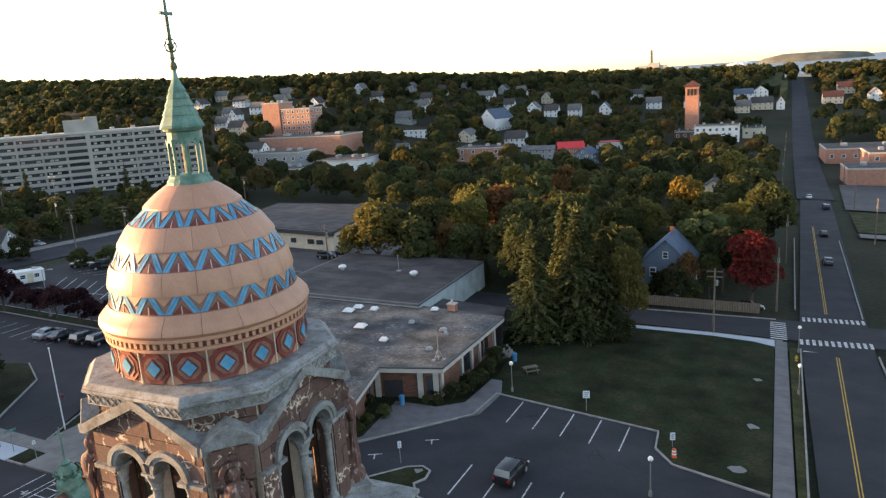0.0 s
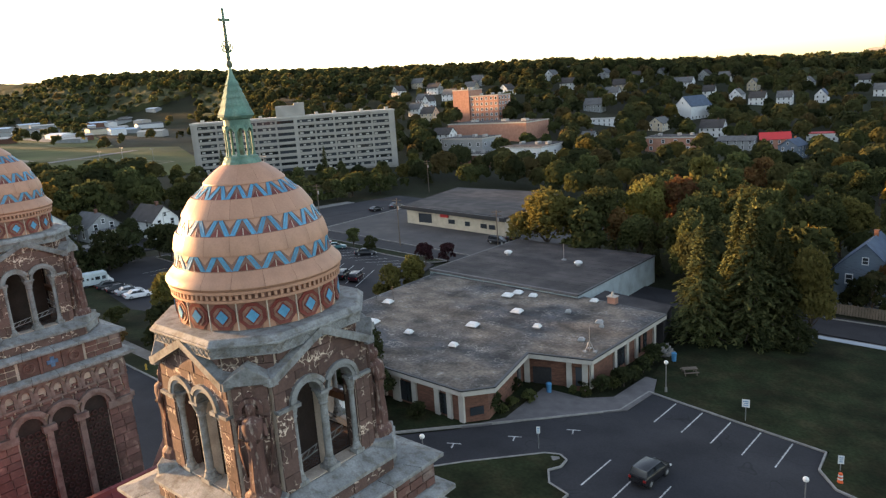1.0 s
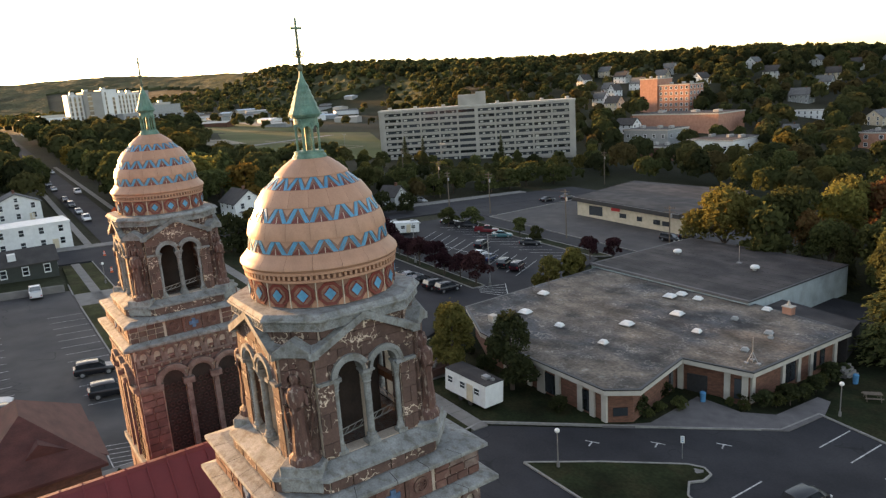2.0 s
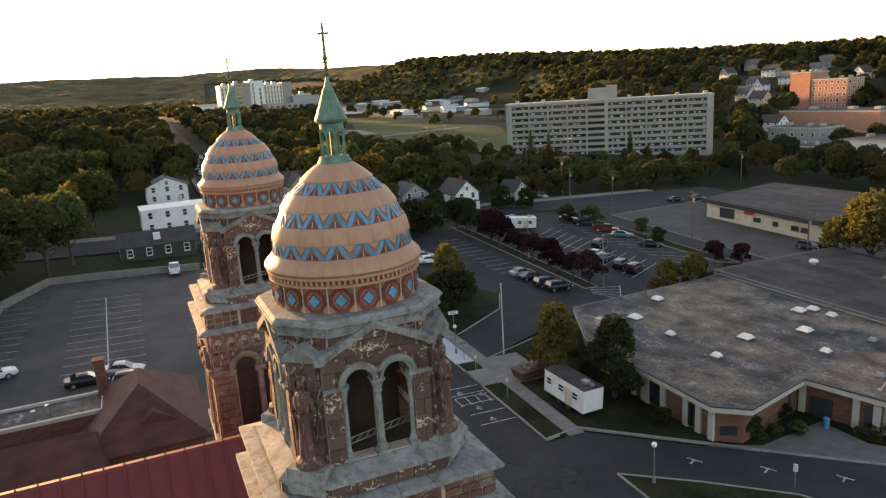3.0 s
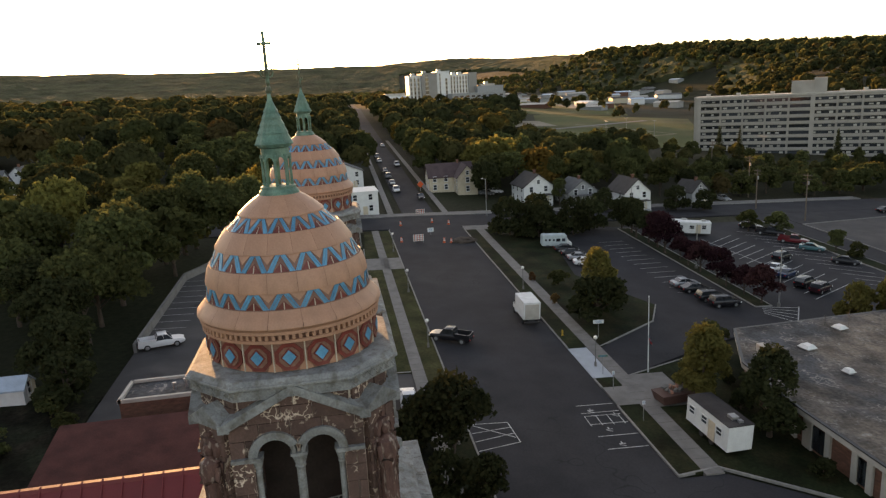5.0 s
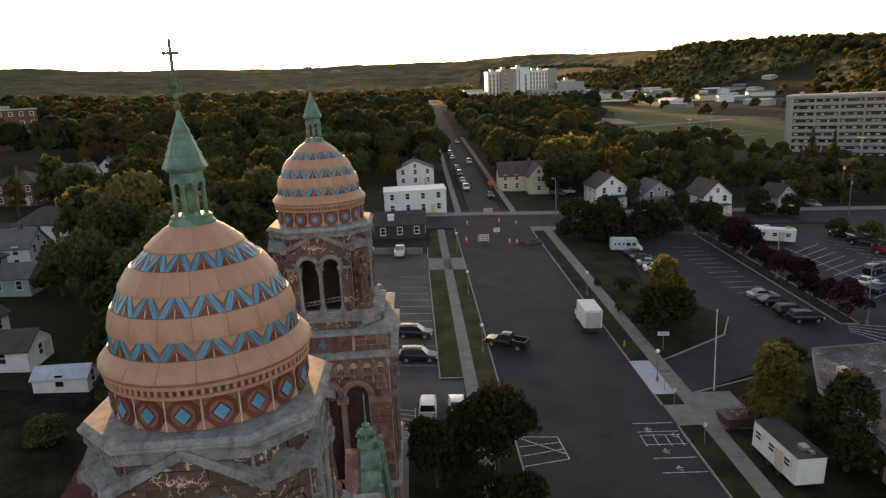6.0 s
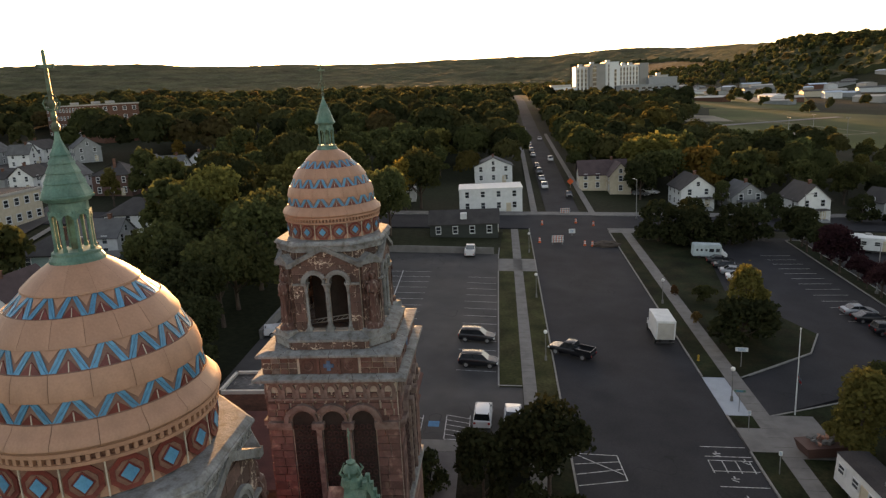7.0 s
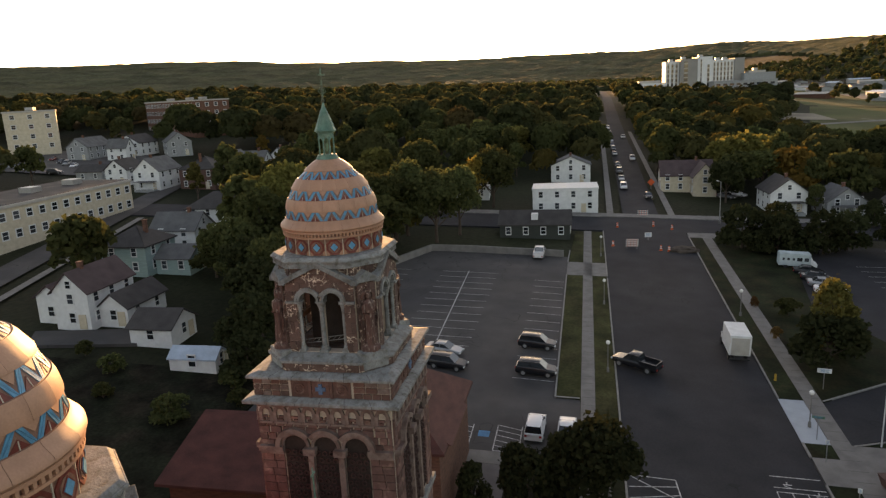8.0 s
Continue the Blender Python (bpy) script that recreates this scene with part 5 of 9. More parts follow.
                        g = [bm.verts.new(m @ Vector((x, y, 0.0))) for x, y in ring]
                        bm.faces.new(f)
                        for i in range(len(f)):
                            bm.faces.new((f[i], g[i], g[(i + 1) % len(f)], f[(i + 1) % len(f)]))
                    run = []
                u += w
        while v < 24.0:
            hgt = rnd.uniform(0.24, 0.34)
            hgt = min(hgt, 24.06 - v)
            if v < 22.9:
                block_course(bm, -2.4, -1.56, v, v + hgt, 0.07, m, rnd, 0.42, 0.025)
                block_course(bm, 1.56, 2.4, v, v + hgt, 0.07, m, rnd, 0.42, 0.025)
            else:
                cut_course(v, v + hgt)
            v += hgt
        v = base_z - 0.3
        while v < 18.9:
            hgt = min(rnd.uniform(0.4, 0.6), 19.0 - v)
            block_course(bm, -2.4, 2.4, v, v + hgt, 0.06, m, rnd, 0.9, 0.025)
            v += hgt
    part("shaft_masonry", bm, M["red_stone"], T, "red sandstone blocks", kind="stuff")
    square("string_course", 2.58, 19.0, 19.25, M["pale_stone"])
    square("plinth", 2.8, base_z - 0.5, base_z + 1.2, M["red_stone"])
    return T


tower_east = bell_tower(0, 0, 0, -0.2, "red-brown stone bell tower with orange zigzag-tiled dome and copper lantern")
tower_west = copy_thing(tower_east, pose(-15.55, 0.05, 0.3))

# ---- nave and gable between the towers ----
def seamed_slope(bm, a, b, c, d, gap=0.62, rib=0.05):
    """A metal roof slope a-b along the ridge, d-c along the eave, with upright seams."""
    a, b, c, d = (Vector(p) for p in (a, b, c, d))
    bm.faces.new([bm.verts.new(p) for p in (a, b, c, d)])
    nrm = (b - a).cross(d - a).normalized()
    if nrm.z < 0:
        nrm = -nrm
    return nrm


def seams(parent, material, a, b, c, d, gap=0.62, rib=0.05):
    a, b, c, d = (Vector(p) for p in (a, b, c, d))
    nrm = (b - a).cross(d - a).normalized()
    if nrm.z < 0:
        nrm = -nrm
    n = int((b - a).length / gap)
    u = (b - a).normalized()
    bm = bmesh.new()
    w = u * rib / 2
    q = d - a
    lo = [bm.verts.new(v) for v in (-w, w, q + w, q - w)]
    hi = [bm.verts.new(v + nrm * rib) for v in (-w, w, q + w, q - w)]
    bm.faces.new(hi)
    for k in range(4):
        bm.faces.new((lo[k], lo[(k + 1) % 4], hi[(k + 1) % 4], hi[k]))
    bmesh.ops.recalc_face_normals(bm, faces=bm.faces[:])
    one = part("roof_seam", bm, material, parent)
    one.matrix_local = Matrix.Translation(a)
    for i in range(1, n + 1):
        piece("roof_seam", one.data, parent, Matrix.Translation(a + (b - a) * (i / n)))


church = thing("church_nave", -7.8, 0, 0, "red sandstone church nave with red standing-seam metal roof", "church")
bm = bmesh.new()
prism(bm, rect(-6.2, -44, 6.2, -0.6), -0.5, 16.6)
part("nave_wall", bm, M["red_stone"], church, "red sandstone walls")
for s in (-1, 1):
    bm = bmesh.new()
    seamed_slope(bm, (0, -45, 22.75), (0, 1.0, 22.75), (s * 7.0, 1.0, 16.2), (s * 7.0, -45, 16.2))
    bmesh.ops.recalc_face_normals(bm, faces=bm.faces[:])
    part("roof_slope", bm, M["red_roof"], church, "red standing-seam metal roof slope")
    seams(church, M["red_roof"], (0, -45, 22.75), (0, 1.0, 22.75), (s * 7.0, 1.0, 16.2), (s * 7.0, -45, 16.2))
bm = bmesh.new()
prism(bm, [(-0.13, -45), (0.13, -45), (0.13, 1.0), (-0.13, 1.0)], 22.64, 22.77, [(-0.08, -45), (0.08, -45), (0.08, 1.0), (-0.08, 1.0)])
part("ridge_cap", bm, M["red_roof"], church)
bm = bmesh.new()
lo = [(-5.3, 1.2), (5.3, 1.2), (5.3, 2.15), (-5.3, 2.15)]
prism(bm, lo, -0.5, 17.5)
v = [bm.verts.new(p) for p in ((-5.3, 1.2, 17.5), (5.3, 1.2, 17.5), (0, 1.2, 23.9), (-5.3, 2.15, 17.5), (5.3, 2.15, 17.5), (0, 2.15, 23.9))]
for f in ((0, 1, 2), (5, 4, 3), (0, 3, 4, 1), (1, 4, 5, 2), (2, 5, 3, 0)):
    bm.faces.new([v[i] for i in f])
part("gable_wall", bm, M["red_stone"], church, "red sandstone front gable")
for s in (-1, 1):
    bm = bmesh.new()
    q = [(0, 24.2), (s * 5.6, 17.4), (s * 5.6, 17.0), (0, 23.8)]
    a = [bm.verts.new((x, 1.7, z)) for x, z in q]
    b = [bm.verts.new((x, 2.3, z)) for x, z in q]
    bm.faces.new(a)
    bm.faces.new(b[::-1])
    for k in range(4):
        bm.faces.new((a[k], b[k], b[(k + 1) % 4], a[(k + 1) % 4]))
    for i in range(14):
        k = (i + 0.5) / 14
        box(bm, s * 5.6 * k, 2.3, 24.3 - 6.8 * k, 0.16, 0.12, 0.22)
        box(bm, s * 5.6 * k, 2.0, 24.22 - 6.8 * k, 0.05, 0.62, 0.08)
    bmesh.ops.recalc_face_normals(bm, faces=bm.faces[:])
    part("gable_coping", bm, M["copper"], church, "green copper gable coping")
bm = bmesh.new()
lathe(bm, [(0.0, 24.0), (0.34, 24.0), (0.3, 24.2), (0.2, 24.28), (0.26, 24.42), (0.22, 24.52), (0.1, 24.6), (0.14, 24.68), (0.03, 24.76), (0.018, 25.7), (0.0, 25.72)], 10, cy=1.9)
for i in range(6):
    a = math.tau * i / 6
    tube(bm, [(0.2 * math.cos(a), 1.9 + 0.2 * math.sin(a), 24.25), (0.34 * math.cos(a), 1.9 + 0.34 * math.sin(a), 24.4), (0.26 * math.cos(a), 1.9 + 0.26 * math.sin(a), 24.55)], 0.05, 0.02, 6)
box(bm, 0, 1.9, 25.52, 0.26, 0.03, 0.04)
part("gable_finial", bm, M["copper"], church, "green copper finial cross", smooth=True)

# ---- the rectory behind ----
def hip_roof(bm, x0, y0, x1, y1, z0, z1, over=0.5, ridge="y", inset=None):
    x0, y0, x1, y1 = x0 - over, y0 - over, x1 + over, y1 + over
    if ridge == "y":
        k = inset if inset is not None else (x1 - x0) / 2
        xm = (x0 + x1) / 2
        r = [(xm, y0 + k), (xm, y1 - k)]
    else:
        k = inset if inset is not None else (y1 - y0) / 2
        ym = (y0 + y1) / 2
        r = [(x0 + k, ym), (x1 - k, ym)]
    b = [bm.verts.new((x, y, z0)) for x, y in ((x0, y0), (x1, y0), (x1, y1), (x0, y1))]
    lo = [bm.verts.new((x, y, z0 - 0.22)) for x, y in ((x0, y0), (x1, y0), (x1, y1), (x0, y1))]
    t = [bm.verts.new((x, y, z1)) for x, y in r]
    if ridge == "y":
        fs = [(b[0], b[1], t[0]), (b[1], b[2], t[1], t[0]), (b[2], b[3], t[1]), (b[3], b[0], t[0], t[1])]
    else:
        fs = [(b[0], b[1], t[1], t[0]), (b[1], b[2], t[1]), (b[2], b[3], t[0], t[1]), (b[3], b[0], t[0])]
    for f in fs:
        bm.faces.new(f)
    for i in range(4):
        bm.faces.new((lo[i], lo[(i + 1) % 4], b[(i + 1) % 4], b[i]))
    bm.faces.new(lo[::-1])
    bmesh.ops.recalc_face_normals(bm, faces=bm.faces[:])


rectory = thing("rectory", -43, -10, 1.9, "brick rectory with red-brown shingled hip roofs", "house")
for nm, r, z in (("main_wall", (-7.6, -0.5, 4.6, 8.0), 6.8), ("wing_wall", (-1.55, -12.5, 8.0, -0.5), 5.2), ("annex_wall", (-6.0, -8.6, -1.6, 0.9), 8.0)):
    bm = bmesh.new()
    prism(bm, rect(r[0], r[1], r[2], r[3]), -0.5, z)
    part(nm, bm, M["brick"], rectory, "brown brick wall")
bm = bmesh.new()
hip_roof(bm, -7.6, -0.5, 4.6, 8.0, 7.0, 10.6, ridge="x")
part("main_roof", bm, M["shingle_red"], rectory, "red-brown shingled hip roof")
bm = bmesh.new()
hip_roof(bm, -1.5, -12.5, 8.5, 1.2, 5.4, 8.9, ridge="y", inset=1.6)
part("wing_roof", bm, M["shingle_red"], rectory, "red-brown shingled hip roof")
bm = bmesh.new()
v = [bm.verts.new(p) for p in ((-3.5, 4.5, 9.2), (3.4, 4.5, 9.2), (3.6, 8.8, 6.9), (-3.5, 8.8, 6.9), (3.4, 2.0, 6.9), (-3.5, 2.0, 6.9))]
bm.faces.new((v[0], v[1], v[2], v[3]))
bm.faces.new((v[1], v[0], v[5], v[4]))
bm.faces.new((v[1], v[4], v[2]))
part("cross_gable", bm, M["shingle_red"], rectory)
bm = bmesh.new()
for x0, y0, x1, y1 in ((-6.1, -8.7, -5.8, 0.9), (-1.9, -8.7, -1.6, 0.9), (-6.1, -8.75, -1.6, -8.45), (-6.1, 0.6, -1.6, 0.9)):
    prism(bm, rect(x0, y0, x1, y1), 7.98, 8.3)
part("annex_parapet", bm, M["fascia"], rectory, "pale metal parapet edge")
bm = bmesh.new()
prism(bm, rect(-5.8, -8.45, -1.9, 0.6), 8.0, 8.06)
part("annex_roof", bm, M["gravel_roof"], rectory, "flat gravelled roof")
bm = bmesh.new()
prism(bm, rect(-5.5, 0.4, -4.7, 1.2), 6.5, 11.3)
prism(bm, rect(-5.6, 0.3, -4.6, 1.3), 11.3, 11.5)
part("chimney", bm, M["brick"], rectory, "tall brick chimney")
for x, y, z0, z1 in ((3.5, -4.0, 5.8, 7.2), (-3.6, -3.4, 8.0, 8.9), (-3.4, -4.4, 8.0, 8.7)):
    bm = bmesh.new()
    lathe(bm, [(0.0, z0), (0.14, z0), (0.14, z1 - 0.2), (0.2, z1 - 0.18), (0.2, z1), (0.0, z1)], 10, cx=x, cy=y)
    part("vent_pipe", bm, M["metal"], rectory, "pale metal vent pipe")

# ---- houses and other buildings ----
bm = bmesh.new()
gx, gz = (-0.6, -0.47, 0.47, 0.6), (-0.64, -0.5, -0.03, 0.03, 0.5, 0.62)
gv = [[bm.verts.new((x, -0.08, z)) for z in gz] for x in gx]
panes = []
for i in range(3):
    for k in range(5):
        f = bm.faces.new((gv[i][k], gv[i + 1][k], gv[i + 1][k + 1], gv[i][k + 1]))
        if i == 1 and k in (1, 3):
            panes.append(f)
rim = bmesh.ops.extrude_edge_only(bm, edges=[e for e in bm.edges if len(e.link_faces) == 1])
bmesh.ops.translate(bm, vec=(0, 0.1, 0), verts=[v for v in rim["geom"] if isinstance(v, bmesh.types.BMVert)])
sunk = bmesh.ops.extrude_discrete_faces(bm, faces=panes)["faces"]
for f in sunk:
    f.material_index = 1
    bmesh.ops.translate(bm, vec=(0, 0.06, 0), verts=f.verts[:])
tmp = obj("window", bm, (M["white"], M["glass"]))
WINDOW = tmp.data
bpy.data.objects.remove(tmp)
bm = bmesh.new()
box(bm, 0, -0.02, 1.0, 0.95, 0.06, 2.0)
box(bm, 0, -0.05, 2.04, 1.15, 0.08, 0.1)
box(bm, -0.53, -0.05, 1.0, 0.1, 0.08, 2.0)
box(bm, 0.53, -0.05, 1.0, 0.1, 0.08, 2.0)
box(bm, 0.36, -0.08, 1.0, 0.06, 0.06, 0.12)
tmp = obj("door", bm, M["cream"])
DOOR = tmp.data
bpy.data.objects.remove(tmp)


def place_window(T, x, y, z, side, w=0.95, h=1.35, me=None, name="window"):
    """side: 0 faces -y, 1 faces +x, 2 faces +y, 3 faces -x."""
    piece(name, me or WINDOW, T, Matrix.Translation((x, y, z)) @ Matrix.Rotation(side * math.pi / 2, 4, "Z") @ Matrix.Diagonal((w / 1.0, 1, h / 1.0, 1)))


def house(x, y, rz, w, d, h, rh, wall, roof, label, style="gable", storeys=2, porch=False, chimney=True, over=0.4, windows=True, far=False):
    """w along the ridge, d across it; gable ends at local +x and -x."""
    z = min(land(x + i * w / 2.2, y + j * d / 2.2) for i in (-1, 1) for j in (-1, 1))
    T = thing("house", x, y, z, label, "house", "houses of the town", rz)
    bm = bmesh.new()
    prism(bm, rect(-w / 2, -d / 2, w / 2, d / 2), -0.6, h)
    if style == "gable":
        for s in (-1, 1):
            vs = [bm.verts.new(p) for p in ((s * w / 2, -d / 2, h), (s * w / 2, d / 2, h), (s * w / 2, 0, h + rh))]
            bm.faces.new(vs if s > 0 else vs[::-1])
    part("wall", bm, wall, T)
    bm = bmesh.new()
    if style == "gable":
        k = rh / (d / 2)
        for s in (-1, 1):
            q = [(0, h + rh + 0.12), (s * (d / 2 + over), h - over * k + 0.12), (s * (d / 2 + over), h - over * k - 0.06), (0, h + rh - 0.06)]
            a = [bm.verts.new((-w / 2 - over, yy, zz)) for yy, zz in q]
            b = [bm.verts.new((w / 2 + over, yy, zz)) for yy, zz in q]
            bm.faces.new(a)
            bm.faces.new(b[::-1])
            for i in range(4):
                bm.faces.new((a[i], b[i], b[(i + 1) % 4], a[(i + 1) % 4]))
        bmesh.ops.recalc_face_normals(bm, faces=bm.faces[:])
    elif style == "hip":
        hip_roof(bm, -w / 2, -d / 2, w / 2, d / 2, h + 0.1, h + rh, over, ridge="x")
    else:
        prism(bm, rect(-w / 2 - 0.15, -d / 2 - 0.15, w / 2 + 0.15, d / 2 + 0.15), h, h + 0.35)
    part("roof", bm, roof, T)
    if windows:
        for s in range(storeys):
            zz = 1.6 + s * (h / storeys)
            for side, length, dist in ((0, w, d / 2), (2, w, d / 2), (1, d, w / 2), (3, d, w / 2)):
                if far and side == 2:
                    continue
                n = max(1, int(length / 3.2))
                for i in range(n):
                    u = (i + 0.5) / n * length - length / 2
                    p = {0: (u, -dist - 0.02), 2: (u, dist + 0.02), 1: (dist + 0.02, u), 3: (-dist - 0.02, u)}[side]
                    place_window(T, p[0], p[1], zz, side)
        if style == "gable" and rh > 2:
            for side, s in ((1, 1), (3, -1)):
                place_window(T, s * (w / 2 + 0.02), 0, h + rh * 0.35, side, 0.8, 1.0)
        piece("door", DOOR, T, Matrix.Translation((w / 2 + 0.03, d * 0.28, 0)) @ Matrix.Rotation(math.pi / 2, 4, "Z"))
    if chimney:
        bm = bmesh.new()
        prism(bm, rect(w * 0.18, -0.3, w * 0.18 + 0.6, 0.3), h, h + rh + 0.8)
        prism(bm, rect(w * 0.18 - 0.07, -0.37, w * 0.18 + 0.67, 0.37), h + rh + 0.8, h + rh + 0.92)
        part("chimney", bm, M["brick"], T)
    if porch:
        bm = bmesh.new()
        prism(bm, rect(w / 2 + 0.02, -d * 0.4, w / 2 + 2.2, d * 0.4), 2.6, 2.75, rect(w / 2 + 0.02, -d * 0.36, w / 2 + 1.9, d * 0.36))
        part("porch_roof", bm, roof, T)
        bm = bmesh.new()
        prism(bm, rect(w / 2 + 0.02, -d * 0.38, w / 2 + 2.0, d * 0.38), -0.5, 0.35)
        part("porch_deck", bm, M["grey"], T)
        for yy in (-d * 0.36, -d * 0.12, d * 0.12, d * 0.36):
            bm = bmesh.new()
            box(bm, w / 2 + 1.85, yy, 1.47, 0.14, 0.14, 2.26)
            part("porch_post", bm, M["white"], T)
    return T


# -- the low brick hall with its gravel roof --
def up(h):
    return lambda x, y: fall(x, y) + h


HALL = [(-23.3, 78.9), (-36.2, 79.4), (-36.2, 78.0), (-62.6, 76.4), (-59.2, 47.0), (-50.1, 42.4), (-39.6, 41.7), (-29.7, 42.0), (-27.6, 45.0), (-30.2, 55.2), (-23.3, 57.8)]
hall = thing("parish_hall", 0, 0, 0, "low brown brick hall with flat gravel roof and pale fascia", "hall")


def inset(poly, k):
    out = []
    n = len(poly)
    for i in range(n):
        p0, p1, p2 = (Vector(poly[j]) for j in ((i - 1) % n, i, (i + 1) % n))
        a, b = (p1 - p0).normalized(), (p2 - p1).normalized()
        na, nb = Vector((-a.y, a.x)), Vector((-b.y, b.x))
        m = (na + nb).normalized()
        out.append(tuple(p1 + m * (k / max(0.3, m.dot(na)))))
    return out


area = sum(a[0] * b[1] - b[0] * a[1] for a, b in zip(HALL, HALL[1:] + HALL[:1]))
sg = 1 if area > 0 else -1
bm = bmesh.new()
prism(bm, inset(HALL, 1.05 * sg), up(-0.5), up(3.7))
part("wall", bm, M["brick"], hall, "brown brick walls")
bm = bmesh.new()
prism(bm, HALL, up(3.52), up(4.06))
part("fascia", bm, M["fascia"], hall, "off-white deep fascia")
bm = bmesh.new()
prism(bm, inset(HALL, -0.06 * sg), up(4.06), up(4.2))
part("roof_edge", bm, M["dark_metal"], hall, "dark metal roof edge")
bm = bmesh.new()
prism(bm, inset(HALL, 0.25 * sg), up(4.1), up(4.22))
part("roof", bm, M["gravel_roof"], hall, "stained flat gravel roof")
# piers and windows on the walls that face the street
WALLIN = inset(HALL, 1.0 * sg)


def along(i, u, off=0.0):
    a, b = Vector(WALLIN[i]), Vector(WALLIN[(i + 1) % len(WALLIN)])
    d = (b - a).normalized()
    nrm = Vector((d.y, -d.x)) * sg
    p = a + (b - a) * u + nrm * off
    return p.x, p.y, math.degrees(math.atan2(d.y, d.x))


for i, spots in ((5, (0.35, 0.55, 0.8, 0.97)), (6, (0.03, 0.28, 0.62, 0.8, 0.97)), (9, (0.96, 0.72, 0.06)), (10, (0.04, 0.35, 0.52, 0.66, 0.95))):
    for u in spots:
        x, y, a = along(i, u, 0.06)
        bm = bmesh.new()
        box(bm, x, y, fall(x, y) + 1.7, 0.62, 0.3, 3.4, a)
        part("pier", bm, M["fascia"], hall, "off-white wall pier")
for i, spots in ((5, (0.62, 0.7)), (6, (0.08, 0.14, 0.2, 0.67, 0.74)), (8, (0.85,)), (9, (0.88,)), (10, (0.4, 0.46, 0.7, 0.8))):
    for u in spots:
        x, y, a = along(i, u, 0.03)
        bm = bmesh.new()
        box(bm, x, y, fall(x, y) + 1.55, 0.95, 0.12, 2.3, a)
        part("window_bay", bm, M["glass"], hall, "tall dark window")
x, y, a = along(7, 0.5, 0.03)
bm = bmesh.new()
box(bm, x, y, fall(x, y) + 1.3, 1.5, 0.12, 0.9, a)
part("window_bay", bm, M["glass"], hall, "dark window")
bm = bmesh.new()
x, y, a = along(9, 0.3, 0.05)
box(bm, x, y, fall(x, y) + 1.1, 2.2, 0.1, 2.2, a)
part("entrance_door", bm, M["dark_metal"], hall, "dark glazed entrance")
# roof vents
def dome_vent(x, y, w, h, m, label, nm="roof_vent", rz=0.0):
    T = thing(nm, x, y, fall(x, y) + 4.2, label, "roof vent", "roof vents on the hall", rz)
    bm = bmesh.new()
    prism(bm, rect(-w * 0.42, -w * 0.36, w * 0.42, w * 0.36), 0, h * 0.5)
    part("curb", bm, M["metal"], T)
    bm = bmesh.new()
    prism(bm, rect(-w / 2, -w * 0.44, w / 2, w * 0.44), h * 0.45, h, rect(-w * 0.33, -w * 0.28, w * 0.33, w * 0.28))
    prism(bm, rect(-w / 2 - 0.04, -w * 0.44 - 0.04, w / 2 + 0.04, w * 0.44 + 0.04), h * 0.38, h * 0.46)
    part("cap", bm, m, T)
for x, y, w in ((-56.7, 59.2, 1.5), (-52.0, 51.5, 1.7), (-45.5, 51.4, 1.1), (-40.9, 58.6, 1.7), (-38.2, 51.3, 1.1), (-45.0, 72.5, 1.7), (-44.6, 74.6, 1.5), (-41.9, 74.6, 1.3), (-39.6, 66.9, 1.7), (-34.0, 63.2, 1.1), (-33.6, 77.8, 1.2)):
    dome_vent(x, y, w * 0.88, 0.55, M["white"], "white metal skylight vent on the gravel roof", rz=8)
for x, y, w in ((-34.0, 71.1, 0.8), (-28.6, 69.7, 1.0), (-27.6, 68.4, 0.6), (-27.2, 62.4, 0.8)):
    dome_vent(x, y, w, 0.5, M["grey"], "small rusty grey vent on the gravel roof", rz=20)
T = thing("roof_chimney", -31.3, 79.0, fall(-31.3, 79.0) + 4.1, "short red brick chimney with pale cowl", "chimney")
bm = bmesh.new()
prism(bm, rect(-0.6, -0.5, 0.6, 0.5), 0, 1.1)
part("stack", bm, M["pink_brick"], T)
bm = bmesh.new()
prism(bm, rect(-0.7, -0.6, 0.7, 0.6), 1.1, 1.2)
lathe(bm, [(0.0, 1.2), (0.25, 1.2), (0.2, 1.5), (0.1, 1.9), (0, 1.9)], 8)
part("cowl", bm, M["fascia"], T)
T = thing("air_unit", -52.0, 46.0, fall(-52, 46) + 4.2, "pale grey box air unit on the gravel roof", "air unit")
bm = bmesh.new()
prism(bm, rect(-0.5, -0.45, 0.5, 0.45), 0, 0.95)
bmesh.ops.bevel(bm, geom=bm.edges[:], offset=0.04, segments=1, affect="EDGES")
part("housing", bm, M["fascia"], T)
bm = bmesh.new()
for k in range(5):
    box(bm, 0.51, 0, 0.2 + 0.14 * k, 0.03, 0.7, 0.05)
part("grille", bm, M["dark_metal"], T)
T = thing("roof_mast", -24.8, 60.0, fall(-24.8, 60) + 4.2, "thin metal mast on a braced stand on the roof", "antenna")
bm = bmesh.new()
tube(bm, [(0, 0, 0), (0, 0, 3.0)], 0.06, 0.04, 6)
part("mast", bm, M["metal"], T)
for a in (0, 120, 240):
    bm = bmesh.new()
    tube(bm, [(0.7 * math.cos(radians(a)), 0.7 * math.sin(radians(a)), 0.05), (0, 0, 1.3)], 0.04, n=5)
    box(bm, 0.7 * math.cos(radians(a)), 0.7 * math.sin(radians(a)), 0.1, 0.4, 0.4, 0.2)
    part("brace", bm, M["metal"], T)
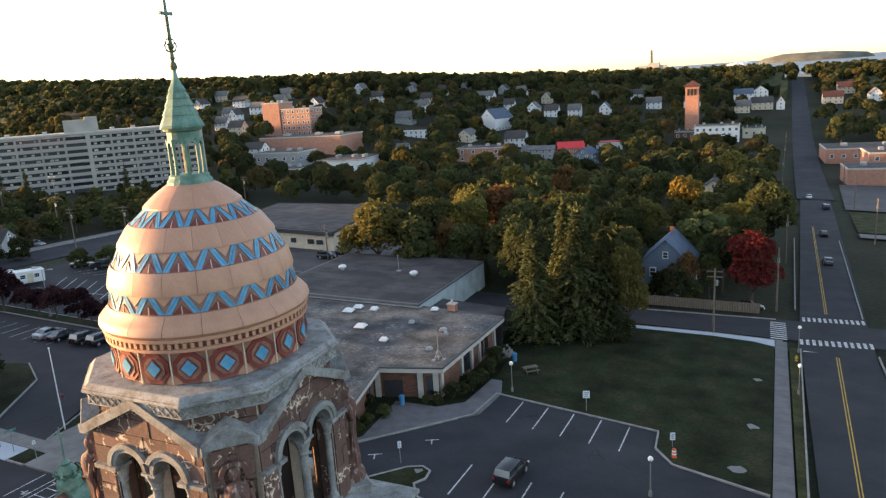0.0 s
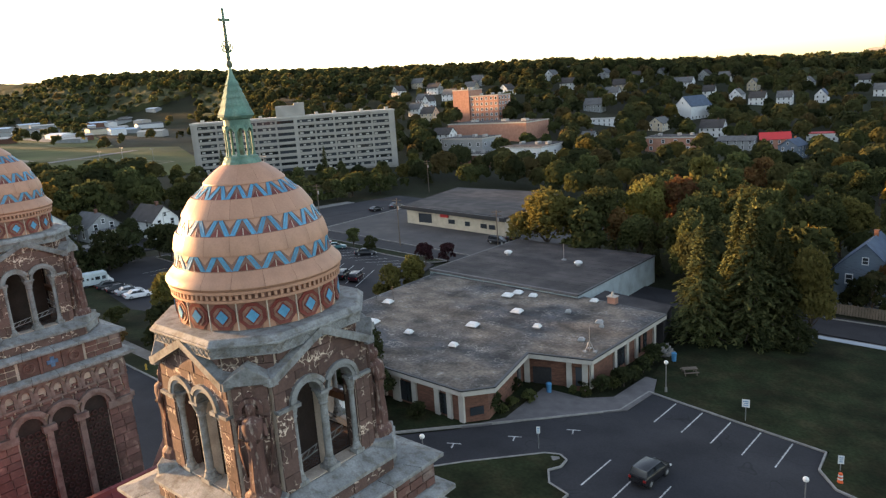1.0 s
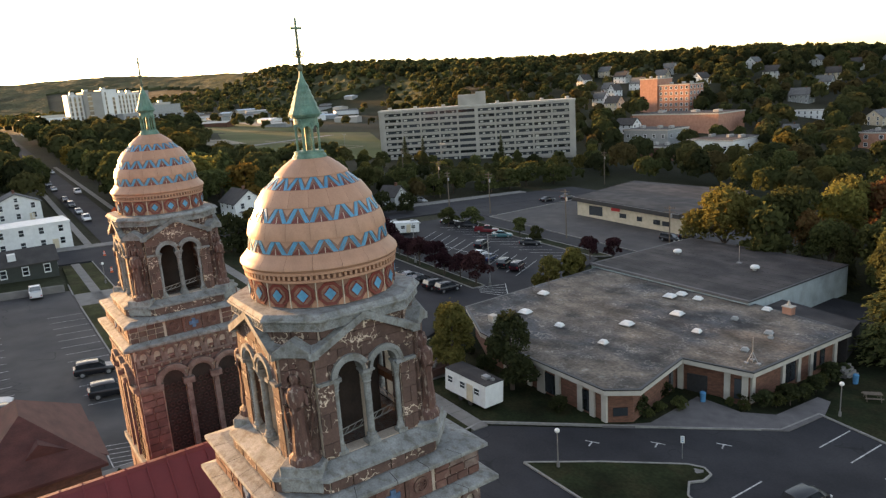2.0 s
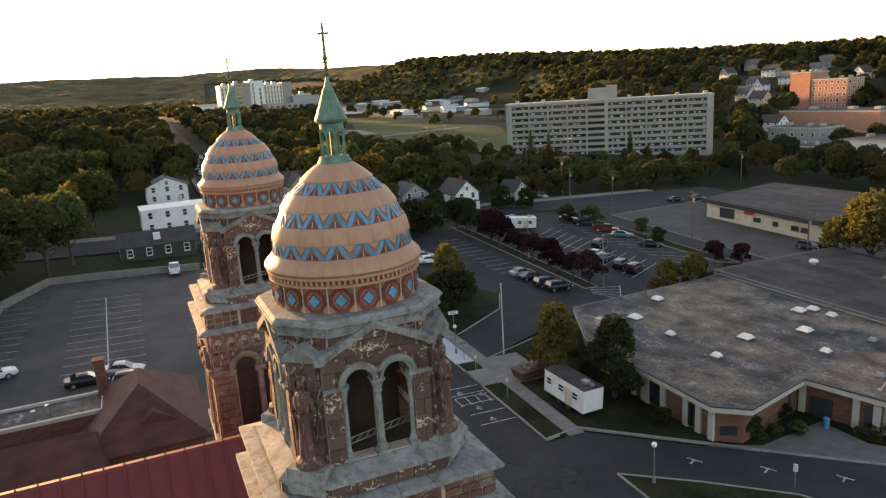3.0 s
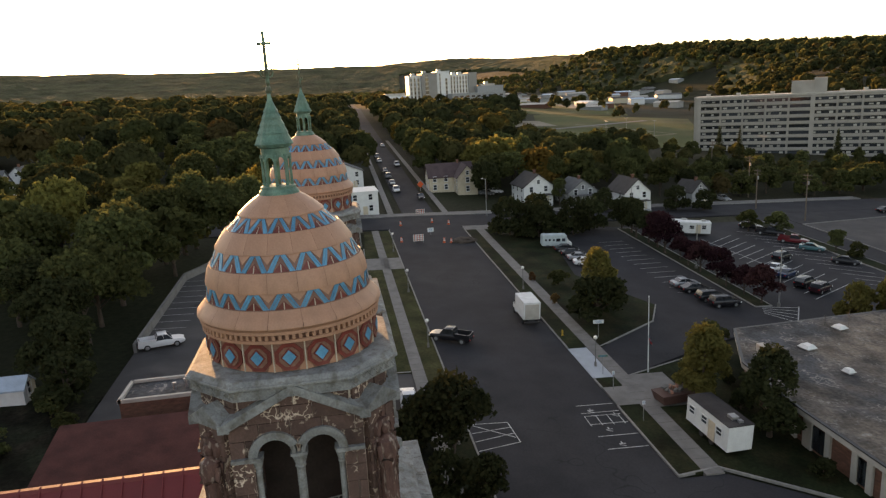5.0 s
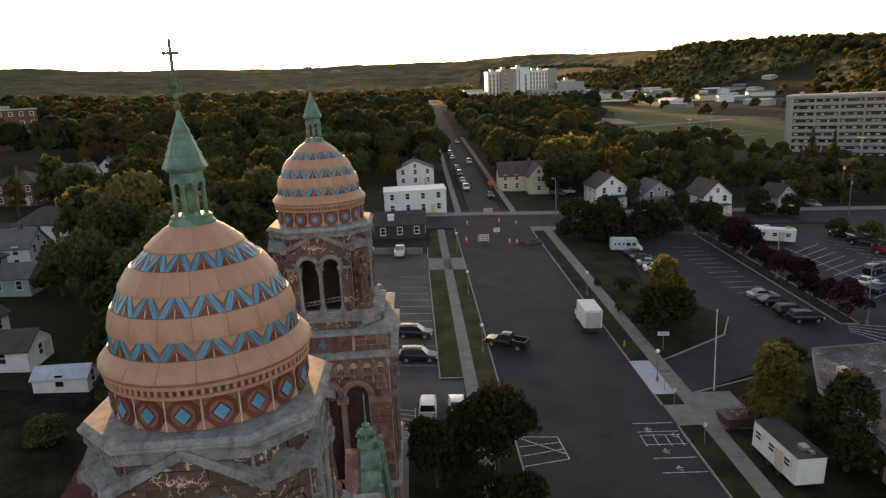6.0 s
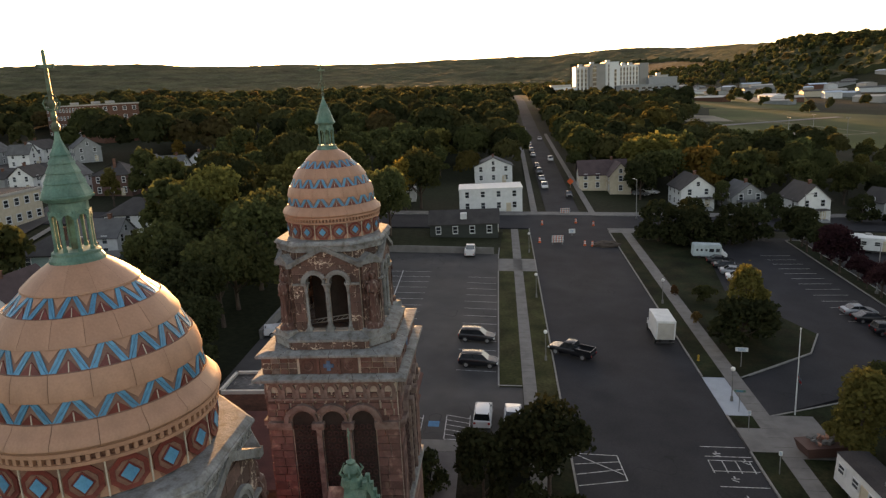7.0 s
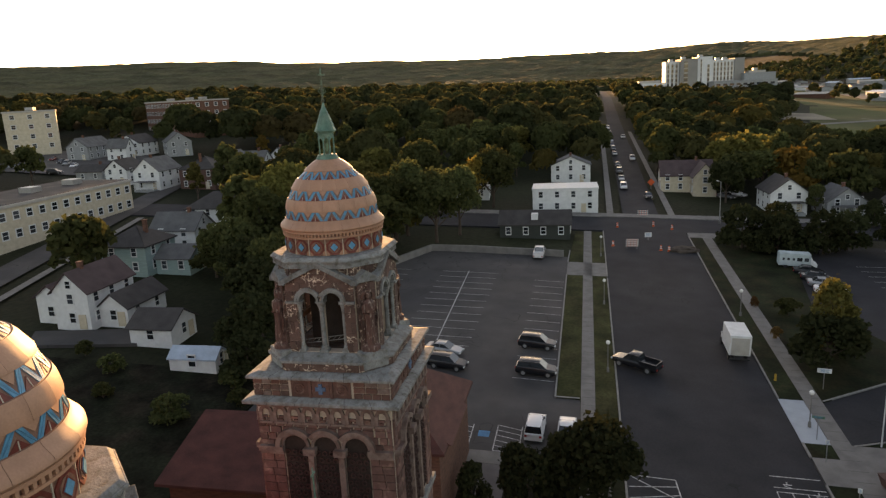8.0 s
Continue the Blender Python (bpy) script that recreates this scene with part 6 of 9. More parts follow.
for i, (x, y) in enumerate(((-57.2, 60.8), (-58.2, 58.4))):
    T = thing("roof_aerial", x, y, fall(x, y) + 4.2, "small aerial with cross rods on the roof", "antenna")
    bm = bmesh.new()
    tube(bm, [(0, 0, 0), (0, 0, 2.2 - 0.8 * i)], 0.03, n=5)
    part("mast", bm, M["dark_metal"], T)
    for k in range(3):
        bm = bmesh.new()
        tube(bm, [(-0.5, 0, 1.2 + 0.25 * k - 0.5 * i), (0.5, 0, 1.2 + 0.25 * k - 0.5 * i)], 0.02, n=4)
        part("rod", bm, M["dark_metal"], T)

# -- gymnasium behind --
GYM = [(-37.9, 108.9), (-65.6, 106.2), (-63.7, 76.6), (-36.4, 78.2)]
gym = thing("gymnasium", 0, 0, 0, "tall windowless block with pale walls and dark flat roof", "hall")
bm = bmesh.new()
prism(bm, GYM, up(-0.5), up(4.55))
part("wall", bm, M["pale_blue"], gym, "pale blue painted block wall")
bm = bmesh.new()
prism(bm, inset(GYM, -0.12), up(4.55), up(4.72))
part("roof_edge", bm, M["dark_metal"], gym)
bm = bmesh.new()
prism(bm, inset(GYM, 0.25), up(4.6), up(4.76))
part("roof", bm, M["dark_roof"], gym, "dark flat roof with seams")
bm = bmesh.new()
prism(bm, [(-63.7, 76.3), (-36.4, 77.9), (-36.5, 78.4), (-63.7, 76.8)], up(4.45), up(4.82))
part("coping", bm, M["old_concrete"], gym, "pale worn coping")
bm = bmesh.new()
for k in range(12):
    y0 = 80.4 + 2.3 * k
    prism(bm, [(-63.8, y0 - 1.5), (-37.2, y0), (-37.2, y0 + 0.1), (-63.8, y0 - 1.4)], up(4.76), up(4.785))
part("roof_seams", bm, M["asphalt_old"], gym, kind="stuff")
for x, y in ((-58.8, 92.8), (-44.8, 93.4)):
    T = thing("roof_vent", x, y, fall(x, y) + 4.75, "white mushroom vent on the dark flat roof", "roof vent", "roof vents on the gymnasium")
    bm = bmesh.new()
    lathe(bm, [(0.0, 0), (0.35, 0), (0.35, 0.5), (0.0, 0.5)], 12)
    part("stem", bm, M["metal"], T)
    bm = bmesh.new()
    lathe(bm, [(0.0, 0.45), (0.7, 0.45), (0.72, 0.7), (0.5, 0.9), (0, 0.95)], 14)
    part("cap", bm, M["white"], T)
T = thing("roof_mast", -48.9, 95.6, fall(-48.9, 95.6) + 4.75, "thin vertical vent pole on the dark flat roof", "antenna")
bm = bmesh.new()
tube(bm, [(0, 0, 0), (0, 0, 3.0)], 0.06, n=6)
box(bm, 0, 0, 0.1, 0.7, 0.7, 0.2)
part("mast", bm, M["metal"], T)
bm = bmesh.new()
prism(bm, [(-23.8, 79.0), (-36.2, 79.7), (-36.6, 87), (-25.5, 86)], up(-0.4), up(3.3))
link = tagged(obj("hall_store", bm, M["dark_roof"]), "low dark-roofed lean-to behind the hall", "shed")
T = thing("brick_extension", -23, 79, fall(-23, 79), "dark steps and stoop at the hall's side door", "steps")
for k in range(4):
    bm = bmesh.new()
    box(bm, 1.0 + 0.3 * k, -4.0, 0.62 - 0.16 * k, 0.3, 2.2, 1.2 - 0.3 * k)
    part("step", bm, M["concrete"], T)

# -- shop behind the car park --
STORE = [(-82.0, 125.0), (-113.5, 124.6), (-124.0, 160.0), (-92.0, 168.0)]
store = thing("shop", 0, 0, 0, "long low shop with cream front and dark flat roof", "shop")
bm = bmesh.new()
prism(bm, STORE, up(-0.5), up(4.2))
part("wall", bm, M["cream"], store, "cream painted block wall")
bm = bmesh.new()
prism(bm, inset(STORE, 0.35), up(4.2), up(4.8))
part("roof", bm, M["dark_roof"], store, "dark flat roof")
bm = bmesh.new()
prism(bm, [(-81.6, 124.0), (-114.6, 123.6), (-114.6, 124.6), (-81.6, 125.0)], up(3.7), up(4.7))
part("canopy", bm, M["dark_metal"], store, "dark canopy edge")
for k, w in ((0.12, 1.8), (0.2, 1.8), (0.36, 1.4), (0.52, 2.0), (0.8, 4.5), (0.93, 3.0)):
    x = -82 - 31.5 * k
    bm = bmesh.new()
    box(bm, x, 124.75, fall(x, 124.7) + 1.9, w, 0.2, 1.1 if k < 0.7 else 2.4)
    part("window", bm, M["glass"], store)
bm = bmesh.new()
box(bm, -100.5, 124.5, fall(-100.5, 124.5) + 3.2, 2.6, 0.25, 0.8)
M["red_sign"] = mat("red_sign", (0.5, 0.03, 0.03), 0.5, vary=0.08, bump=0)
part("sign", bm, M["red_sign"], store, "small red sign")

# -- apartment block --
apt = thing("apartment_block", -243.8, 193.6, 0.6, "long nine-storey grey concrete apartment block with ribbon windows", "apartment building", rz=52.3)
Lh, FH = 44.5, 2.62
bm = bmesh.new()
prism(bm, rect(-Lh, -6.5, Lh, 6.5), -3, 9 * FH + 0.8)
M["apt_wall"] = mat("grey_beige_concrete", (0.32, 0.3, 0.27), 0.85, vary=0.1, scale=0.2, fine=4, bump=0.1, second=(0.24, 0.225, 0.2), second_scale=0.12)
part("wall", bm, M["apt_wall"], apt)
bm = bmesh.new()
prism(bm, rect(-Lh - 0.2, -6.8, Lh + 0.2, 6.7), 9 * FH + 0.8, 9 * FH + 1.5)
part("roof_edge", bm, M["fascia"], apt)
bm = bmesh.new()
prism(bm, rect(-8.0, -3.5, 0.0, 4), 9 * FH + 1.0, 9 * FH + 6.3)
prism(bm, rect(0.0, -3.0, 4.6, 4), 9 * FH + 1.0, 9 * FH + 7.3)
part("lift_house", bm, M["apt_wall"], apt, "grey roof-top lift house")
bays = 10
cell = (2 * Lh - 4.0) / bays
bm = bmesh.new()
box(bm, 0, 0, 0, cell - 0.9, 0.25, 1.25)
ribbon = part("ribbon_window", bm, M["glass"], apt, "dark ribbon window")
bm = bmesh.new()
box(bm, 0, -0.08, -0.12, 1.0, 0.16, 0.95)
blind = part("window_blind", bm, M["blind"], apt, "pale window blind")
bm = bmesh.new()
box(bm, 0, 0, 0, cell - 0.5, 0.5, 1.05)
bal = part("balcony_band", bm, M["apt_wall"], apt, "grey concrete spandrel band")
rb = random.Random(3)
for f in range(9):
    for b in range(bays):
        xx, zz = -Lh + 2.0 + cell * (b + 0.5), 0.9 + FH * f
        m = Matrix.Translation((xx, -6.55, zz + 1.0))
        k = Matrix.Translation((xx, -6.75, zz - 0.25))
        q = [Matrix.Translation((xx + u * (cell - 0.9), -6.6, zz + 1.0)) @ Matrix.Diagonal((rb.uniform(0.7, 1.6), 1, rb.uniform(0.6, 1.05), 1)) for u in (rb.uniform(-0.4, -0.1), rb.uniform(0.05, 0.4))]
        if f == 0 and b == 0:
            ribbon.matrix_local, bal.matrix_local, blind.matrix_local = m, k, q[0]
        else:
            piece("ribbon_window", ribbon.data, apt, m)
            piece("balcony_band", bal.data, apt, k)
            if b not in (4,):
                for j in q:
                    piece("window_blind", blind.data, apt, j)
for b in range(bays + 1):
    bm = bmesh.new()
    xx = -Lh + 2.0 + cell * b
    box(bm, xx, -6.9, 4.5 * FH + 0.2, 0.5 if b not in (0, 5, 10) else 1.6, 0.7, 9 * FH + 1.2)
    part("pier", bm, M["apt_wall"], apt)
for x in (-40, -28, -15, 10, 18, 30, 42):
    bm = bmesh.new()
    box(bm, x, rb.uniform(-3, 3), 9 * FH + 1.9, 1.6, 1.4, 1.3)
    part("roof_unit", bm, M["fascia"], apt)

# -- hospital on the west road --
hosp = thing("hospital", -570, 82, land(-570, 82) + 5, "tall pale hospital with vertical white and grey panels", "hospital", rz=94)
M["hosp_grey"] = mat("grey_brown_panels", (0.24, 0.23, 0.21), 0.7, vary=0.08, scale=0.2, fine=3, bump=0.05)
for nm, r, z1, m in (("low_wing", (-46, -7, -15, 10), 7.6, "white"), ("wing_roof_house", (-34, -2, -18, 8), 9.6, "fascia"), ("tower", (-15, -6, -5, 9), 23.0, "white"), ("tower", (-5, -11, 7.5, 9), 24.4, "hosp_grey"),
                     ("tower", (7.5, -9, 18.5, 9), 25.4, "white"), ("tower", (18.5, -6, 35, 9), 22.6, "white"), ("tower", (35, -7.5, 42, 9), 23.4, "hosp_grey"),
                     ("east_wing", (16, -27, 60, -10), 7.0, "grey"), ("east_block", (40, -16, 62, 6), 12.0, "grey"), ("east_roof_house", (44, -12, 56, 2), 13.6, "fascia")):
    bm = bmesh.new()
    prism(bm, rect(*r), -10, z1)
    prism(bm, rect(r[0] - 0.2, r[1] - 0.2, r[2] + 0.2, r[3] + 0.2), z1, z1 + 0.5)
    body = part(nm, bm, M[m], hosp)
for x0, x1, yf, z0, z1, n in ((-14.5, -5.5, -6, 1, 22, 3), (-4.0, 2.0, -11, 1, 23, 1), (9.5, 11.5, -9, 1, 24, 1), (14.0, 17.5, -9, 4, 20, 1), (19.5, 34.5, -6, 1, 21.5, 6), (-45, -16, -7, 0.8, 6.6, 11)):
    for i in range(n):
        u = x0 + (x1 - x0) * (i + 0.5) / n
        w = (x1 - x0) / n * 0.45
        bm = bmesh.new()
        box(bm, u, yf - 0.05, (z0 + z1) / 2, w, 0.3, z1 - z0)
        strip_part = part("window_strip", bm, M["glass"], hosp)
        bm = bmesh.new()
        for f in range(int((z1 - z0) / 3.4)):
            box(bm, u, yf - 0.24, z0 + 3.4 * (f + 1), w, 0.1, 0.9)
        if bm.faces:
            part("spandrel", bm, M["fascia"], strip_part)
        else:
            bm.free()
for f in range(2):
    for i in range(9):
        bm = bmesh.new()
        box(bm, 19 + 4.7 * i, -27.05, 1.6 + 3.2 * f, 2.8, 0.3, 1.5)
        part("window_strip", bm, M["glass"], hosp)
for x, y, z in ((-1, 0, 24.9), (12, 2, 25.9), (24, 0, 23.1), (30, 3, 23.1), (-10, 2, 23.5), (50, -6, 14.1)):
    bm = bmesh.new()
    box(bm, x, y, z + 0.9, 3.2, 2.6, 1.8)
    part("roof_unit", bm, M["metal"], hosp)
# -- brick block and pale block in the south-west --
def office(x, y, rz, w, d, h, floors, m, label, bays, roof="dark_roof"):
    z = land(x, y)
    T = thing("office_building", x, y, z, label, "building", rz=rz)
    bm = bmesh.new()
    prism(bm, rect(-w / 2, -d / 2, w / 2, d / 2), -4, h)
    part("wall", bm, m, T)
    bm = bmesh.new()
    prism(bm, rect(-w / 2 - 0.3, -d / 2 - 0.3, w / 2 + 0.3, d / 2 + 0.3), h, h + 0.6)
    part("cornice", bm, M["fascia"], T)
    bm = bmesh.new()
    prism(bm, rect(-w / 2 + 0.3, -d / 2 + 0.3, w / 2 - 0.3, d / 2 - 0.3), h + 0.5, h + 0.7)
    part("roof", bm, M[roof], T)
    for f in range(floors):
        zz = (f + 0.55) * h / floors
        for i in range(bays):
            u = (i + 0.5) / bays * w - w / 2
            place_window(T, u, -d / 2 - 0.03, zz, 0, 1.5, 1.5)
        for i in range(max(2, int(bays * d / w)) if bays else 0):
            u = (i + 0.5) / max(2, int(bays * d / w)) * d - d / 2
            place_window(T, w / 2 + 0.03, u, zz, 1, 1.5, 1.5)
    for k in (-0.3, 0.1, 0.35):
        bm = bmesh.new()
        box(bm, k * w, 0, h + 1.2, w * 0.06, d * 0.16, 1.4)
        part("roof_unit", bm, M["metal"], T)
    return T
office(-318, -190, 55, 58, 18, 15, 4, M["brick"], "large red-brown brick block with pale cornice", 16)
office(-252, -222, 40, 58, 18, 15, 4, M["cream"], "large buff office block with flat roof", 12)
office(-119, -112, 180, 52, 20, 7.2, 2, M["cream"], "long two-storey cream office building", 15)
office(-283, 372, 3, 13, 16, 20, 5, M["pink_brick"], "tall orange brick block", 0)
office(-265, 373, 3, 22, 15, 17, 5, M["pink_brick"], "orange brick block beside a taller one", 6)
office(-232, 334, 3, 54, 26, 7.5, 1, M["pink_brick"], "low windowless orange brick building", 0)
office(-217, 288, 3, 26, 18, 6, 1, M["grey"], "low grey flat-roofed building", 5)
office(-171, 278, 3, 22, 26, 6.5, 1, M["white"], "low pale flat-roofed building", 3)
office(-186, 246, 3, 22, 12, 5, 1, M["brick"], "low dark red brick building", 0)
office(-127, 341, 3, 25, 16, 7, 2, M["pink_brick"], "low pink brick building with flat roof", 4)
office(-17, 463, 2, 26, 16, 9, 2, M["white"], "pale low building below the campanile", 7)
office(-36, 466, 2, 13, 12, 4.5, 1, M["brick"], "low brown wing below the campanile", 3)
office(4, 478, 2, 13, 12, 5.5, 1, M["cream"], "small cream building below the campanile", 3)
office(57, 318, 3, 34, 18, 6.5, 1, M["pink_brick"], "low orange brick shop beside the street", 0)
office(66, 352, 3, 30, 20, 9.5, 2, M["pink_brick"], "orange brick shop building with flat roof", 5)
office(60, 392, 3, 46, 26, 7.0, 1, M["pink_brick"], "long low brick shop with pale edged flat roof", 9)
patch("lot_south", [(-188, -152), (-232, -150), (-246, -200), (-196, -212)], 0.12, M["asphalt_old"], "worn asphalt car park before office blocks")
patch("lot_east", [(33.5, 236), (70, 232), (78, 303), (37.5, 305)], 0.12, M["asphalt_old"], "worn asphalt car park beside the street")
patch("lawn_east_lot", [(32.5, 194), (62, 191), (66, 229), (34, 232)], 0.14, M["lit_dry_grass"], "green lawn beside the street")
patch("path_east_lot", [(32.2, 186), (62, 183), (62, 189), (32.4, 192)], 0.16, M["old_concrete"], "concrete drive beside the lawn")
# -- campanile --
camp = thing("campanile", -35, 498, land(-35, 498), "tall slim orange brick campanile with tiled cap", "tower")
bm = bmesh.new()
prism(bm, rect(-4.2, -4.2, 4.2, 4.2), -2, 30)
part("shaft", bm, M["pink_brick"], camp)
bm = bmesh.new()
prism(bm, rect(-5, -5, 5, 5), 30, 31)
prism(bm, rect(-5, -5, 5, 5), 31, 34, rect(-0.4, -0.4, 0.4, 0.4))
part("cap", bm, M["shingle_red"], camp)
# near-black boxes on the solid shaft paint the shade of bell openings
for s in (0, 1, 2, 3):
    for u in (-2.2, 0, 2.2):
        bm = bmesh.new()
        box(bm, u, -4.25, 26.5, 1.4, 0.3, 4.2, m=Matrix.Rotation(s * math.pi / 2, 4, "Z"))
        part("bell_opening", bm, M["dark"], camp)
# -- houses --
R_GREY, R_DARK, R_RED, R_BLUE = mat("grey_shingles", (0.1, 0.1, 0.1), 0.9, vary=0.2, scale=0.6, fine=9, bump=0.4), mat("dark_shingles", (0.05, 0.045, 0.043), 0.9, vary=0.2, scale=0.6, fine=9, bump=0.4), M["shingle_red"], mat("blue_shingles", (0.06, 0.085, 0.125), 0.9, vary=0.2, scale=0.6, fine=9, bump=0.4)
R_PLUM = mat("plum_brown_shingles", (0.075, 0.05, 0.05), 0.9, vary=0.2, scale=0.6, fine=9, bump=0.4)
house(-76.6, -60.5, 0, 10, 5.4, 5.4, 2.6, M["white"], R_PLUM, "white two-storey house with plum-brown gable roof", porch=False)
house(-77.4, -65.4, 0, 8.0, 4.4, 3.8, 1.6, M["white"], R_PLUM, "white side wing with plum-brown roof", storeys=1, chimney=False)
house(-78.0, -55.6, 0, 9.0, 4.4, 2.8, 1.8, M["white"], R_DARK, "white low wing with dark gable roof", storeys=1, chimney=False)
house(-71.0, -46.4, 90, 6.0, 5.8, 2.5, 1.7, M["white"], R_DARK, "white garage with dark gable roof", storeys=1, chimney=False)
house(-62.9, -36.6, 90, 6.0, 2.8, 1.9, 1.0, M["white"], M["pale_metal"], "small white shed with pale blue metal roof", storeys=1, chimney=False, over=0.2)
house(-99.4, -69.0, 90, 8.6, 9.0, 5.0, 3.0, M["teal"], R_DARK, "pale teal house with dark hip roof", "hip")
house(-100.0, -61.2, 90, 6.4, 6.0, 2.8, 1.8, M["teal"], R_GREY, "pale teal house wing", storeys=1, chimney=False)
house(-132, -71.5, 90, 10.4, 9.0, 4.6, 3.2, M["white"], R_DARK, "white house with dark hip roof and dormer", "hip")
house(-113.4, -69, 90, 9.4, 7, 4.4, 2.8, M["white"], R_GREY, "white house with grey gable roof")
house(-177, -100, 0, 10, 11, 5.6, 3.4, M["dark_red_wall"], R_DARK, "dark red house with white window frames", "hip")
house(-173, -113, 0, 11, 8, 5.6, 3.4, M["white"], R_GREY, "white house with grey gable roof", porch=True)
house(-179, -128, 2, 9, 7, 4.6, 2.8, M["white"], R_DARK, "small white house with gable roof")
house(-238, -164, 0, 12, 10, 5, 3, M["white"], R_DARK, "small white house with gable roof")
house(-222, -160, 90, 8, 5, 5, 3, M["white"], R_GREY, "white gabled house among trees")
house(-194, -99.5, 0, 8, 7, 5.2, 3, M["white"], R_GREY, "white gabled house among trees")
house(-183, -141, 90, 9, 7, 3, 1.8, M["grey"], R_DARK, "low grey house among trees", storeys=1)
house(-192, -92, 90, 9, 7, 5.2, 3.2, M["white"], R_GREY, "white and pale blue gabled house")
house(-226, -176, 0, 14, 9, 5.0, 3.2, M["grey"], R_GREY, "grey-roofed house behind white ones")
house(-240, -148, 40, 12, 9, 5.4, 3.4, M["grey"], R_GREY, "grey-roofed house behind white ones")
house(-205, -88, 0, 9, 7, 5, 3, M["white"], R_GREY, "white gabled house among trees")
house(-159.6, 3.6, 2, 9, 15, 5.4, 0, M["white"], M["white"], "white flat-roofed two-storey building at the crossing", "flat", chimney=False)
house(-199, 4, 2, 8, 11, 5, 2.4, M["white"], R_GREY, "white house with a low gable roof")
low = house(-133.5, -1.6, 90, 14, 6.5, 3.0, 2.2, M["dark_green_wall"], R_DARK, "long dark green low house with white windows", storeys=1, chimney=False)
bm = bmesh.new()
box(bm, 0, -2.0, 4.3, 1.3, 1.6, 1.2)
part("dormer", bm, M["white"], low, "small white dormer")
house(-170, -22, 5, 7, 12, 3, 1.0, M["white"], M["fascia"], "long pale flat-roofed garage building", "flat", storeys=1, chimney=False)
house(-188, 34.5, 90, 13, 8, 4.6, 3.4, M["cream"], R_PLUM, "cream house with a long dark plum roof")
house(-182.5, 38.2, 0, 8, 5.6, 5.0, 3.2, M["cream"], R_PLUM, "cream gabled house front beside a brown one", chimney=False)
house(-165, 53, 4, 10, 8, 4.9, 3.0, M["white"], R_DARK, "white house with dark roof and red-shingled gable", porch=True)
house(-162, 64.2, 4, 9, 8, 3.6, 2.9, M["grey"], R_GREY, "grey house with gable roof and porch", porch=True)
house(-152, 74.6, 4, 9.5, 7, 4.8, 3.2, M["white"], R_DARK, "white gabled house with dark brown roof", porch=True)
house(-157, 94.5, 20, 6, 6, 3.2, 2.6, M["grey"], R_DARK, "small dark gabled house")
house(-5.5, 119, 88, 10, 8.5, 6.5, 4.2, M["blue_wall"], R_BLUE, "tall grey-blue house with steep blue roof")
house(-5, 236, 90, 9, 8, 6, 3, M["cream"], R_DARK, "cream house with porch among trees", porch=True)
house(-163, 462, 70, 20, 14, 9, 6.5, M["white"], R_BLUE, "white church hall with steep blue roof", storeys=1, chimney=False)
house(-162, 405, 90, 14, 9, 5, 3.5, M["cream"], R_GREY, "cream house with two gables")
house(-197, 402, 2, 21, 9, 5, 0, M["white"], M["fascia"], "long white flat-roofed building", "flat", chimney=False)
house(-87, 370, 20, 14, 10, 6, 3, M["pink_brick"], M["red_sign"], "pink house with bright red roof")
house(-73, 348, 80, 11, 9, 6, 3, M["blue_wall"], R_BLUE, "pale blue gabled building")
house(-103, 364, 2, 18, 10, 5, 2, M["grey"], R_GREY, "grey low gabled building")
house(-74, 412, 10, 15, 9, 4.5, 0, M["white"], M["red_sign"], "low white shop with a red front", "flat", storeys=1, chimney=False)
house(-247, 302, 4, 12, 8, 5, 3.4, M["white"], R_DARK, "white gabled house with dark roof")
house(-175, 340, 10, 7, 6, 4, 2.6, M["white"], R_GREY, "small white gabled house")
HILL = ((-360, 414, 10, "w"), (-349, 408, 9, "w"), (-333, 375, 10, "w"), (-310, 363, 11, "c"), (-304, 613, 12, "w"), (-270, 608, 11, "w"), (-218, 588, 16, "w"), (-222, 650, 13, "g"), (-226, 444, 13, "g"),
        (-142, 532, 11, "w"), (-159, 540, 12, "w"), (-182, 547, 9, "w"), (-126, 541, 10, "w"), (-106, 560, 11, "b"), (-74, 600, 12, "w"), (-128, 400, 13, "w"), (6, 672, 20, "b"), (8, 600, 15, "c"),
        (-6, 583, 11, "c"), (21, 599, 8, "w"), (58, 624, 14, "r"), (72, 682, 13, "r"), (88, 635, 14, "w"), (-7, 652, 15, "b"), (-353, 440, 12, "w"), (-318, 470, 12, "w"), (-362, 480, 11, "c"),
        (-290, 520, 12, "w"), (-130, 625, 12, "g"), (-45, 612, 13, "w"), (-200, 640, 12, "w"), (-265, 655, 12, "g"), (-240, 500, 11, "w"), (-255, 545, 12, "c"), (-330, 560, 12, "w"), (-395, 470, 12, "w"),
        (-385, 520, 12, "g"), (-420, 450, 11, "w"), (-440, 500, 12, "c"), (-345, 620, 12, "w"), (-165, 600, 11, "c"), (-95, 650, 12, "w"))
for i, (x, y, w, k) in enumerate(HILL):
    house(x, y, (2, 92, 5)[i % 3], w, w * (0.72 if w < 14 else 0.6), 5.8, 4.2, {"w": M["white"], "c": M["cream"], "g": M["grey"], "b": M["white"], "r": M["cream"]}[k], {"b": R_BLUE, "r": R_RED}[k] if k in "br" else (R_GREY, R_DARK)[i % 2],
          {"w": "white gabled house on the wooded hillside", "c": "cream gabled house on the wooded hillside", "g": "grey gabled house among trees", "b": "white house with blue roof on the hillside", "r": "cream house with red roof on the hillside"}[k], far=True)
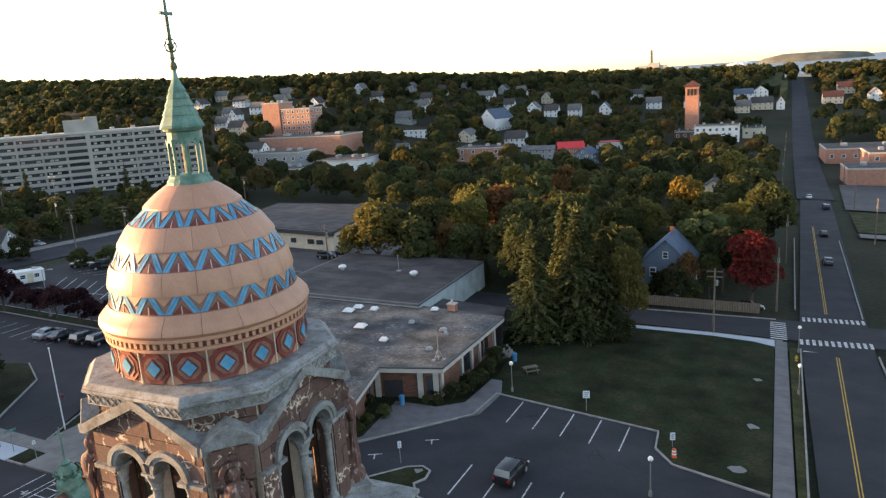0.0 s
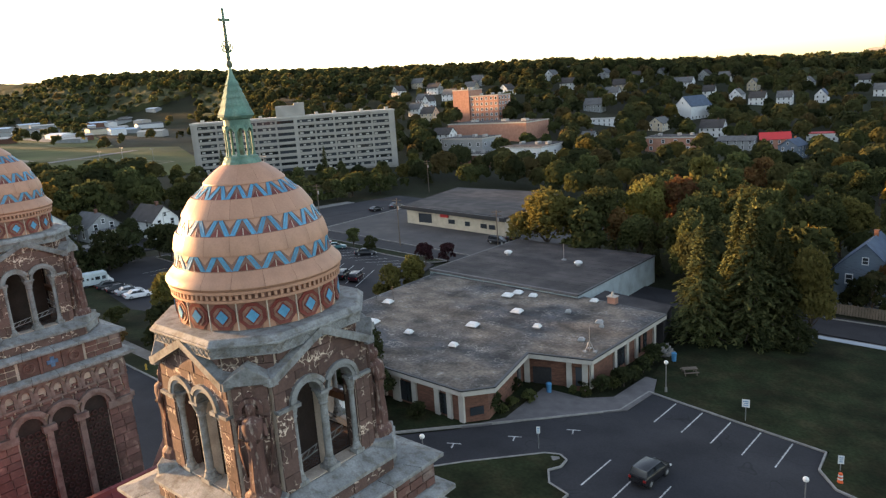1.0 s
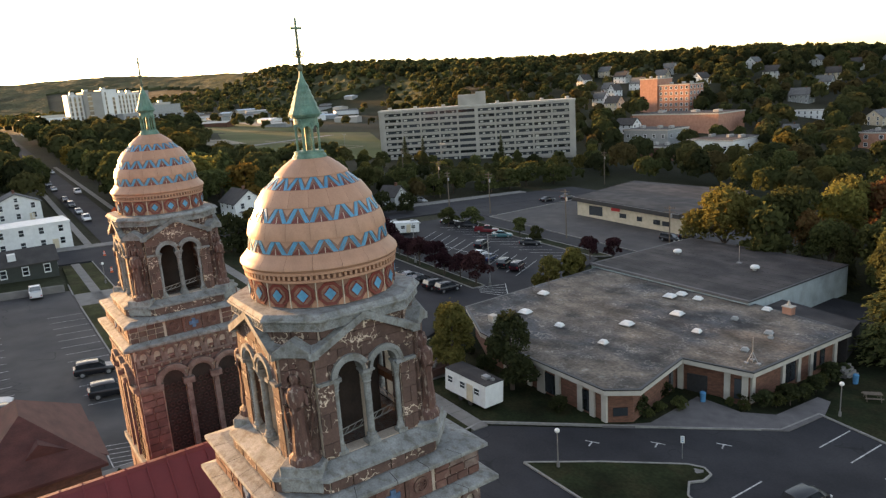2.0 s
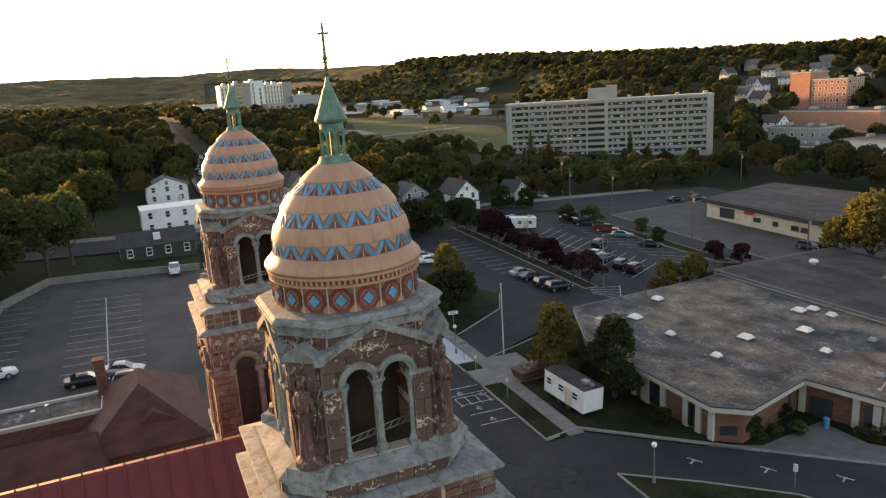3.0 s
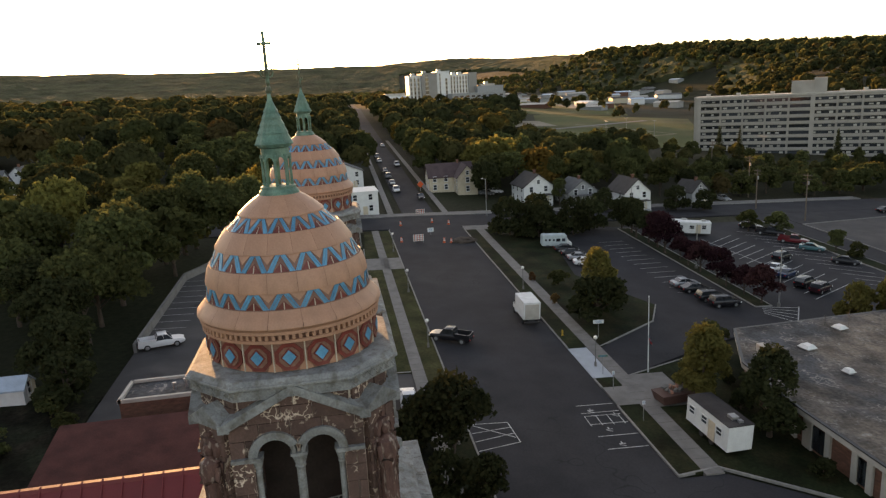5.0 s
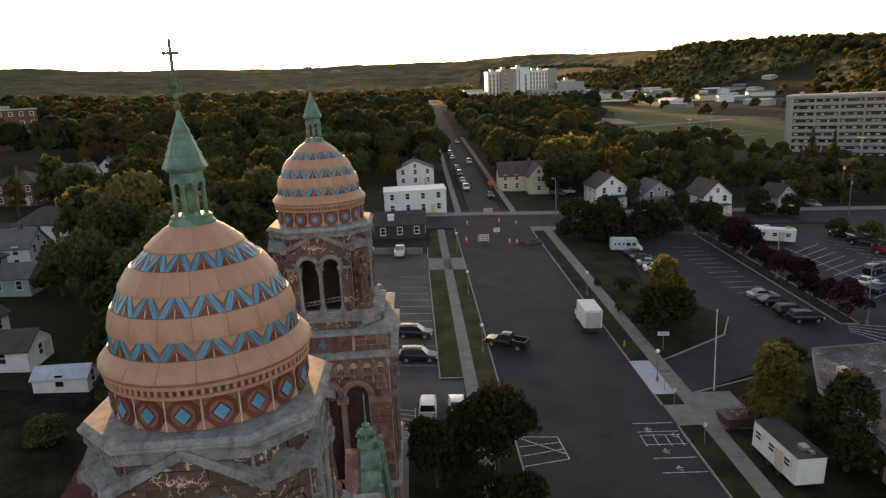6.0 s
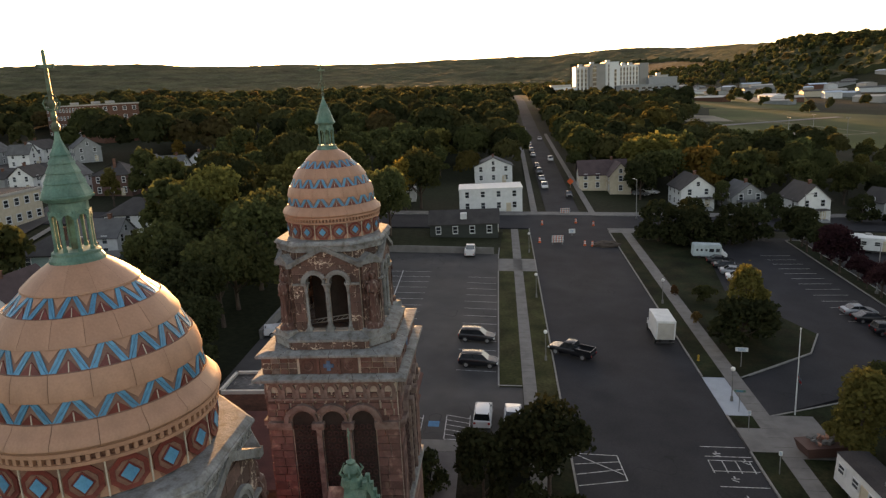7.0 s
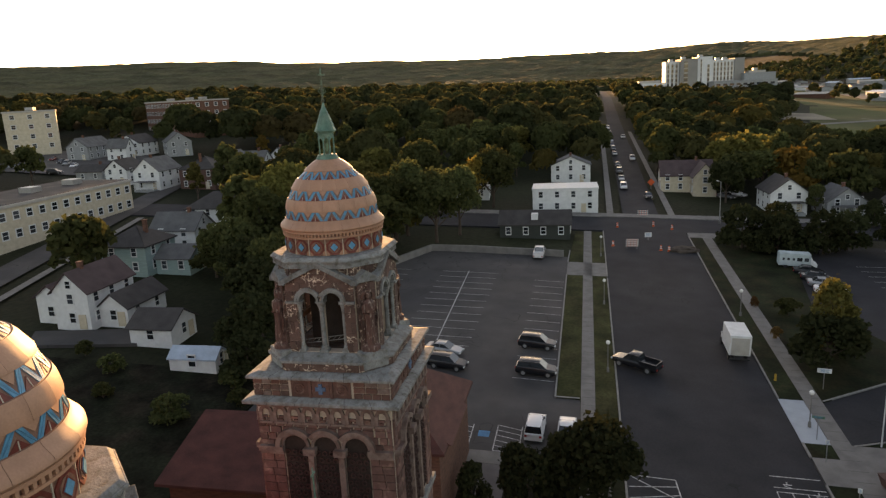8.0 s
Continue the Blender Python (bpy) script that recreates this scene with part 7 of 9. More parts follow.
# -- sheds and works on the flat beyond the field --
rw = random.Random(8)
for i in range(44):
    a, r = rw.uniform(61, 79), rw.uniform(570, 940)
    x, y = -r * math.sin(radians(a)), r * math.cos(radians(a))
    w = rw.uniform(10, 30)
    house(x, y, rw.choice((5, 40, 85)), w, rw.uniform(8, 14), rw.uniform(3, 5.5), 1.2, rw.choice((M["white"], M["fascia"], M["grey"], M["grey"], M["cream"], M["brick"])), rw.choice((M["fascia"], R_GREY, R_DARK, M["grey"], M["pale_metal"])), "long pale industrial shed with low roof", chimney=False, storeys=1, windows=False)
# -- lone chimney stack and works by the lake --
T = thing("power_plant", -200, 1485, 26, "pale power station with one tall grey stack", "power station")
bm = bmesh.new()
prism(bm, rect(-26, -12, -4, 12), -10, 25)
prism(bm, rect(-4, -12, 16, 12), -10, 29)
prism(bm, rect(16, -10, 30, 10), -10, 24)
part("hall", bm, M["fascia"], T)
bm = bmesh.new()
lathe(bm, [(3.0, 0), (2.4, 54), (2.0, 54), (0, 53)], 14)
part("stack", bm, M["concrete"], T)
T = thing("sports_dome", -28, 1250, 26, "broad low white dome roof beyond the trees", "sports dome")
bm = bmesh.new()
lathe(bm, [(38, -12), (37, 2), (30, 10), (18, 15.5), (6, 18), (0, 18.4)], 28)
part("roof", bm, M["white"], T, smooth=True)
bm = bmesh.new()
for i in range(14):
    a = math.tau * i / 14
    tube(bm, [(37.2 * math.cos(a), 37.2 * math.sin(a), 2), (30.2 * math.cos(a), 30.2 * math.sin(a), 10.2), (18.2 * math.cos(a), 18.2 * math.sin(a), 15.7), (0, 0, 18.6)], 0.35, n=4)
part("rib", bm, M["fascia"], T, kind="stuff")
bm = bmesh.new()
lathe(bm, [(225, -12), (215, 8), (190, 24), (120, 35), (40, 38), (0, 38)], 60)
for v in bm.verts:
    v.co.z += 5 * noise.noise(v.co * 0.013) + 2 * noise.noise(v.co * 0.06) if v.co.z > 0 else 0
    v.co.y *= 0.5
# dark olive woods with the distance haze mixed into the base colour
head = obj("headland", bm, mat("hazed_wooded_headland", (0.085, 0.09, 0.075), 0.95, vary=0.3, scale=0.02, fine=0.2, bump=0.5), smooth=True)
head.location = (190, 3300, 40)
tagged(head, "long low wooded headland across the lake", kind="structure")

# ---- parked vehicles ----
def paint(name, col, rough=0.25, metal=0.0):
    return mat(name, col, rough, metal, vary=0.04, scale=1, fine=30, bump=0, spec=0.4)


PAINT = {"black": paint("black_car_paint", (0.012, 0.012, 0.014)), "white": paint("white_car_paint", (0.6, 0.6, 0.6)), "silver": paint("silver_car_paint", (0.28, 0.29, 0.3), 0.3, 0.4),
         "red": paint("red_car_paint", (0.13, 0.012, 0.016)), "plum": paint("plum_car_paint", (0.035, 0.012, 0.016)), "grey": paint("grey_car_paint", (0.08, 0.085, 0.09), 0.3, 0.3), "blue": paint("blue_car_paint", (0.015, 0.03, 0.07)),
         "green": paint("dark_green_car_paint", (0.02, 0.06, 0.045)), "teal": paint("teal_car_paint", (0.04, 0.12, 0.13))}
M["tail"] = mat("red_tail_lamp", (0.3, 0.01, 0.01), 0.3, vary=0.05, bump=0)
M["head"] = mat("clear_headlamp", (0.6, 0.6, 0.58), 0.15, vary=0.05, bump=0)


def loft(bm, sections):
    """Skin through closed sections of equal length."""
    rings = [[bm.verts.new(p) for p in s] for s in sections]
    k = len(rings[0])
    for a, b in zip(rings, rings[1:]):
        for i in range(k):
            bm.faces.new((a[i], a[(i + 1) % k], b[(i + 1) % k], b[i]))
    bm.faces.new(rings[0][::-1])
    bm.faces.new(rings[-1])
    bmesh.ops.recalc_face_normals(bm, faces=bm.faces[:])


WHEEL_BM = None


def vehicle(kind, L, W, H, belt, stations, cabin, wheels, wheel_r, label, bed=None):
    """stations: (x, half width, bottom, top) of the lower body; cabin: roof and belt points along x."""
    T = thing(kind, 0, 0, 0, label, "car", "parked vehicles")
    bm = bmesh.new()
    secs = []
    for x, hw, z0, z1 in stations:
        secs.append([(x, -hw * 0.94, z0), (x, -hw, z0 + (z1 - z0) * 0.35), (x, -hw * 0.97, z0 + (z1 - z0) * 0.8), (x, -hw * 0.86, z1), (x, hw * 0.86, z1), (x, hw * 0.97, z0 + (z1 - z0) * 0.8), (x, hw, z0 + (z1 - z0) * 0.35), (x, hw * 0.94, z0)])
    loft(bm, secs)
    if bed:
        x0, x1, z = bed
        box(bm, (x0 + x1) / 2, W * 0.44, z, x1 - x0, 0.1, 0.5)
        box(bm, (x0 + x1) / 2, -W * 0.44, z, x1 - x0, 0.1, 0.5)
        box(bm, x0 + 0.04, 0, z, 0.08, W * 0.86, 0.5)
    body = part("body", bm, PAINT["black"], T, smooth=True)
    b0, r0, r1, b1, hw = cabin
    bm = bmesh.new()
    secs = []
    for x, w, z in ((b0, hw, belt), (r0, hw * 0.84, H), ((r0 + r1) / 2, hw * 0.86, H + 0.02), (r1, hw * 0.84, H), (b1, hw, belt)):
        secs.append([(x, -w, belt - 0.05), (x, -w * 0.98, z), (x, w * 0.98, z), (x, w, belt - 0.05)])
    loft(bm, secs)
    part("glasshouse", bm, M["glass"], T, "dark car windows")
    bm = bmesh.new()
    secs = []
    for x, w, z in ((r0 + 0.02, hw * 0.8, H + 0.0), ((r0 * 3 + r1) / 4, hw * 0.84, H + 0.035), ((r0 + r1) / 2, hw * 0.845, H + 0.045), ((r0 + 3 * r1) / 4, hw * 0.84, H + 0.035), (r1 - 0.02, hw * 0.8, H + 0.0)):
        secs.append([(x, -w, z - 0.04), (x, -w * 0.9, z), (x, w * 0.9, z), (x, w, z - 0.04)])
    loft(bm, secs)
    part("car_roof", bm, PAINT["black"], T, smooth=True)
    for s in (-1, 1):
        bm = bmesh.new()
        lo, hi = (s * hw * 0.99, belt - 0.02), (s * hw * 0.85, H - 0.01)
        mid, top = (b0 + b1) / 2, (r0 + r1) / 2
        tube(bm, [(b1, *lo), (r1, *hi), (top, *hi), (mid, *lo), (top + 0.05, *hi), (r0, *hi), (b0, *lo)], 0.035, n=4)
        part("window_frame", bm, PAINT["black"], T)
    for x in wheels:
        for s in (-1, 1):
            bm = bmesh.new()
            ring = lathe(bm, [(wheel_r * 0.62, -0.1), (wheel_r * 0.97, -0.11), (wheel_r, -0.07), (wheel_r, 0.07), (wheel_r * 0.97, 0.11), (wheel_r * 0.62, 0.1)], 16)
            bmesh.ops.transform(bm, matrix=Matrix.Translation((x, s * (W / 2 - 0.11), wheel_r)) @ Matrix.Rotation(math.pi / 2, 4, "X"), verts=bm.verts[:])
            wh = part("wheel", bm, M["rubber"], T, smooth=True)
            bm = bmesh.new()
            lathe(bm, [(0.0, 0.0), (wheel_r * 0.2, 0.05), (wheel_r * 0.63, 0.02), (wheel_r * 0.63, -0.03), (0, -0.03)], 12)
            bmesh.ops.transform(bm, matrix=Matrix.Translation((x, s * (W / 2 - 0.03), wheel_r)) @ Matrix.Rotation(-s * math.pi / 2, 4, "X"), verts=bm.verts[:])
            part("rim", bm, M["metal"], wh)
    for s in (-1, 1):
        bm = bmesh.new()
        box(bm, L / 2 - 0.06, s * W * 0.36, stations[-1][3] - 0.12, 0.16, 0.34, 0.14)
        part("headlight", bm, M["head"], T)
        bm = bmesh.new()
        box(bm, -L / 2 + 0.05, s * W * 0.38, stations[0][3] - 0.18, 0.12, 0.22, 0.2)
        part("tail_light", bm, M["tail"], T)
    return T


sedan = vehicle("sedan", 4.7, 1.8, 1.42, 0.92, [(-2.32, 0.72, 0.4, 0.88), (-2.1, 0.86, 0.26, 0.98), (-1.2, 0.9, 0.22, 0.98), (0, 0.9, 0.22, 0.95), (1.0, 0.9, 0.22, 0.92), (1.9, 0.86, 0.24, 0.8), (2.32, 0.68, 0.36, 0.64)],
                (-1.75, -1.0, 0.25, 1.05, 0.8), (-1.4, 1.4), 0.32, "parked four-door saloon car")
suv = vehicle("suv", 4.7, 1.86, 1.72, 1.08, [(-2.32, 0.82, 0.45, 1.1), (-2.15, 0.9, 0.34, 1.14), (-1.2, 0.93, 0.3, 1.12), (0, 0.93, 0.3, 1.1), (1.1, 0.92, 0.3, 1.06), (1.95, 0.88, 0.32, 0.96), (2.32, 0.72, 0.42, 0.8)],
              (-2.18, -1.95, 0.45, 1.2, 0.84), (-1.42, 1.42), 0.37, "parked estate sport-utility car")
pickup = vehicle("pickup_truck", 5.7, 1.95, 1.82, 1.15, [(-2.82, 0.9, 0.5, 0.92), (-2.6, 0.94, 0.42, 0.95), (-1.0, 0.95, 0.38, 0.95), (-0.55, 0.95, 0.38, 1.14), (0.6, 0.95, 0.38, 1.14), (1.2, 0.94, 0.38, 1.1), (2.4, 0.9, 0.42, 1.02), (2.82, 0.78, 0.5, 0.88)],
                 (-0.65, -0.45, 0.75, 1.35, 0.88), (-1.75, 1.8), 0.4, "parked pickup truck with open bed", bed=(-2.75, -0.65, 1.1))


def park(src, x, y, rz, colour, label, z=0.0):
    ob = copy_thing(src, on_slope(x, y, fall(x, y) + z, rz))
    for c in ob.children:
        if c.name.split(".")[0] in ("body", "car_roof", "window_frame"):
            c.material_slots[0].link = "OBJECT"
            c.material_slots[0].material = PAINT[colour]
    return tagged(ob, label)


CARS = [(suv, -10.9, 45.0, 85, "black"), (suv, -68.0, 3.0, 86, "black"), (suv, -75.6, 2.6, 84, "black"), (suv, -68.0, -7.4, 80, "black"), (sedan, -72.0, -8.6, 80, "silver"),
        (pickup, -71.6, 14.4, -120, "black"), (pickup, -76.2, -22.9, 108, "white"), (sedan, -70.5, -12.5, 95, "black"), (pickup, -116.8, 0.2, 178, "white"),
        (suv, -55.0, 3.8, 178, "white"), (sedan, -55.2, 6.8, 178, "white"),
        (sedan, -88.0, 56.0, 92, "silver"), (sedan, -85.2, 56.2, 92, "black"), (suv, -80.6, 56.4, 92, "black"), (suv, -77.9, 57.0, 92, "black"),
        (sedan, -93.4, 76.0, 119, "white"), (sedan, -90.0, 75.8, 119, "blue"), (suv, -99.6, 81.4, 119, "black"), (suv, -84.6, 75.2, 119, "black"), (suv, -81.4, 75.6, 119, "plum"),
        (sedan, -95.0, 91.0, 50, "black"), (sedan, -104.8, 91.4, 50, "teal"), (pickup, -110.4, 91.4, 48, "red"), (pickup, -117.8, 91.2, 48, "black"), (sedan, -124.2, 90.8, 50, "black"),
        (sedan, -112.6, 44.4, 80, "black"), (sedan, -109.4, 44.6, 80, "black"), (sedan, -106.2, 44.8, 80, "silver"), (sedan, -103.0, 44.8, 80, "white"),
        (sedan, -134.0, 133.0, 92, "black"), (sedan, -133.8, 141.0, 92, "grey"), (suv, -79.0, 117.5, 10, "black"),
        (sedan, 8.0, 110.5, 6, "black"), (sedan, 22.5, 152.0, 92, "grey"), (sedan, 24.0, 186.0, 92, "black"), (suv, 28.0, 236.0, 92, "blue"), (sedan, 24.6, 262.0, 92, "white"),
        (sedan, -204.0, -166.0, 20, "white"), (suv, -208.0, -172.0, 20, "silver"), (sedan, -212.5, -178.0, 20, "black"), (sedan, -200.0, -186.0, 110, "silver"), (suv, -196.0, -176.0, 110, "white"), (sedan, -218.0, -186.0, 20, "red"), (suv, -190.0, -162.0, 110, "black"),
        (sedan, -176.0, 43.0, 60, "grey"), (sedan, -178.5, 46.0, 60, "white"), (sedan, -160.0, 100.0, 10, "white"), (sedan, -156.0, 103.0, 10, "silver")]
CNAME = {"black": "black", "white": "white", "silver": "silver", "red": "dark red", "plum": "dark plum-red", "grey": "grey", "blue": "dark blue", "green": "dark green", "teal": "dark teal"}
for src, x, y, rz, col in CARS:
    kindname = {"sedan": "four-door saloon car", "suv": "sport-utility car", "pickup_truck": "pickup truck with open bed"}[src.name.split(".")[0]]
    park(src, x, y, rz, col, CNAME[col] + " " + kindname + " parked on asphalt")
for i in range(14):                                # cars along the kerb of the west road
    x = -172 - 13.0 * i
    ob = park((sedan, suv)[i % 2], x, 17.0 if i % 3 else 24.2, 180, ("black", "white", "silver", "grey")[i % 4], "car parked along the kerb of the street")
    ob.matrix_basis = Matrix.Translation((x, 18.4 if i % 5 else 23.8, land(x, 18) + 0.1)) @ pose(0, 0, 0, 0, 0, 0)
for src in (sedan, suv, pickup):                   # the patterns themselves stand in the far row of the car park
    src.matrix_world = on_slope({sedan: -99.2, suv: -75.0, pickup: -76.4}[src], {sedan: 143.5, suv: 118.0, pickup: 123.0}[src], fall({sedan: -99.2, suv: -75.0, pickup: -76.4}[src], 91.0), 96)


def box_truck(x, y, rz):
    T = thing("box_truck", 0, 0, 0, "white delivery truck with tall box body", "truck")
    T.matrix_world = on_slope(x, y, fall(x, y), rz)
    bm = bmesh.new()
    prism(bm, rect(-3.4, -1.2, 1.2, 1.2), 0.95, 3.45)
    bmesh.ops.bevel(bm, geom=bm.edges[:], offset=0.05, segments=1, affect="EDGES")
    part("cargo_box", bm, M["white"], T, "white cargo box")
    bm = bmesh.new()
    loft(bm, [[(xx, -w, 0.55), (xx, -w, z), (xx, w, z), (xx, w, 0.55)] for xx, w, z in ((1.3, 1.0, 2.3), (1.9, 1.0, 2.35), (2.35, 0.98, 1.55), (3.2, 0.92, 1.4), (3.4, 0.85, 1.15))])
    part("cab", bm, M["white"], T)
    bm = bmesh.new()
    loft(bm, [[(xx, -w, 1.5), (xx, -w, z), (xx, w, z), (xx, w, 1.5)] for xx, w, z in ((1.4, 1.01, 2.2), (1.92, 1.01, 2.25), (2.36, 0.99, 1.56))])
    part("cab_windows", bm, M["glass"], T)
    bm = bmesh.new()
    prism(bm, rect(-3.4, -0.5, 3.2, 0.5), 0.5, 0.95)
    part("chassis", bm, M["dark_metal"], T)
    bm = bmesh.new()
    box(bm, -3.43, 0, 2.1, 0.05, 2.0, 2.1)
    part("rear_door", bm, M["fascia"], T)
    bm = bmesh.new()
    box(bm, -3.55, 0, 0.6, 0.2, 2.2, 0.14)
    part("bumper", bm, M["dark_metal"], T)
    for xx in (-2.2, 2.4):
        for s in (-1, 1):
            bm = bmesh.new()
            lathe(bm, [(0.0, -0.14), (0.42, -0.14), (0.45, 0), (0.42, 0.14), (0, 0.14)], 16)
            bmesh.ops.transform(bm, matrix=Matrix.Translation((xx, s * 0.95, 0.45)) @ Matrix.Rotation(math.pi / 2, 4, "X"), verts=bm.verts[:])
            part("wheel", bm, M["rubber"], T)
    return T


box_truck(-78.2, 26.3, 180)
van = thing("motorhome", 0, 0, 0, "white motorhome with dark side windows on the car park", "motorhome")
van.matrix_world = on_slope(-116.4, 43.5, fall(-116.4, 43.5), 84) @ Matrix.Diagonal((0.82, 0.86, 0.86, 1))
bm = bmesh.new()
prism(bm, rect(-3.6, -1.2, 2.4, 1.2), 0.5, 3.0)
bmesh.ops.bevel(bm, geom=bm.edges[:], offset=0.15, segments=2, affect="EDGES")
part("body", bm, M["pale_blue"], van)
bm = bmesh.new()
loft(bm, [[(xx, -1.0, 0.5), (xx, -1.0, z), (xx, 1.0, z), (xx, 1.0, 0.5)] for xx, z in ((2.3, 2.2), (2.7, 2.1), (3.1, 1.3), (3.7, 1.1))])
part("cab", bm, M["white"], van)
for xx, ww in ((-2.7, 0.4), (-1.8, 0.45), (-0.8, 0.45), (0.3, 1.0), (1.6, 0.8)):
    for s in (-1, 1):
        bm = bmesh.new()
        box(bm, xx, s * 1.21, 1.9, ww, 0.04, 0.45 if ww < 0.6 else 0.7)
        part("side_window", bm, M["glass"], van)
for xx in (-2.2, 2.6):
    for s in (-1, 1):
        bm = bmesh.new()
        lathe(bm, [(0.0, -0.13), (0.38, -0.13), (0.4, 0), (0.38, 0.13), (0, 0.13)], 14)
        bmesh.ops.transform(bm, matrix=Matrix.Translation((xx, s * 1.0, 0.4)) @ Matrix.Rotation(math.pi / 2, 4, "X"), verts=bm.verts[:])
        part("wheel", bm, M["rubber"], van)


def trailer(x, y, rz, L, W, H, label, dark_roof=True, z=0.0):
    T = thing("site_trailer", 0, 0, 0, label, "trailer", rz=0)
    T.matrix_world = on_slope(x, y, fall(x, y) + z, rz)
    bm = bmesh.new()
    prism(bm, rect(-L / 2, -W / 2, L / 2, W / 2), 0.6, H)
    part("body", bm, M["white"], T, "white sheet-metal body")
    bm = bmesh.new()
    prism(bm, rect(-L / 2 - 0.08, -W / 2 - 0.08, L / 2 + 0.08, W / 2 + 0.08), H, H + 0.12, rect(-L / 2, -W / 4, L / 2, W / 4))
    part("roof", bm, M["dark_roof"] if dark_roof else M["white"], T, "dark felt roof" if dark_roof else "")
    bm = bmesh.new()
    prism(bm, rect(-L / 2 + 0.4, -W / 2 + 0.3, L / 2 - 0.4, W / 2 - 0.3), 0.3, 0.6)
    part("frame", bm, M["dark_metal"], T)
    for u in (-0.36, -0.05, 0.3):
        place_window(T, u * L, -W / 2 - 0.02, H * 0.66, 0, 0.9, 0.7)
    piece("door", DOOR, T, Matrix.Translation((0.14 * L, -W / 2 - 0.03, 0.62)) @ Matrix.Diagonal((0.85, 1, 0.9, 1)))
    bm = bmesh.new()
    box(bm, L * 0.3, 0, H + 0.25, 0.8, 0.7, 0.35)
    box(bm, L * 0.42, 0.2, H + 0.2, 0.4, 0.4, 0.25)
    part("air_unit", bm, M["metal"], T)
    for u in (-0.12, 0.12):
        for s in (-1, 1):
            bm = bmesh.new()
            lathe(bm, [(0.0, -0.1), (0.33, -0.1), (0.35, 0), (0.33, 0.1), (0, 0.1)], 12)
            bmesh.ops.transform(bm, matrix=Matrix.Translation((u * L, s * (W / 2 - 0.15), 0.35)) @ Matrix.Rotation(math.pi / 2, 4, "X"), verts=bm.verts[:])
            part("wheel", bm, M["rubber"], T)
    return T


trailer(-42.5, 35.2, 4, 6.6, 2.6, 3.1, "white site trailer with dark roof parked on the grass", z=0.1)
trailer(-121.0, 75.2, 70, 7.0, 2.6, 2.9, "white box trailer on the car park", False)
trailer(-123.8, 73.2, 70, 4.0, 2.4, 2.7, "short white box trailer on the car park", False)
# rubbish skip with planks
T = thing("skip", 0, 0, 0, "dark red open skip heaped with rubble beside the pavement", "skip")
T.matrix_world = on_slope(-50.6, 35.0, fall(-50.6, 35.0) + 0.1, 100)
bm = bmesh.new()
prism(bm, rect(-1.9, -0.9, 1.9, 0.9), 0.15, 1.2, rect(-2.3, -1.1, 2.3, 1.1))
bm.faces.ensure_lookup_table()
part("tub", bm, M["dark_red_wall"], T)
rs = random.Random(4)
for k in range(14):
    bm = bmesh.new()
    box(bm, rs.uniform(-1.7, 1.7), rs.uniform(-0.7, 0.7), 1.25 + rs.uniform(0, 0.3), rs.uniform(0.3, 0.9), rs.uniform(0.2, 0.5), rs.uniform(0.15, 0.35), rs.uniform(0, 90))
    part("rubble", bm, M["concrete"] if k % 3 else M["pink_brick"], T)

# ---- street furniture ----
def globe_lamp(x, y):
    T = thing("street_lamp", x, y, fall(x, y) + 0.1, "slim post lamp with a white globe", "street lamp", "globe lamps along the kerb")
    bm = bmesh.new()
    lathe(bm, [(0.0, 0), (0.16, 0), (0.14, 0.5), (0.06, 0.6), (0.05, 3.3), (0.09, 3.4), (0.0, 3.4)], 10)
    part("post", bm, M["concrete"], T)
    bm = bmesh.new()
    bmesh.ops.create_uvsphere(bm, u_segments=14, v_segments=8, radius=0.24, matrix=Matrix.Translation((0, 0, 3.6)))
    part("globe", bm, M["lamp_glass"], T, "white globe", smooth=True)


for x, y in ((14.0, 75.5), (14.6, 91.0), (1.3, 46.7), (-69.7, 11.1), (-92.6, 11.2), (-45.8, 10.6), (-90.8, 29.6), (-60.5, 30.0), (-27.1, 33.0), (-118, 11.2), (-17.0, 63.4)):
    globe_lamp(x, y)


def tall_light(x, y, h, arms, label="tall grey pole with flood lights"):
    T = thing("light_pole", x, y, land(x, y), label, "light pole", "tall light poles")
    bm = bmesh.new()
    tube(bm, [(0, 0, 0), (0, 0, h)], 0.11, 0.06, 8)
    part("pole", bm, M["metal"], T)
    bm = bmesh.new()
    lathe(bm, [(0, 0), (0.25, 0), (0.25, 0.5), (0, 0.5)], 10)
    part("footing", bm, M["concrete"], T)
    for a in arms:
        bm = bmesh.new()
        c, s = math.cos(radians(a)), math.sin(radians(a))
        tube(bm, [(0, 0, h - 0.1), (1.2 * c, 1.2 * s, h)], 0.04, n=5)
        box(bm, 1.35 * c, 1.35 * s, h, 0.7, 0.3, 0.14, a)
        part("lamp_head", bm, M["metal"], T)


for x, y, h, arms in ((-76.3, 64.9, 9, (60,)), (-97, 63.0, 8, (30,)), (-147.5, 36.5, 9, (200,)), (-131, 66, 9, (90,)), (-288, 124, 11, (0, 180)), (-290, 134.5, 12, (0, 180)), (-284.5, 145.5, 11, (0, 180)), (-210, 150, 11, (0, 180))):
    tall_light(x, y, h, arms)
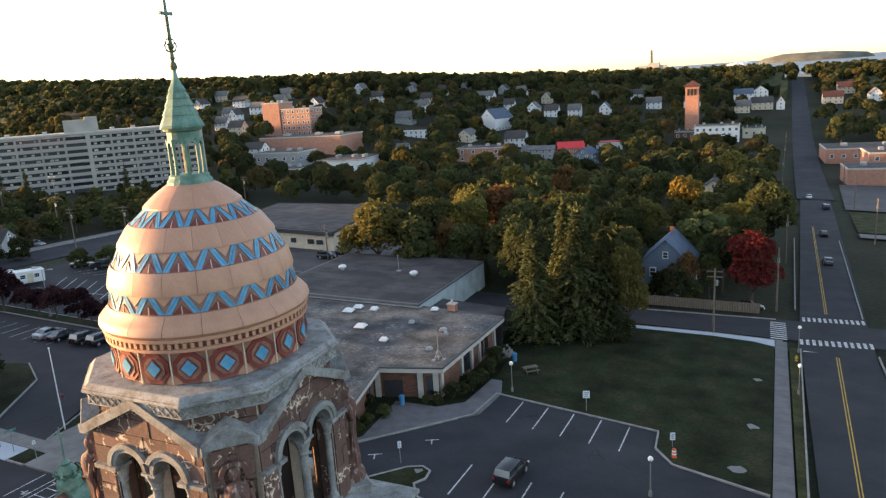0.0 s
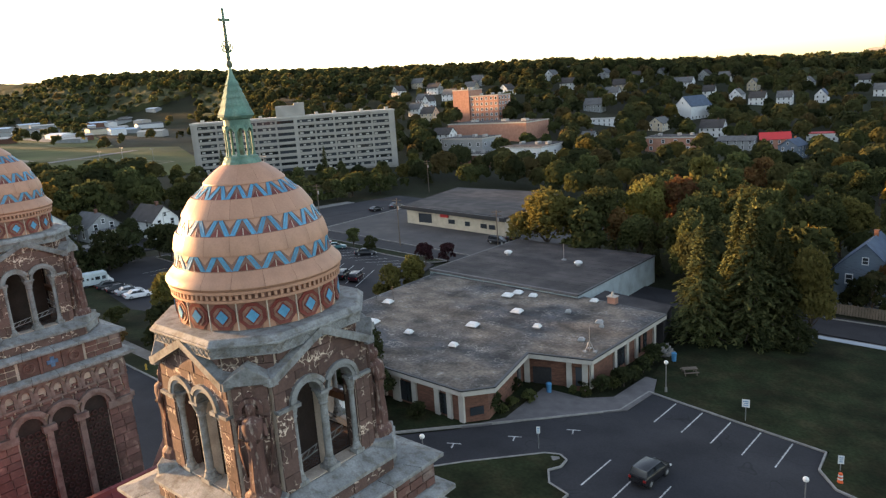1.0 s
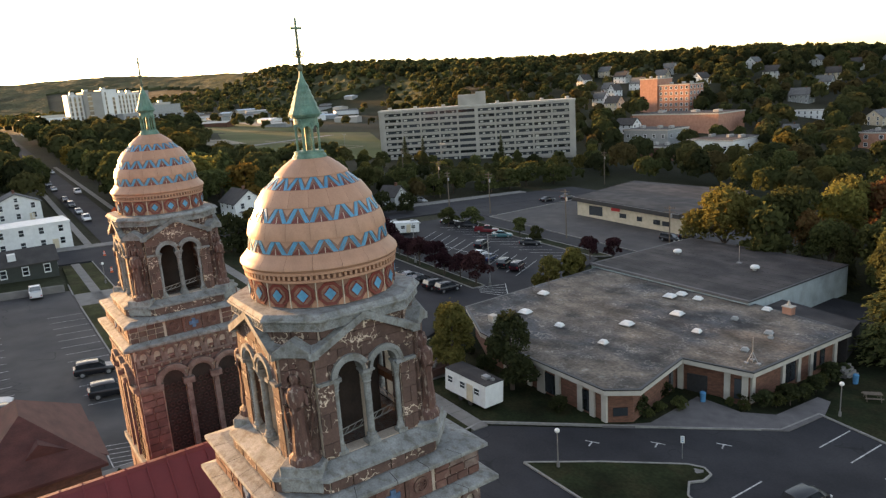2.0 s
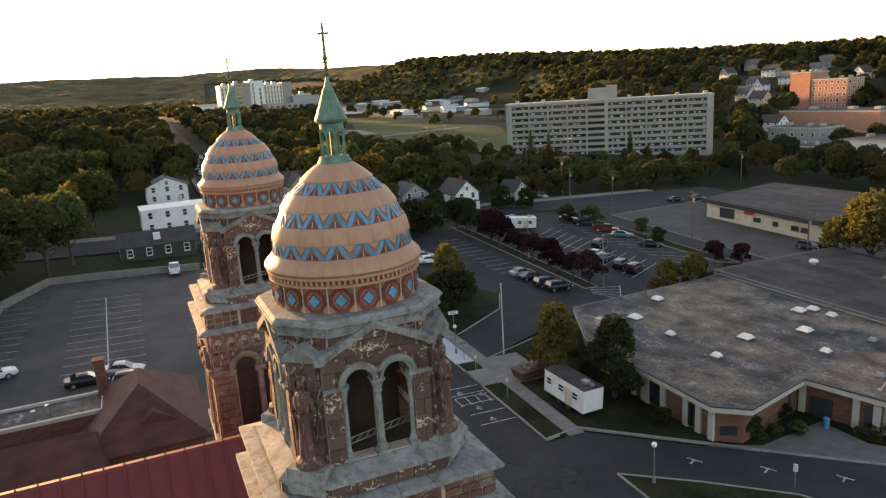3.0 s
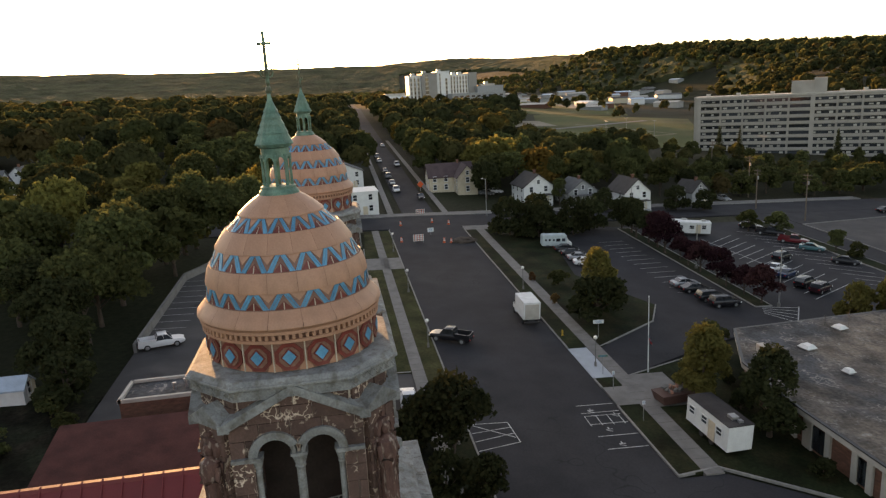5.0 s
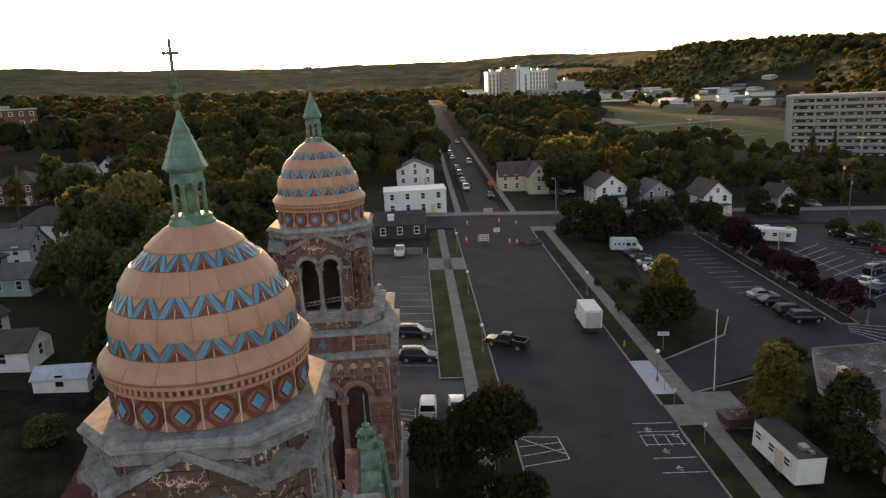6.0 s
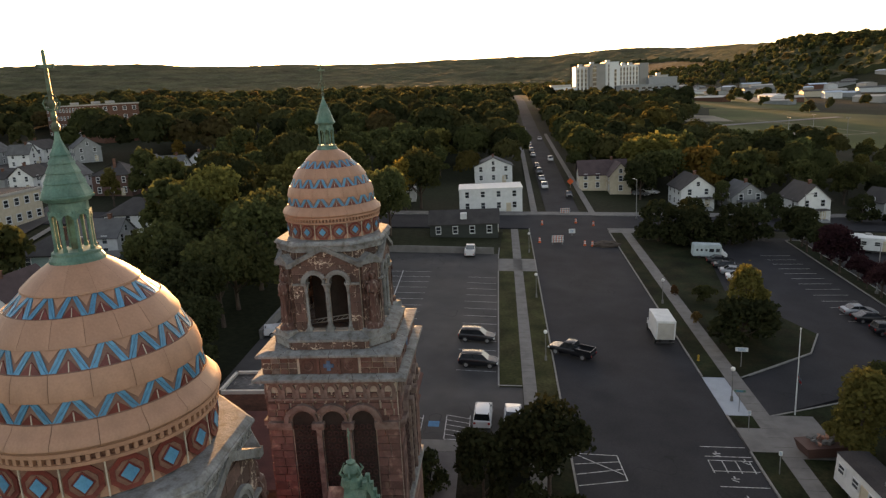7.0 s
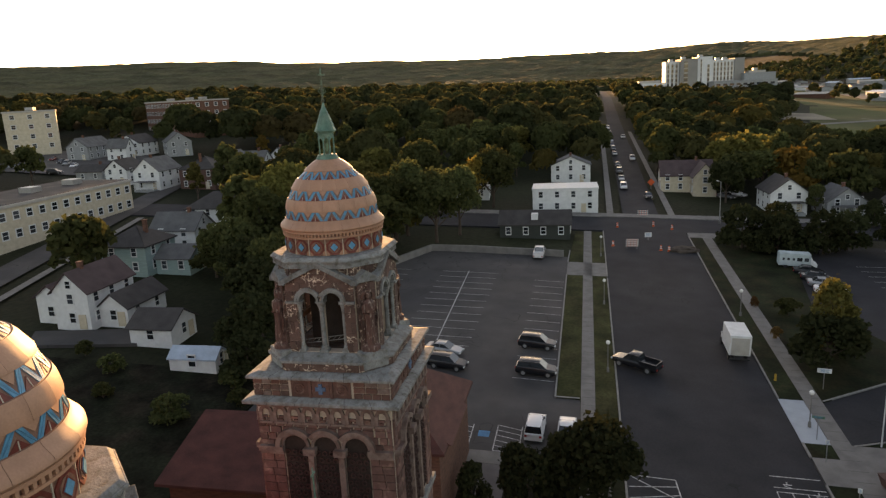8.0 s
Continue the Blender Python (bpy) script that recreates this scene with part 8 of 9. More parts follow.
# flagpole
T = thing("flagpole", -57.8, 35.4, fall(-57.8, 35.4) + 0.1, "tall white flagpole with a small striped flag", "flagpole")
bm = bmesh.new()
tube(bm, [(0, 0, 0), (0, 0, 9.2)], 0.08, 0.04, 8)
bmesh.ops.create_uvsphere(bm, u_segments=8, v_segments=6, radius=0.1, matrix=Matrix.Translation((0, 0, 9.25)))
part("pole", bm, M["white"], T)
bm = bmesh.new()
prev = None
for i in range(9):
    x = 0.08 + 0.1 * i
    row = [bm.verts.new((x, 0.05 * math.sin(i * 1.1), z - 0.06 * i)) for z in (4.6, 4.35, 4.1)]
    if prev:
        for k in range(2):
            bm.faces.new((prev[k], prev[k + 1], row[k + 1], row[k])).material_index = k
    prev = row
bmesh.ops.solidify(bm, geom=bm.faces[:], thickness=0.01)
part("flag", bm, (M["blue_wall"], M["tail"]), T)


def utility_pole(x, y, h, rz=0.0, cross=True):
    T = thing("utility_pole", x, y, land(x, y), "weathered wooden utility pole with crossarm", "utility pole", "utility poles", rz)
    bm = bmesh.new()
    tube(bm, [(0, 0, -0.3), (0, 0, h)], 0.16, 0.1, 8)
    part("pole", bm, M["wood_pole"], T)
    if cross:
        for k in (0.5, 1.3):
            bm = bmesh.new()
            box(bm, 0, 0, h - k, 2.2, 0.12, 0.14)
            part("crossarm", bm, M["wood_pole"], T)
        for u in (-0.95, -0.5, 0.5, 0.95):
            bm = bmesh.new()
            lathe(bm, [(0.0, h - 0.43), (0.06, h - 0.43), (0.07, h - 0.3), (0.0, h - 0.22)], 6, cx=u)
            part("insulator", bm, M["dark_metal"], T)
        bm = bmesh.new()
        lathe(bm, [(0, h - 2.6), (0.2, h - 2.6), (0.2, h - 1.8), (0, h - 1.7)], 8, cx=0.3)
        part("transformer", bm, M["metal"], T)
    return Vector((x, y, land(x, y) + h - 0.3))


row_a = [utility_pole(x, y, 11, 20) for x, y in ((-95, 102), (-128.8, 107.5), (-160, 113), (-200, 125))]
row_b = [utility_pole(x, y, 11, 90) for x, y in ((30, 96), (32, 130), (34.5, 180), (36.1, 239), (39, 304), (44, 380), (50, 470), (56, 560))]
row_c = [utility_pole(x, y, 10, 0) for x, y in ((-11, 106), (3.5, 95.4))]
utility_pole(-144.1, 105.0, 10, 10)
utility_pole(-148.6, 173.8, 11, 10)
utility_pole(-75, 112, 9, 30)
for k, (x, y) in enumerate(((12.2, 112), (14.5, 150), (17, 300), (19, 360), (21, 420))):
    utility_pole(x, y, 10.5, 90)
bm = bmesh.new()
for row in (row_a, row_b, row_c):
    for p, q in zip(row, row[1:]):
        for o in (-0.9, 0.0, 0.9):
            d = (q - p).normalized()
            s = Vector((-d.y, d.x, 0)) * o
            tube(bm, [p + s + (q - p) * t - Vector((0, 0, 1.2 * 4 * t * (1 - t))) for t in (0, 0.17, 0.33, 0.5, 0.67, 0.83, 1)], 0.011, n=3)
M["cable"] = mat("black_cable", (0.025, 0.025, 0.025), 0.95, vary=0.1, bump=0, spec=0.05)
tagged(obj("power_cables", bm, M["cable"]), "thin sagging overhead cables", "cable", kind="stuff")


def sign(x, y, h, w, hh, m, rz, label, base=0.1):
    T = thing("sign", x, y, fall(x, y) + base, label, "sign", rz=rz)
    bm = bmesh.new()
    tube(bm, [(0, 0, -0.1), (0, 0, h)], 0.04, n=6)
    part("post", bm, M["metal"], T)
    bm = bmesh.new()
    box(bm, 0, -0.06, h - hh / 2, w, 0.04, hh)
    board = part("board", bm, m, T)
    bm = bmesh.new()
    for k in range(3):
        box(bm, 0, -0.085, h - hh * (0.25 + 0.25 * k), w * (0.7, 0.55, 0.62)[k], 0.012, hh * 0.09)
    part("lettering", bm, M["bluepaint"], T, "unreadable lines of writing")


M["orange"] = mat("bright_orange", (0.6, 0.09, 0.02), 0.6, vary=0.08, bump=0)
sign(-7.7, 61.6, 2.4, 0.75, 0.85, M["white"], 15, "white notice board on a post at the car park edge")
sign(2.0, 56.8, 1.5, 0.5, 0.8, M["white"], 25, "white notice board on the lawn corner")
sign(-21.5, 43.4, 2.2, 0.35, 0.7, M["white"], 40, "narrow white sign on a post")
sign(-69.2, 33.8, 2.4, 1.4, 0.5, M["white"], 80, "white and blue lawn sign on a post")
sign(-58.2, 30.0, 2.4, 1.1, 0.25, M["copper"], 80, "green street name sign on a post")
sign(-54.2, 29.6, 2.2, 0.3, 0.4, M["white"], 80, "small parking sign on a post")
sign(-47.0, 29.8, 2.2, 0.3, 0.4, M["white"], 80, "small parking sign on a post")
sign(-131.3, 20.5, 1.5, 1.3, 0.9, M["white"], 90, "white road works board on the street", 0.0)
# orange diamond road-works sign, barrier, cones, dirt pile
T = thing("road_works_sign", -186.0, 25.6, fall(-186, 25.6), "bright orange diamond road-works sign", "sign", rz=90)
bm = bmesh.new()
tube(bm, [(0, 0, 0), (0, 0, 1.2)], 0.05, n=6)
part("stand", bm, M["metal"], T)
bm = bmesh.new()
box(bm, 0, 0, 0, 1.4, 0.05, 1.4, m=Matrix.Translation((0, -0.08, 1.9)) @ Matrix.Rotation(math.pi / 4, 4, "Y"))
part("panel", bm, M["orange"], T)
for i, (x, y) in enumerate(((-126.0, 17.2), (-124.6, 17.0), (-152.0, 21.0))):
    T = thing("road_barrier", x, y, fall(x, y), "white and orange striped road barrier", "barrier", "road barriers", rz=88)
    for k in range(3):
        bm = bmesh.new()
        box(bm, 0, 0, 0.5 + 0.4 * k, 2.2, 0.06, 0.22)
        rail = part("rail", bm, M["white"], T)
        for j in range(4):
            bm = bmesh.new()
            box(bm, -0.82 + 0.55 * j, 0, 0.5 + 0.4 * k, 0.2, 0.075, 0.2)
            part("stripe", bm, M["orange"], rail)
    for s in (-1, 1):
        bm = bmesh.new()
        tube(bm, [(s * 0.9, -0.4, 0), (s * 0.9, 0, 1.5), (s * 0.9, 0.4, 0)], 0.03, n=4)
        part("leg", bm, M["metal"], T)
for x, y in ((-123.8, 22.2), (-123.4, 23.6), (-125.8, 13.6), (-141.0, 15.0), (-143, 22.5), (-140.5, 26.0), (2.4, 54.6)):
    T = thing("traffic_cone", x, y, fall(x, y), "orange and white traffic drum", "traffic cone", "traffic drums")
    bm = bmesh.new()
    lathe(bm, [(0, 0), (0.3, 0), (0.3, 0.08), (0.24, 0.1), (0.2, 0.4), (0.19, 0.6), (0.16, 1.0), (0, 1.0)], 10)
    part("body", bm, M["orange"], T)
    bm = bmesh.new()
    lathe(bm, [(0.222, 0.4), (0.212, 0.55)], 10)
    lathe(bm, [(0.205, 0.7), (0.192, 0.85)], 10)
    part("white_band", bm, M["white"], T)
bm = bmesh.new()
bmesh.ops.create_icosphere(bm, subdivisions=4, radius=1.0)
for v in bm.verts:
    v.co = Vector((v.co.x * 1.6, v.co.y * 2.8, max(-0.1, v.co.z) * 0.9)) * (1 + 0.25 * noise.noise(v.co * 2.5))
ob = obj("dirt_pile", bm, mat("dark_soil", (0.06, 0.045, 0.035), 0.95, vary=0.3, scale=1.5, fine=10, bump=0.6))
ob.location = (-124.0, 26.2, fall(-124, 26.2))
tagged(ob, "low heap of dark soil on the street", "soil heap")
for x, y, m in ((-70.6, 29.3, "yellow"), (14.2, 87.3, "yellow")):
    T = thing("fire_hydrant", x, y, fall(x, y) + 0.1, "small weathered yellow fire hydrant", "hydrant")
    bm = bmesh.new()
    lathe(bm, [(0, 0), (0.16, 0), (0.16, 0.06), (0.11, 0.08), (0.11, 0.55), (0.15, 0.57), (0.13, 0.65), (0.08, 0.75), (0, 0.8)], 10)
    part("barrel", bm, M[m], T)
    bm = bmesh.new()
    tube(bm, [(-0.2, 0, 0.42), (0.2, 0, 0.42)], 0.06, n=8)
    part("nozzle", bm, M[m], T)
# bench and bin by the hall
T = thing("picnic_table", -16.8, 70.1, fall(-16.8, 70.1) + 0.1, "weathered grey wooden picnic table on the lawn", "table", rz=40)
bm = bmesh.new()
for k in range(4):
    box(bm, 0, -0.3 + 0.2 * k, 0.75, 1.8, 0.17, 0.05)
part("tabletop", bm, M["wood_pole"], T)
for s in (-1, 1):
    bm = bmesh.new()
    box(bm, 0, s * 0.75, 0.45, 1.8, 0.26, 0.05)
    part("seat", bm, M["wood_pole"], T)
    bm = bmesh.new()
    tube(bm, [(s * 0.7, -0.7, 0), (s * 0.7, -0.2, 0.74)], 0.05, n=4)
    tube(bm, [(s * 0.7, 0.7, 0), (s * 0.7, 0.2, 0.74)], 0.05, n=4)
    box(bm, s * 0.7, 0, 0.42, 0.06, 1.7, 0.08)
    part("leg_frame", bm, M["wood_pole"], T)
for x, y in ((-19.9, 73.0), (-27.4, 55.0)):
    T = thing("litter_bin", x, y, fall(x, y) + 0.12, "blue plastic litter bin", "bin")
    bm = bmesh.new()
    lathe(bm, [(0, 0), (0.28, 0), (0.32, 0.95), (0.34, 1.0), (0.34, 1.06), (0.2, 1.16), (0, 1.18)], 12)
    part("barrel", bm, M["bluepaint"], T)
# pale bald patches in the lawn
bm = bmesh.new()
for x, y, r in ((9.6, 78.5, 0.5), (9.2, 64.5, 0.6), (8.0, 54.5, 0.7), (-19.2, 42.6, 0.4)):
    vs = [bm.verts.new((x + r * rs.uniform(0.7, 1.3) * math.cos(a * math.tau / 10), y + r * rs.uniform(0.7, 1.3) * math.sin(a * math.tau / 10), 0)) for a in range(10)]
    for v in vs:
        v.co.z = fall(v.co.x, v.co.y) + 0.108
    bm.faces.new(vs)
tagged(obj("worn_patches", bm, M["concrete"]), "pale worn patches in the lawn", kind="structure")
# wooden fence along the side street
fence = thing("fence", 0, 0, 0, "weathered grey board fence along the side street", "fence")
for i in range(70):
    k = i / 69
    x, y = -16 + 25.5 * k, 106.6 + 1.9 * k
    bm = bmesh.new()
    box(bm, x, y, fall(x, y) + 0.85, 0.33, 0.04, 1.7 + 0.04 * math.sin(i * 3.1), 4)
    part("board", bm, M["wood_pole"], fence)

# ---- trees ----
rt = np.random.default_rng(11)


def leaf_mesh(name, pts, nrm, size, material, flat=0.5, kinds=None, along=None, thin=0.65):
    """Many small leaf clumps, each a bent quad, at points with outward ways."""
    n = len(pts)
    rnd = rt.normal(size=(n, 3))
    nn = nrm * (1 - flat) + rnd * flat
    nn /= np.linalg.norm(nn, axis=1)[:, None] + 1e-9
    a = np.cross(nn, rt.normal(size=(n, 3))) if along is None else along + rnd * 0.25
    a /= np.linalg.norm(a, axis=1)[:, None] + 1e-9
    b = np.cross(nn, a)
    s = (size * rt.uniform(0.6, 1.35, n))[:, None]
    bend = nn * s * 0.25
    v = np.stack([pts - a * s - b * s * thin - bend, pts + a * s - b * s * thin + bend * 0.3, pts + a * s * 0.8 + b * s * thin - bend, pts - a * s * 0.8 + b * s * thin + bend * 0.3], axis=1).reshape(-1, 3)
    me = bpy.data.meshes.new(name)
    me.vertices.add(4 * n)
    me.vertices.foreach_set("co", v.astype(np.float32).ravel())
    me.loops.add(4 * n)
    me.loops.foreach_set("vertex_index", np.arange(4 * n, dtype=np.int32))
    me.polygons.add(n)
    me.polygons.foreach_set("loop_start", np.arange(0, 4 * n, 4, dtype=np.int32))
    if kinds is not None:
        me.polygons.foreach_set("material_index", kinds.astype(np.int32))
    me.update(calc_edges=True)
    me.validate()
    for q in material if isinstance(material, list) else [material]:
        me.materials.append(q)
    return me


def crown_points(n, lobes):
    pts, nr = [], []
    vol = np.array([l[3] * l[4] for l in lobes])
    for (cx, cy, cz, r, rz), k in zip(lobes, (n * vol / vol.sum()).astype(int)):
        d = rt.normal(size=(k, 3))
        d /= np.linalg.norm(d, axis=1)[:, None]
        d[:, 2] = np.where(d[:, 2] < -0.35, -d[:, 2], d[:, 2])
        rad = rt.uniform(0.72, 1.05, k)[:, None]
        ripple = 1 + 0.13 * np.sin(d[:, :1] * 9 + cx * 3) * np.cos(d[:, 1:2] * 8 + cz)
        pts.append(np.array([cx, cy, cz]) + d * rad * ripple * np.array([r, r, rz]))
        nr.append(d)
    return np.concatenate(pts), np.concatenate(nr)


def broadleaf(name, seed, width, n, size, low=2.2, tall=1.0):
    """A tree ten metres high; scaled where it stands."""
    rr = random.Random(seed)
    T = new(name)
    T.empty_display_size = 0.2
    lobes = [(0, 0, 6.4, width * 0.3, 3.2 * tall)]
    limbs = []
    for i in range(11):
        a = i * 2.4 + rr.uniform(-0.4, 0.4)
        zz = low + 1.0 + rr.uniform(0, 5.2)
        rad = width * 0.5 * rr.uniform(0.35, 0.72) * (1.0 - 0.5 * max(0, (zz - 5.5) / 4))
        r = width * rr.uniform(0.14, 0.22)
        lobes.append((rad * math.cos(a), rad * math.sin(a), zz, r, r * rr.uniform(0.75, 1.0)))
        limbs.append((rad * math.cos(a), rad * math.sin(a), zz))
    p, q = crown_points(n, lobes)
    bm = bmesh.new()
    tube(bm, [(0, 0, -0.4), (0.05, 0, 1.5), (0.0, 0.1, 4.0), (0.1, 0.0, 7.5)], 0.28, 0.07, 8)
    for x, y, z in limbs[:8]:
        tube(bm, [(0.02, 0.02, max(1.4, z * 0.45)), (x * 0.45, y * 0.45, z * 0.72), (x * 0.9, y * 0.9, z)], 0.1, 0.03, 5)
    part("trunk", bm, M["bark"], T)
    c = new("crown", leaf_mesh(name + "_leaves", p, q, size, M["leaf"]))
    c.parent = T
    return tagged(T, "", "tree")


def conifer(name, seed, width, n, size):
    rr = random.Random(seed)
    T = new(name)
    T.empty_display_size = 0.2
    pts, nr, al = [], [], []
    tiers = 26
    per = max(6, int(n / tiers / 11))
    for k in range(tiers):
        z = 0.7 + 9.2 * (k / tiers) ** 0.92
        R = width / 2 * (1 - (z - 0.5) / 9.7) * rr.uniform(0.8, 1.12) + 0.08
        arms = 12 if k < 16 else 9
        for b in range(arms):
            a = (b + (k % 2) * 0.5) * math.tau / arms + rr.uniform(-0.22, 0.22)
            reach = R * rr.uniform(0.75, 1.15)
            for q in range(per):
                s = 0.22 + 0.78 * (q + rr.random()) / per
                side = rr.uniform(-1, 1) * (0.05 + 0.2 * (1 - s)) * R
                x, y = reach * s, side
                pts.append((x * math.cos(a) - y * math.sin(a), x * math.sin(a) + y * math.cos(a), z - 0.28 * reach * s * s + 0.1 * reach * max(0, s - 0.75) + rr.uniform(-0.05, 0.05)))
                nr.append((math.cos(a) * 0.3, math.sin(a) * 0.3, 0.9))
                tw = a + rr.choice((-0.7, 0.0, 0.7))
                al.append((math.cos(tw), math.sin(tw), -0.35))
    for q in range(30):
        pts.append((rr.uniform(-0.08, 0.08), rr.uniform(-0.08, 0.08), rr.uniform(9.5, 10.3)))
        nr.append((rr.uniform(-1, 1), rr.uniform(-1, 1), 0.2))
        al.append((0.1, 0.1, 1.0))
    bm = bmesh.new()
    tube(bm, [(0, 0, -0.4), (0, 0, 9.6)], 0.22, 0.03, 7)
    for i in range(26):
        z = 0.9 + 0.33 * i
        a = i * 2.4
        R = width / 2 * (1 - (z - 0.6) / 9.6) * 0.8
        tube(bm, [(0, 0, z), (R * math.cos(a), R * math.sin(a), z - 0.2 * R)], 0.05, 0.015, 4)
    part("trunk", bm, M["bark"], T)
    c = new("crown", leaf_mesh(name + "_needles", np.array(pts), np.array(nr), size, M["needle"], 0.3, None, np.array(al), 0.26))
    c.parent = T
    return tagged(T, "", "tree")


PATTERN = {"round_a": broadleaf("tree", 1, 9.0, 2600, 0.3), "round_b": broadleaf("tree", 2, 8.0, 2500, 0.29), "round_c": broadleaf("tree", 3, 10.0, 2800, 0.32, 1.6),
           "tall": broadleaf("tree", 4, 6.2, 2300, 0.29, 1.6, 1.1), "low": broadleaf("tree", 5, 11.0, 1900, 0.37, 0.6),
           "airy": broadleaf("tree", 6, 8.5, 2000, 0.26, 2.0), "spruce": conifer("conifer", 7, 5.6, 7000, 0.21), "fir": conifer("conifer", 8, 3.8, 4000, 0.19)}
FINE = {"round_a": "fine_a", "round_b": "fine_b", "round_c": "fine_c", "tall": "fine_tall"}
PATTERN.update({"fine_a": broadleaf("tree", 41, 9.0, 4600, 0.2), "fine_b": broadleaf("tree", 42, 8.0, 4400, 0.195), "fine_c": broadleaf("tree", 43, 10.0, 4800, 0.22, 1.4), "fine_tall": broadleaf("tree", 44, 6.4, 4800, 0.175, 1.2, 1.1)})
for nm, sd, w in (("far_a", 31, 9.0), ("far_b", 32, 8.0), ("far_c", 33, 10.0)):
    PATTERN[nm] = broadleaf("tree", sd, w, 1100, 0.45, 1.6)
PATTERN["shrub"] = broadleaf("tree", 34, 11.0, 900, 0.5, 0.5)
COLNAME = {"leaf": "dark green", "leaf_dark": "deep green", "leaf_light": "yellow-green", "leaf_gold": "sunlit golden yellow", "leaf_orange": "orange", "leaf_red": "dark red", "leaf_purple": "dark purple", "needle": "dark green"}


def tree(kind, x, y, h, col="leaf", wide=1.0, rz=None, where="on the grass", z=None):
    if h >= 9 and math.hypot(x, y) < 170:
        kind = FINE.get(kind, kind)
    elif h < 3:
        kind = "shrub"
    src = PATTERN[kind]
    rz = (x * 37 + y * 91) % 360 if rz is None else rz
    m = pose(x, y, (land(x, y) if z is None else z) - 0.05, 0, 0, rz) @ Matrix.Diagonal((h / 10 * wide, h / 10 * wide, h / 10, 1))
    T = copy_thing(src, m)
    for c in T.children:
        if c.name.split(".")[0] == "crown":
            c.material_slots[0].link = "OBJECT"
            c.material_slots[0].material = M["needle" if kind in ("spruce", "fir") and col == "leaf" else col]
    tagged(T, (COLNAME[col] + (" conifer standing " if kind in ("spruce", "fir") else " broadleaf tree standing ") + where), "tree", "trees of the town")
    return T


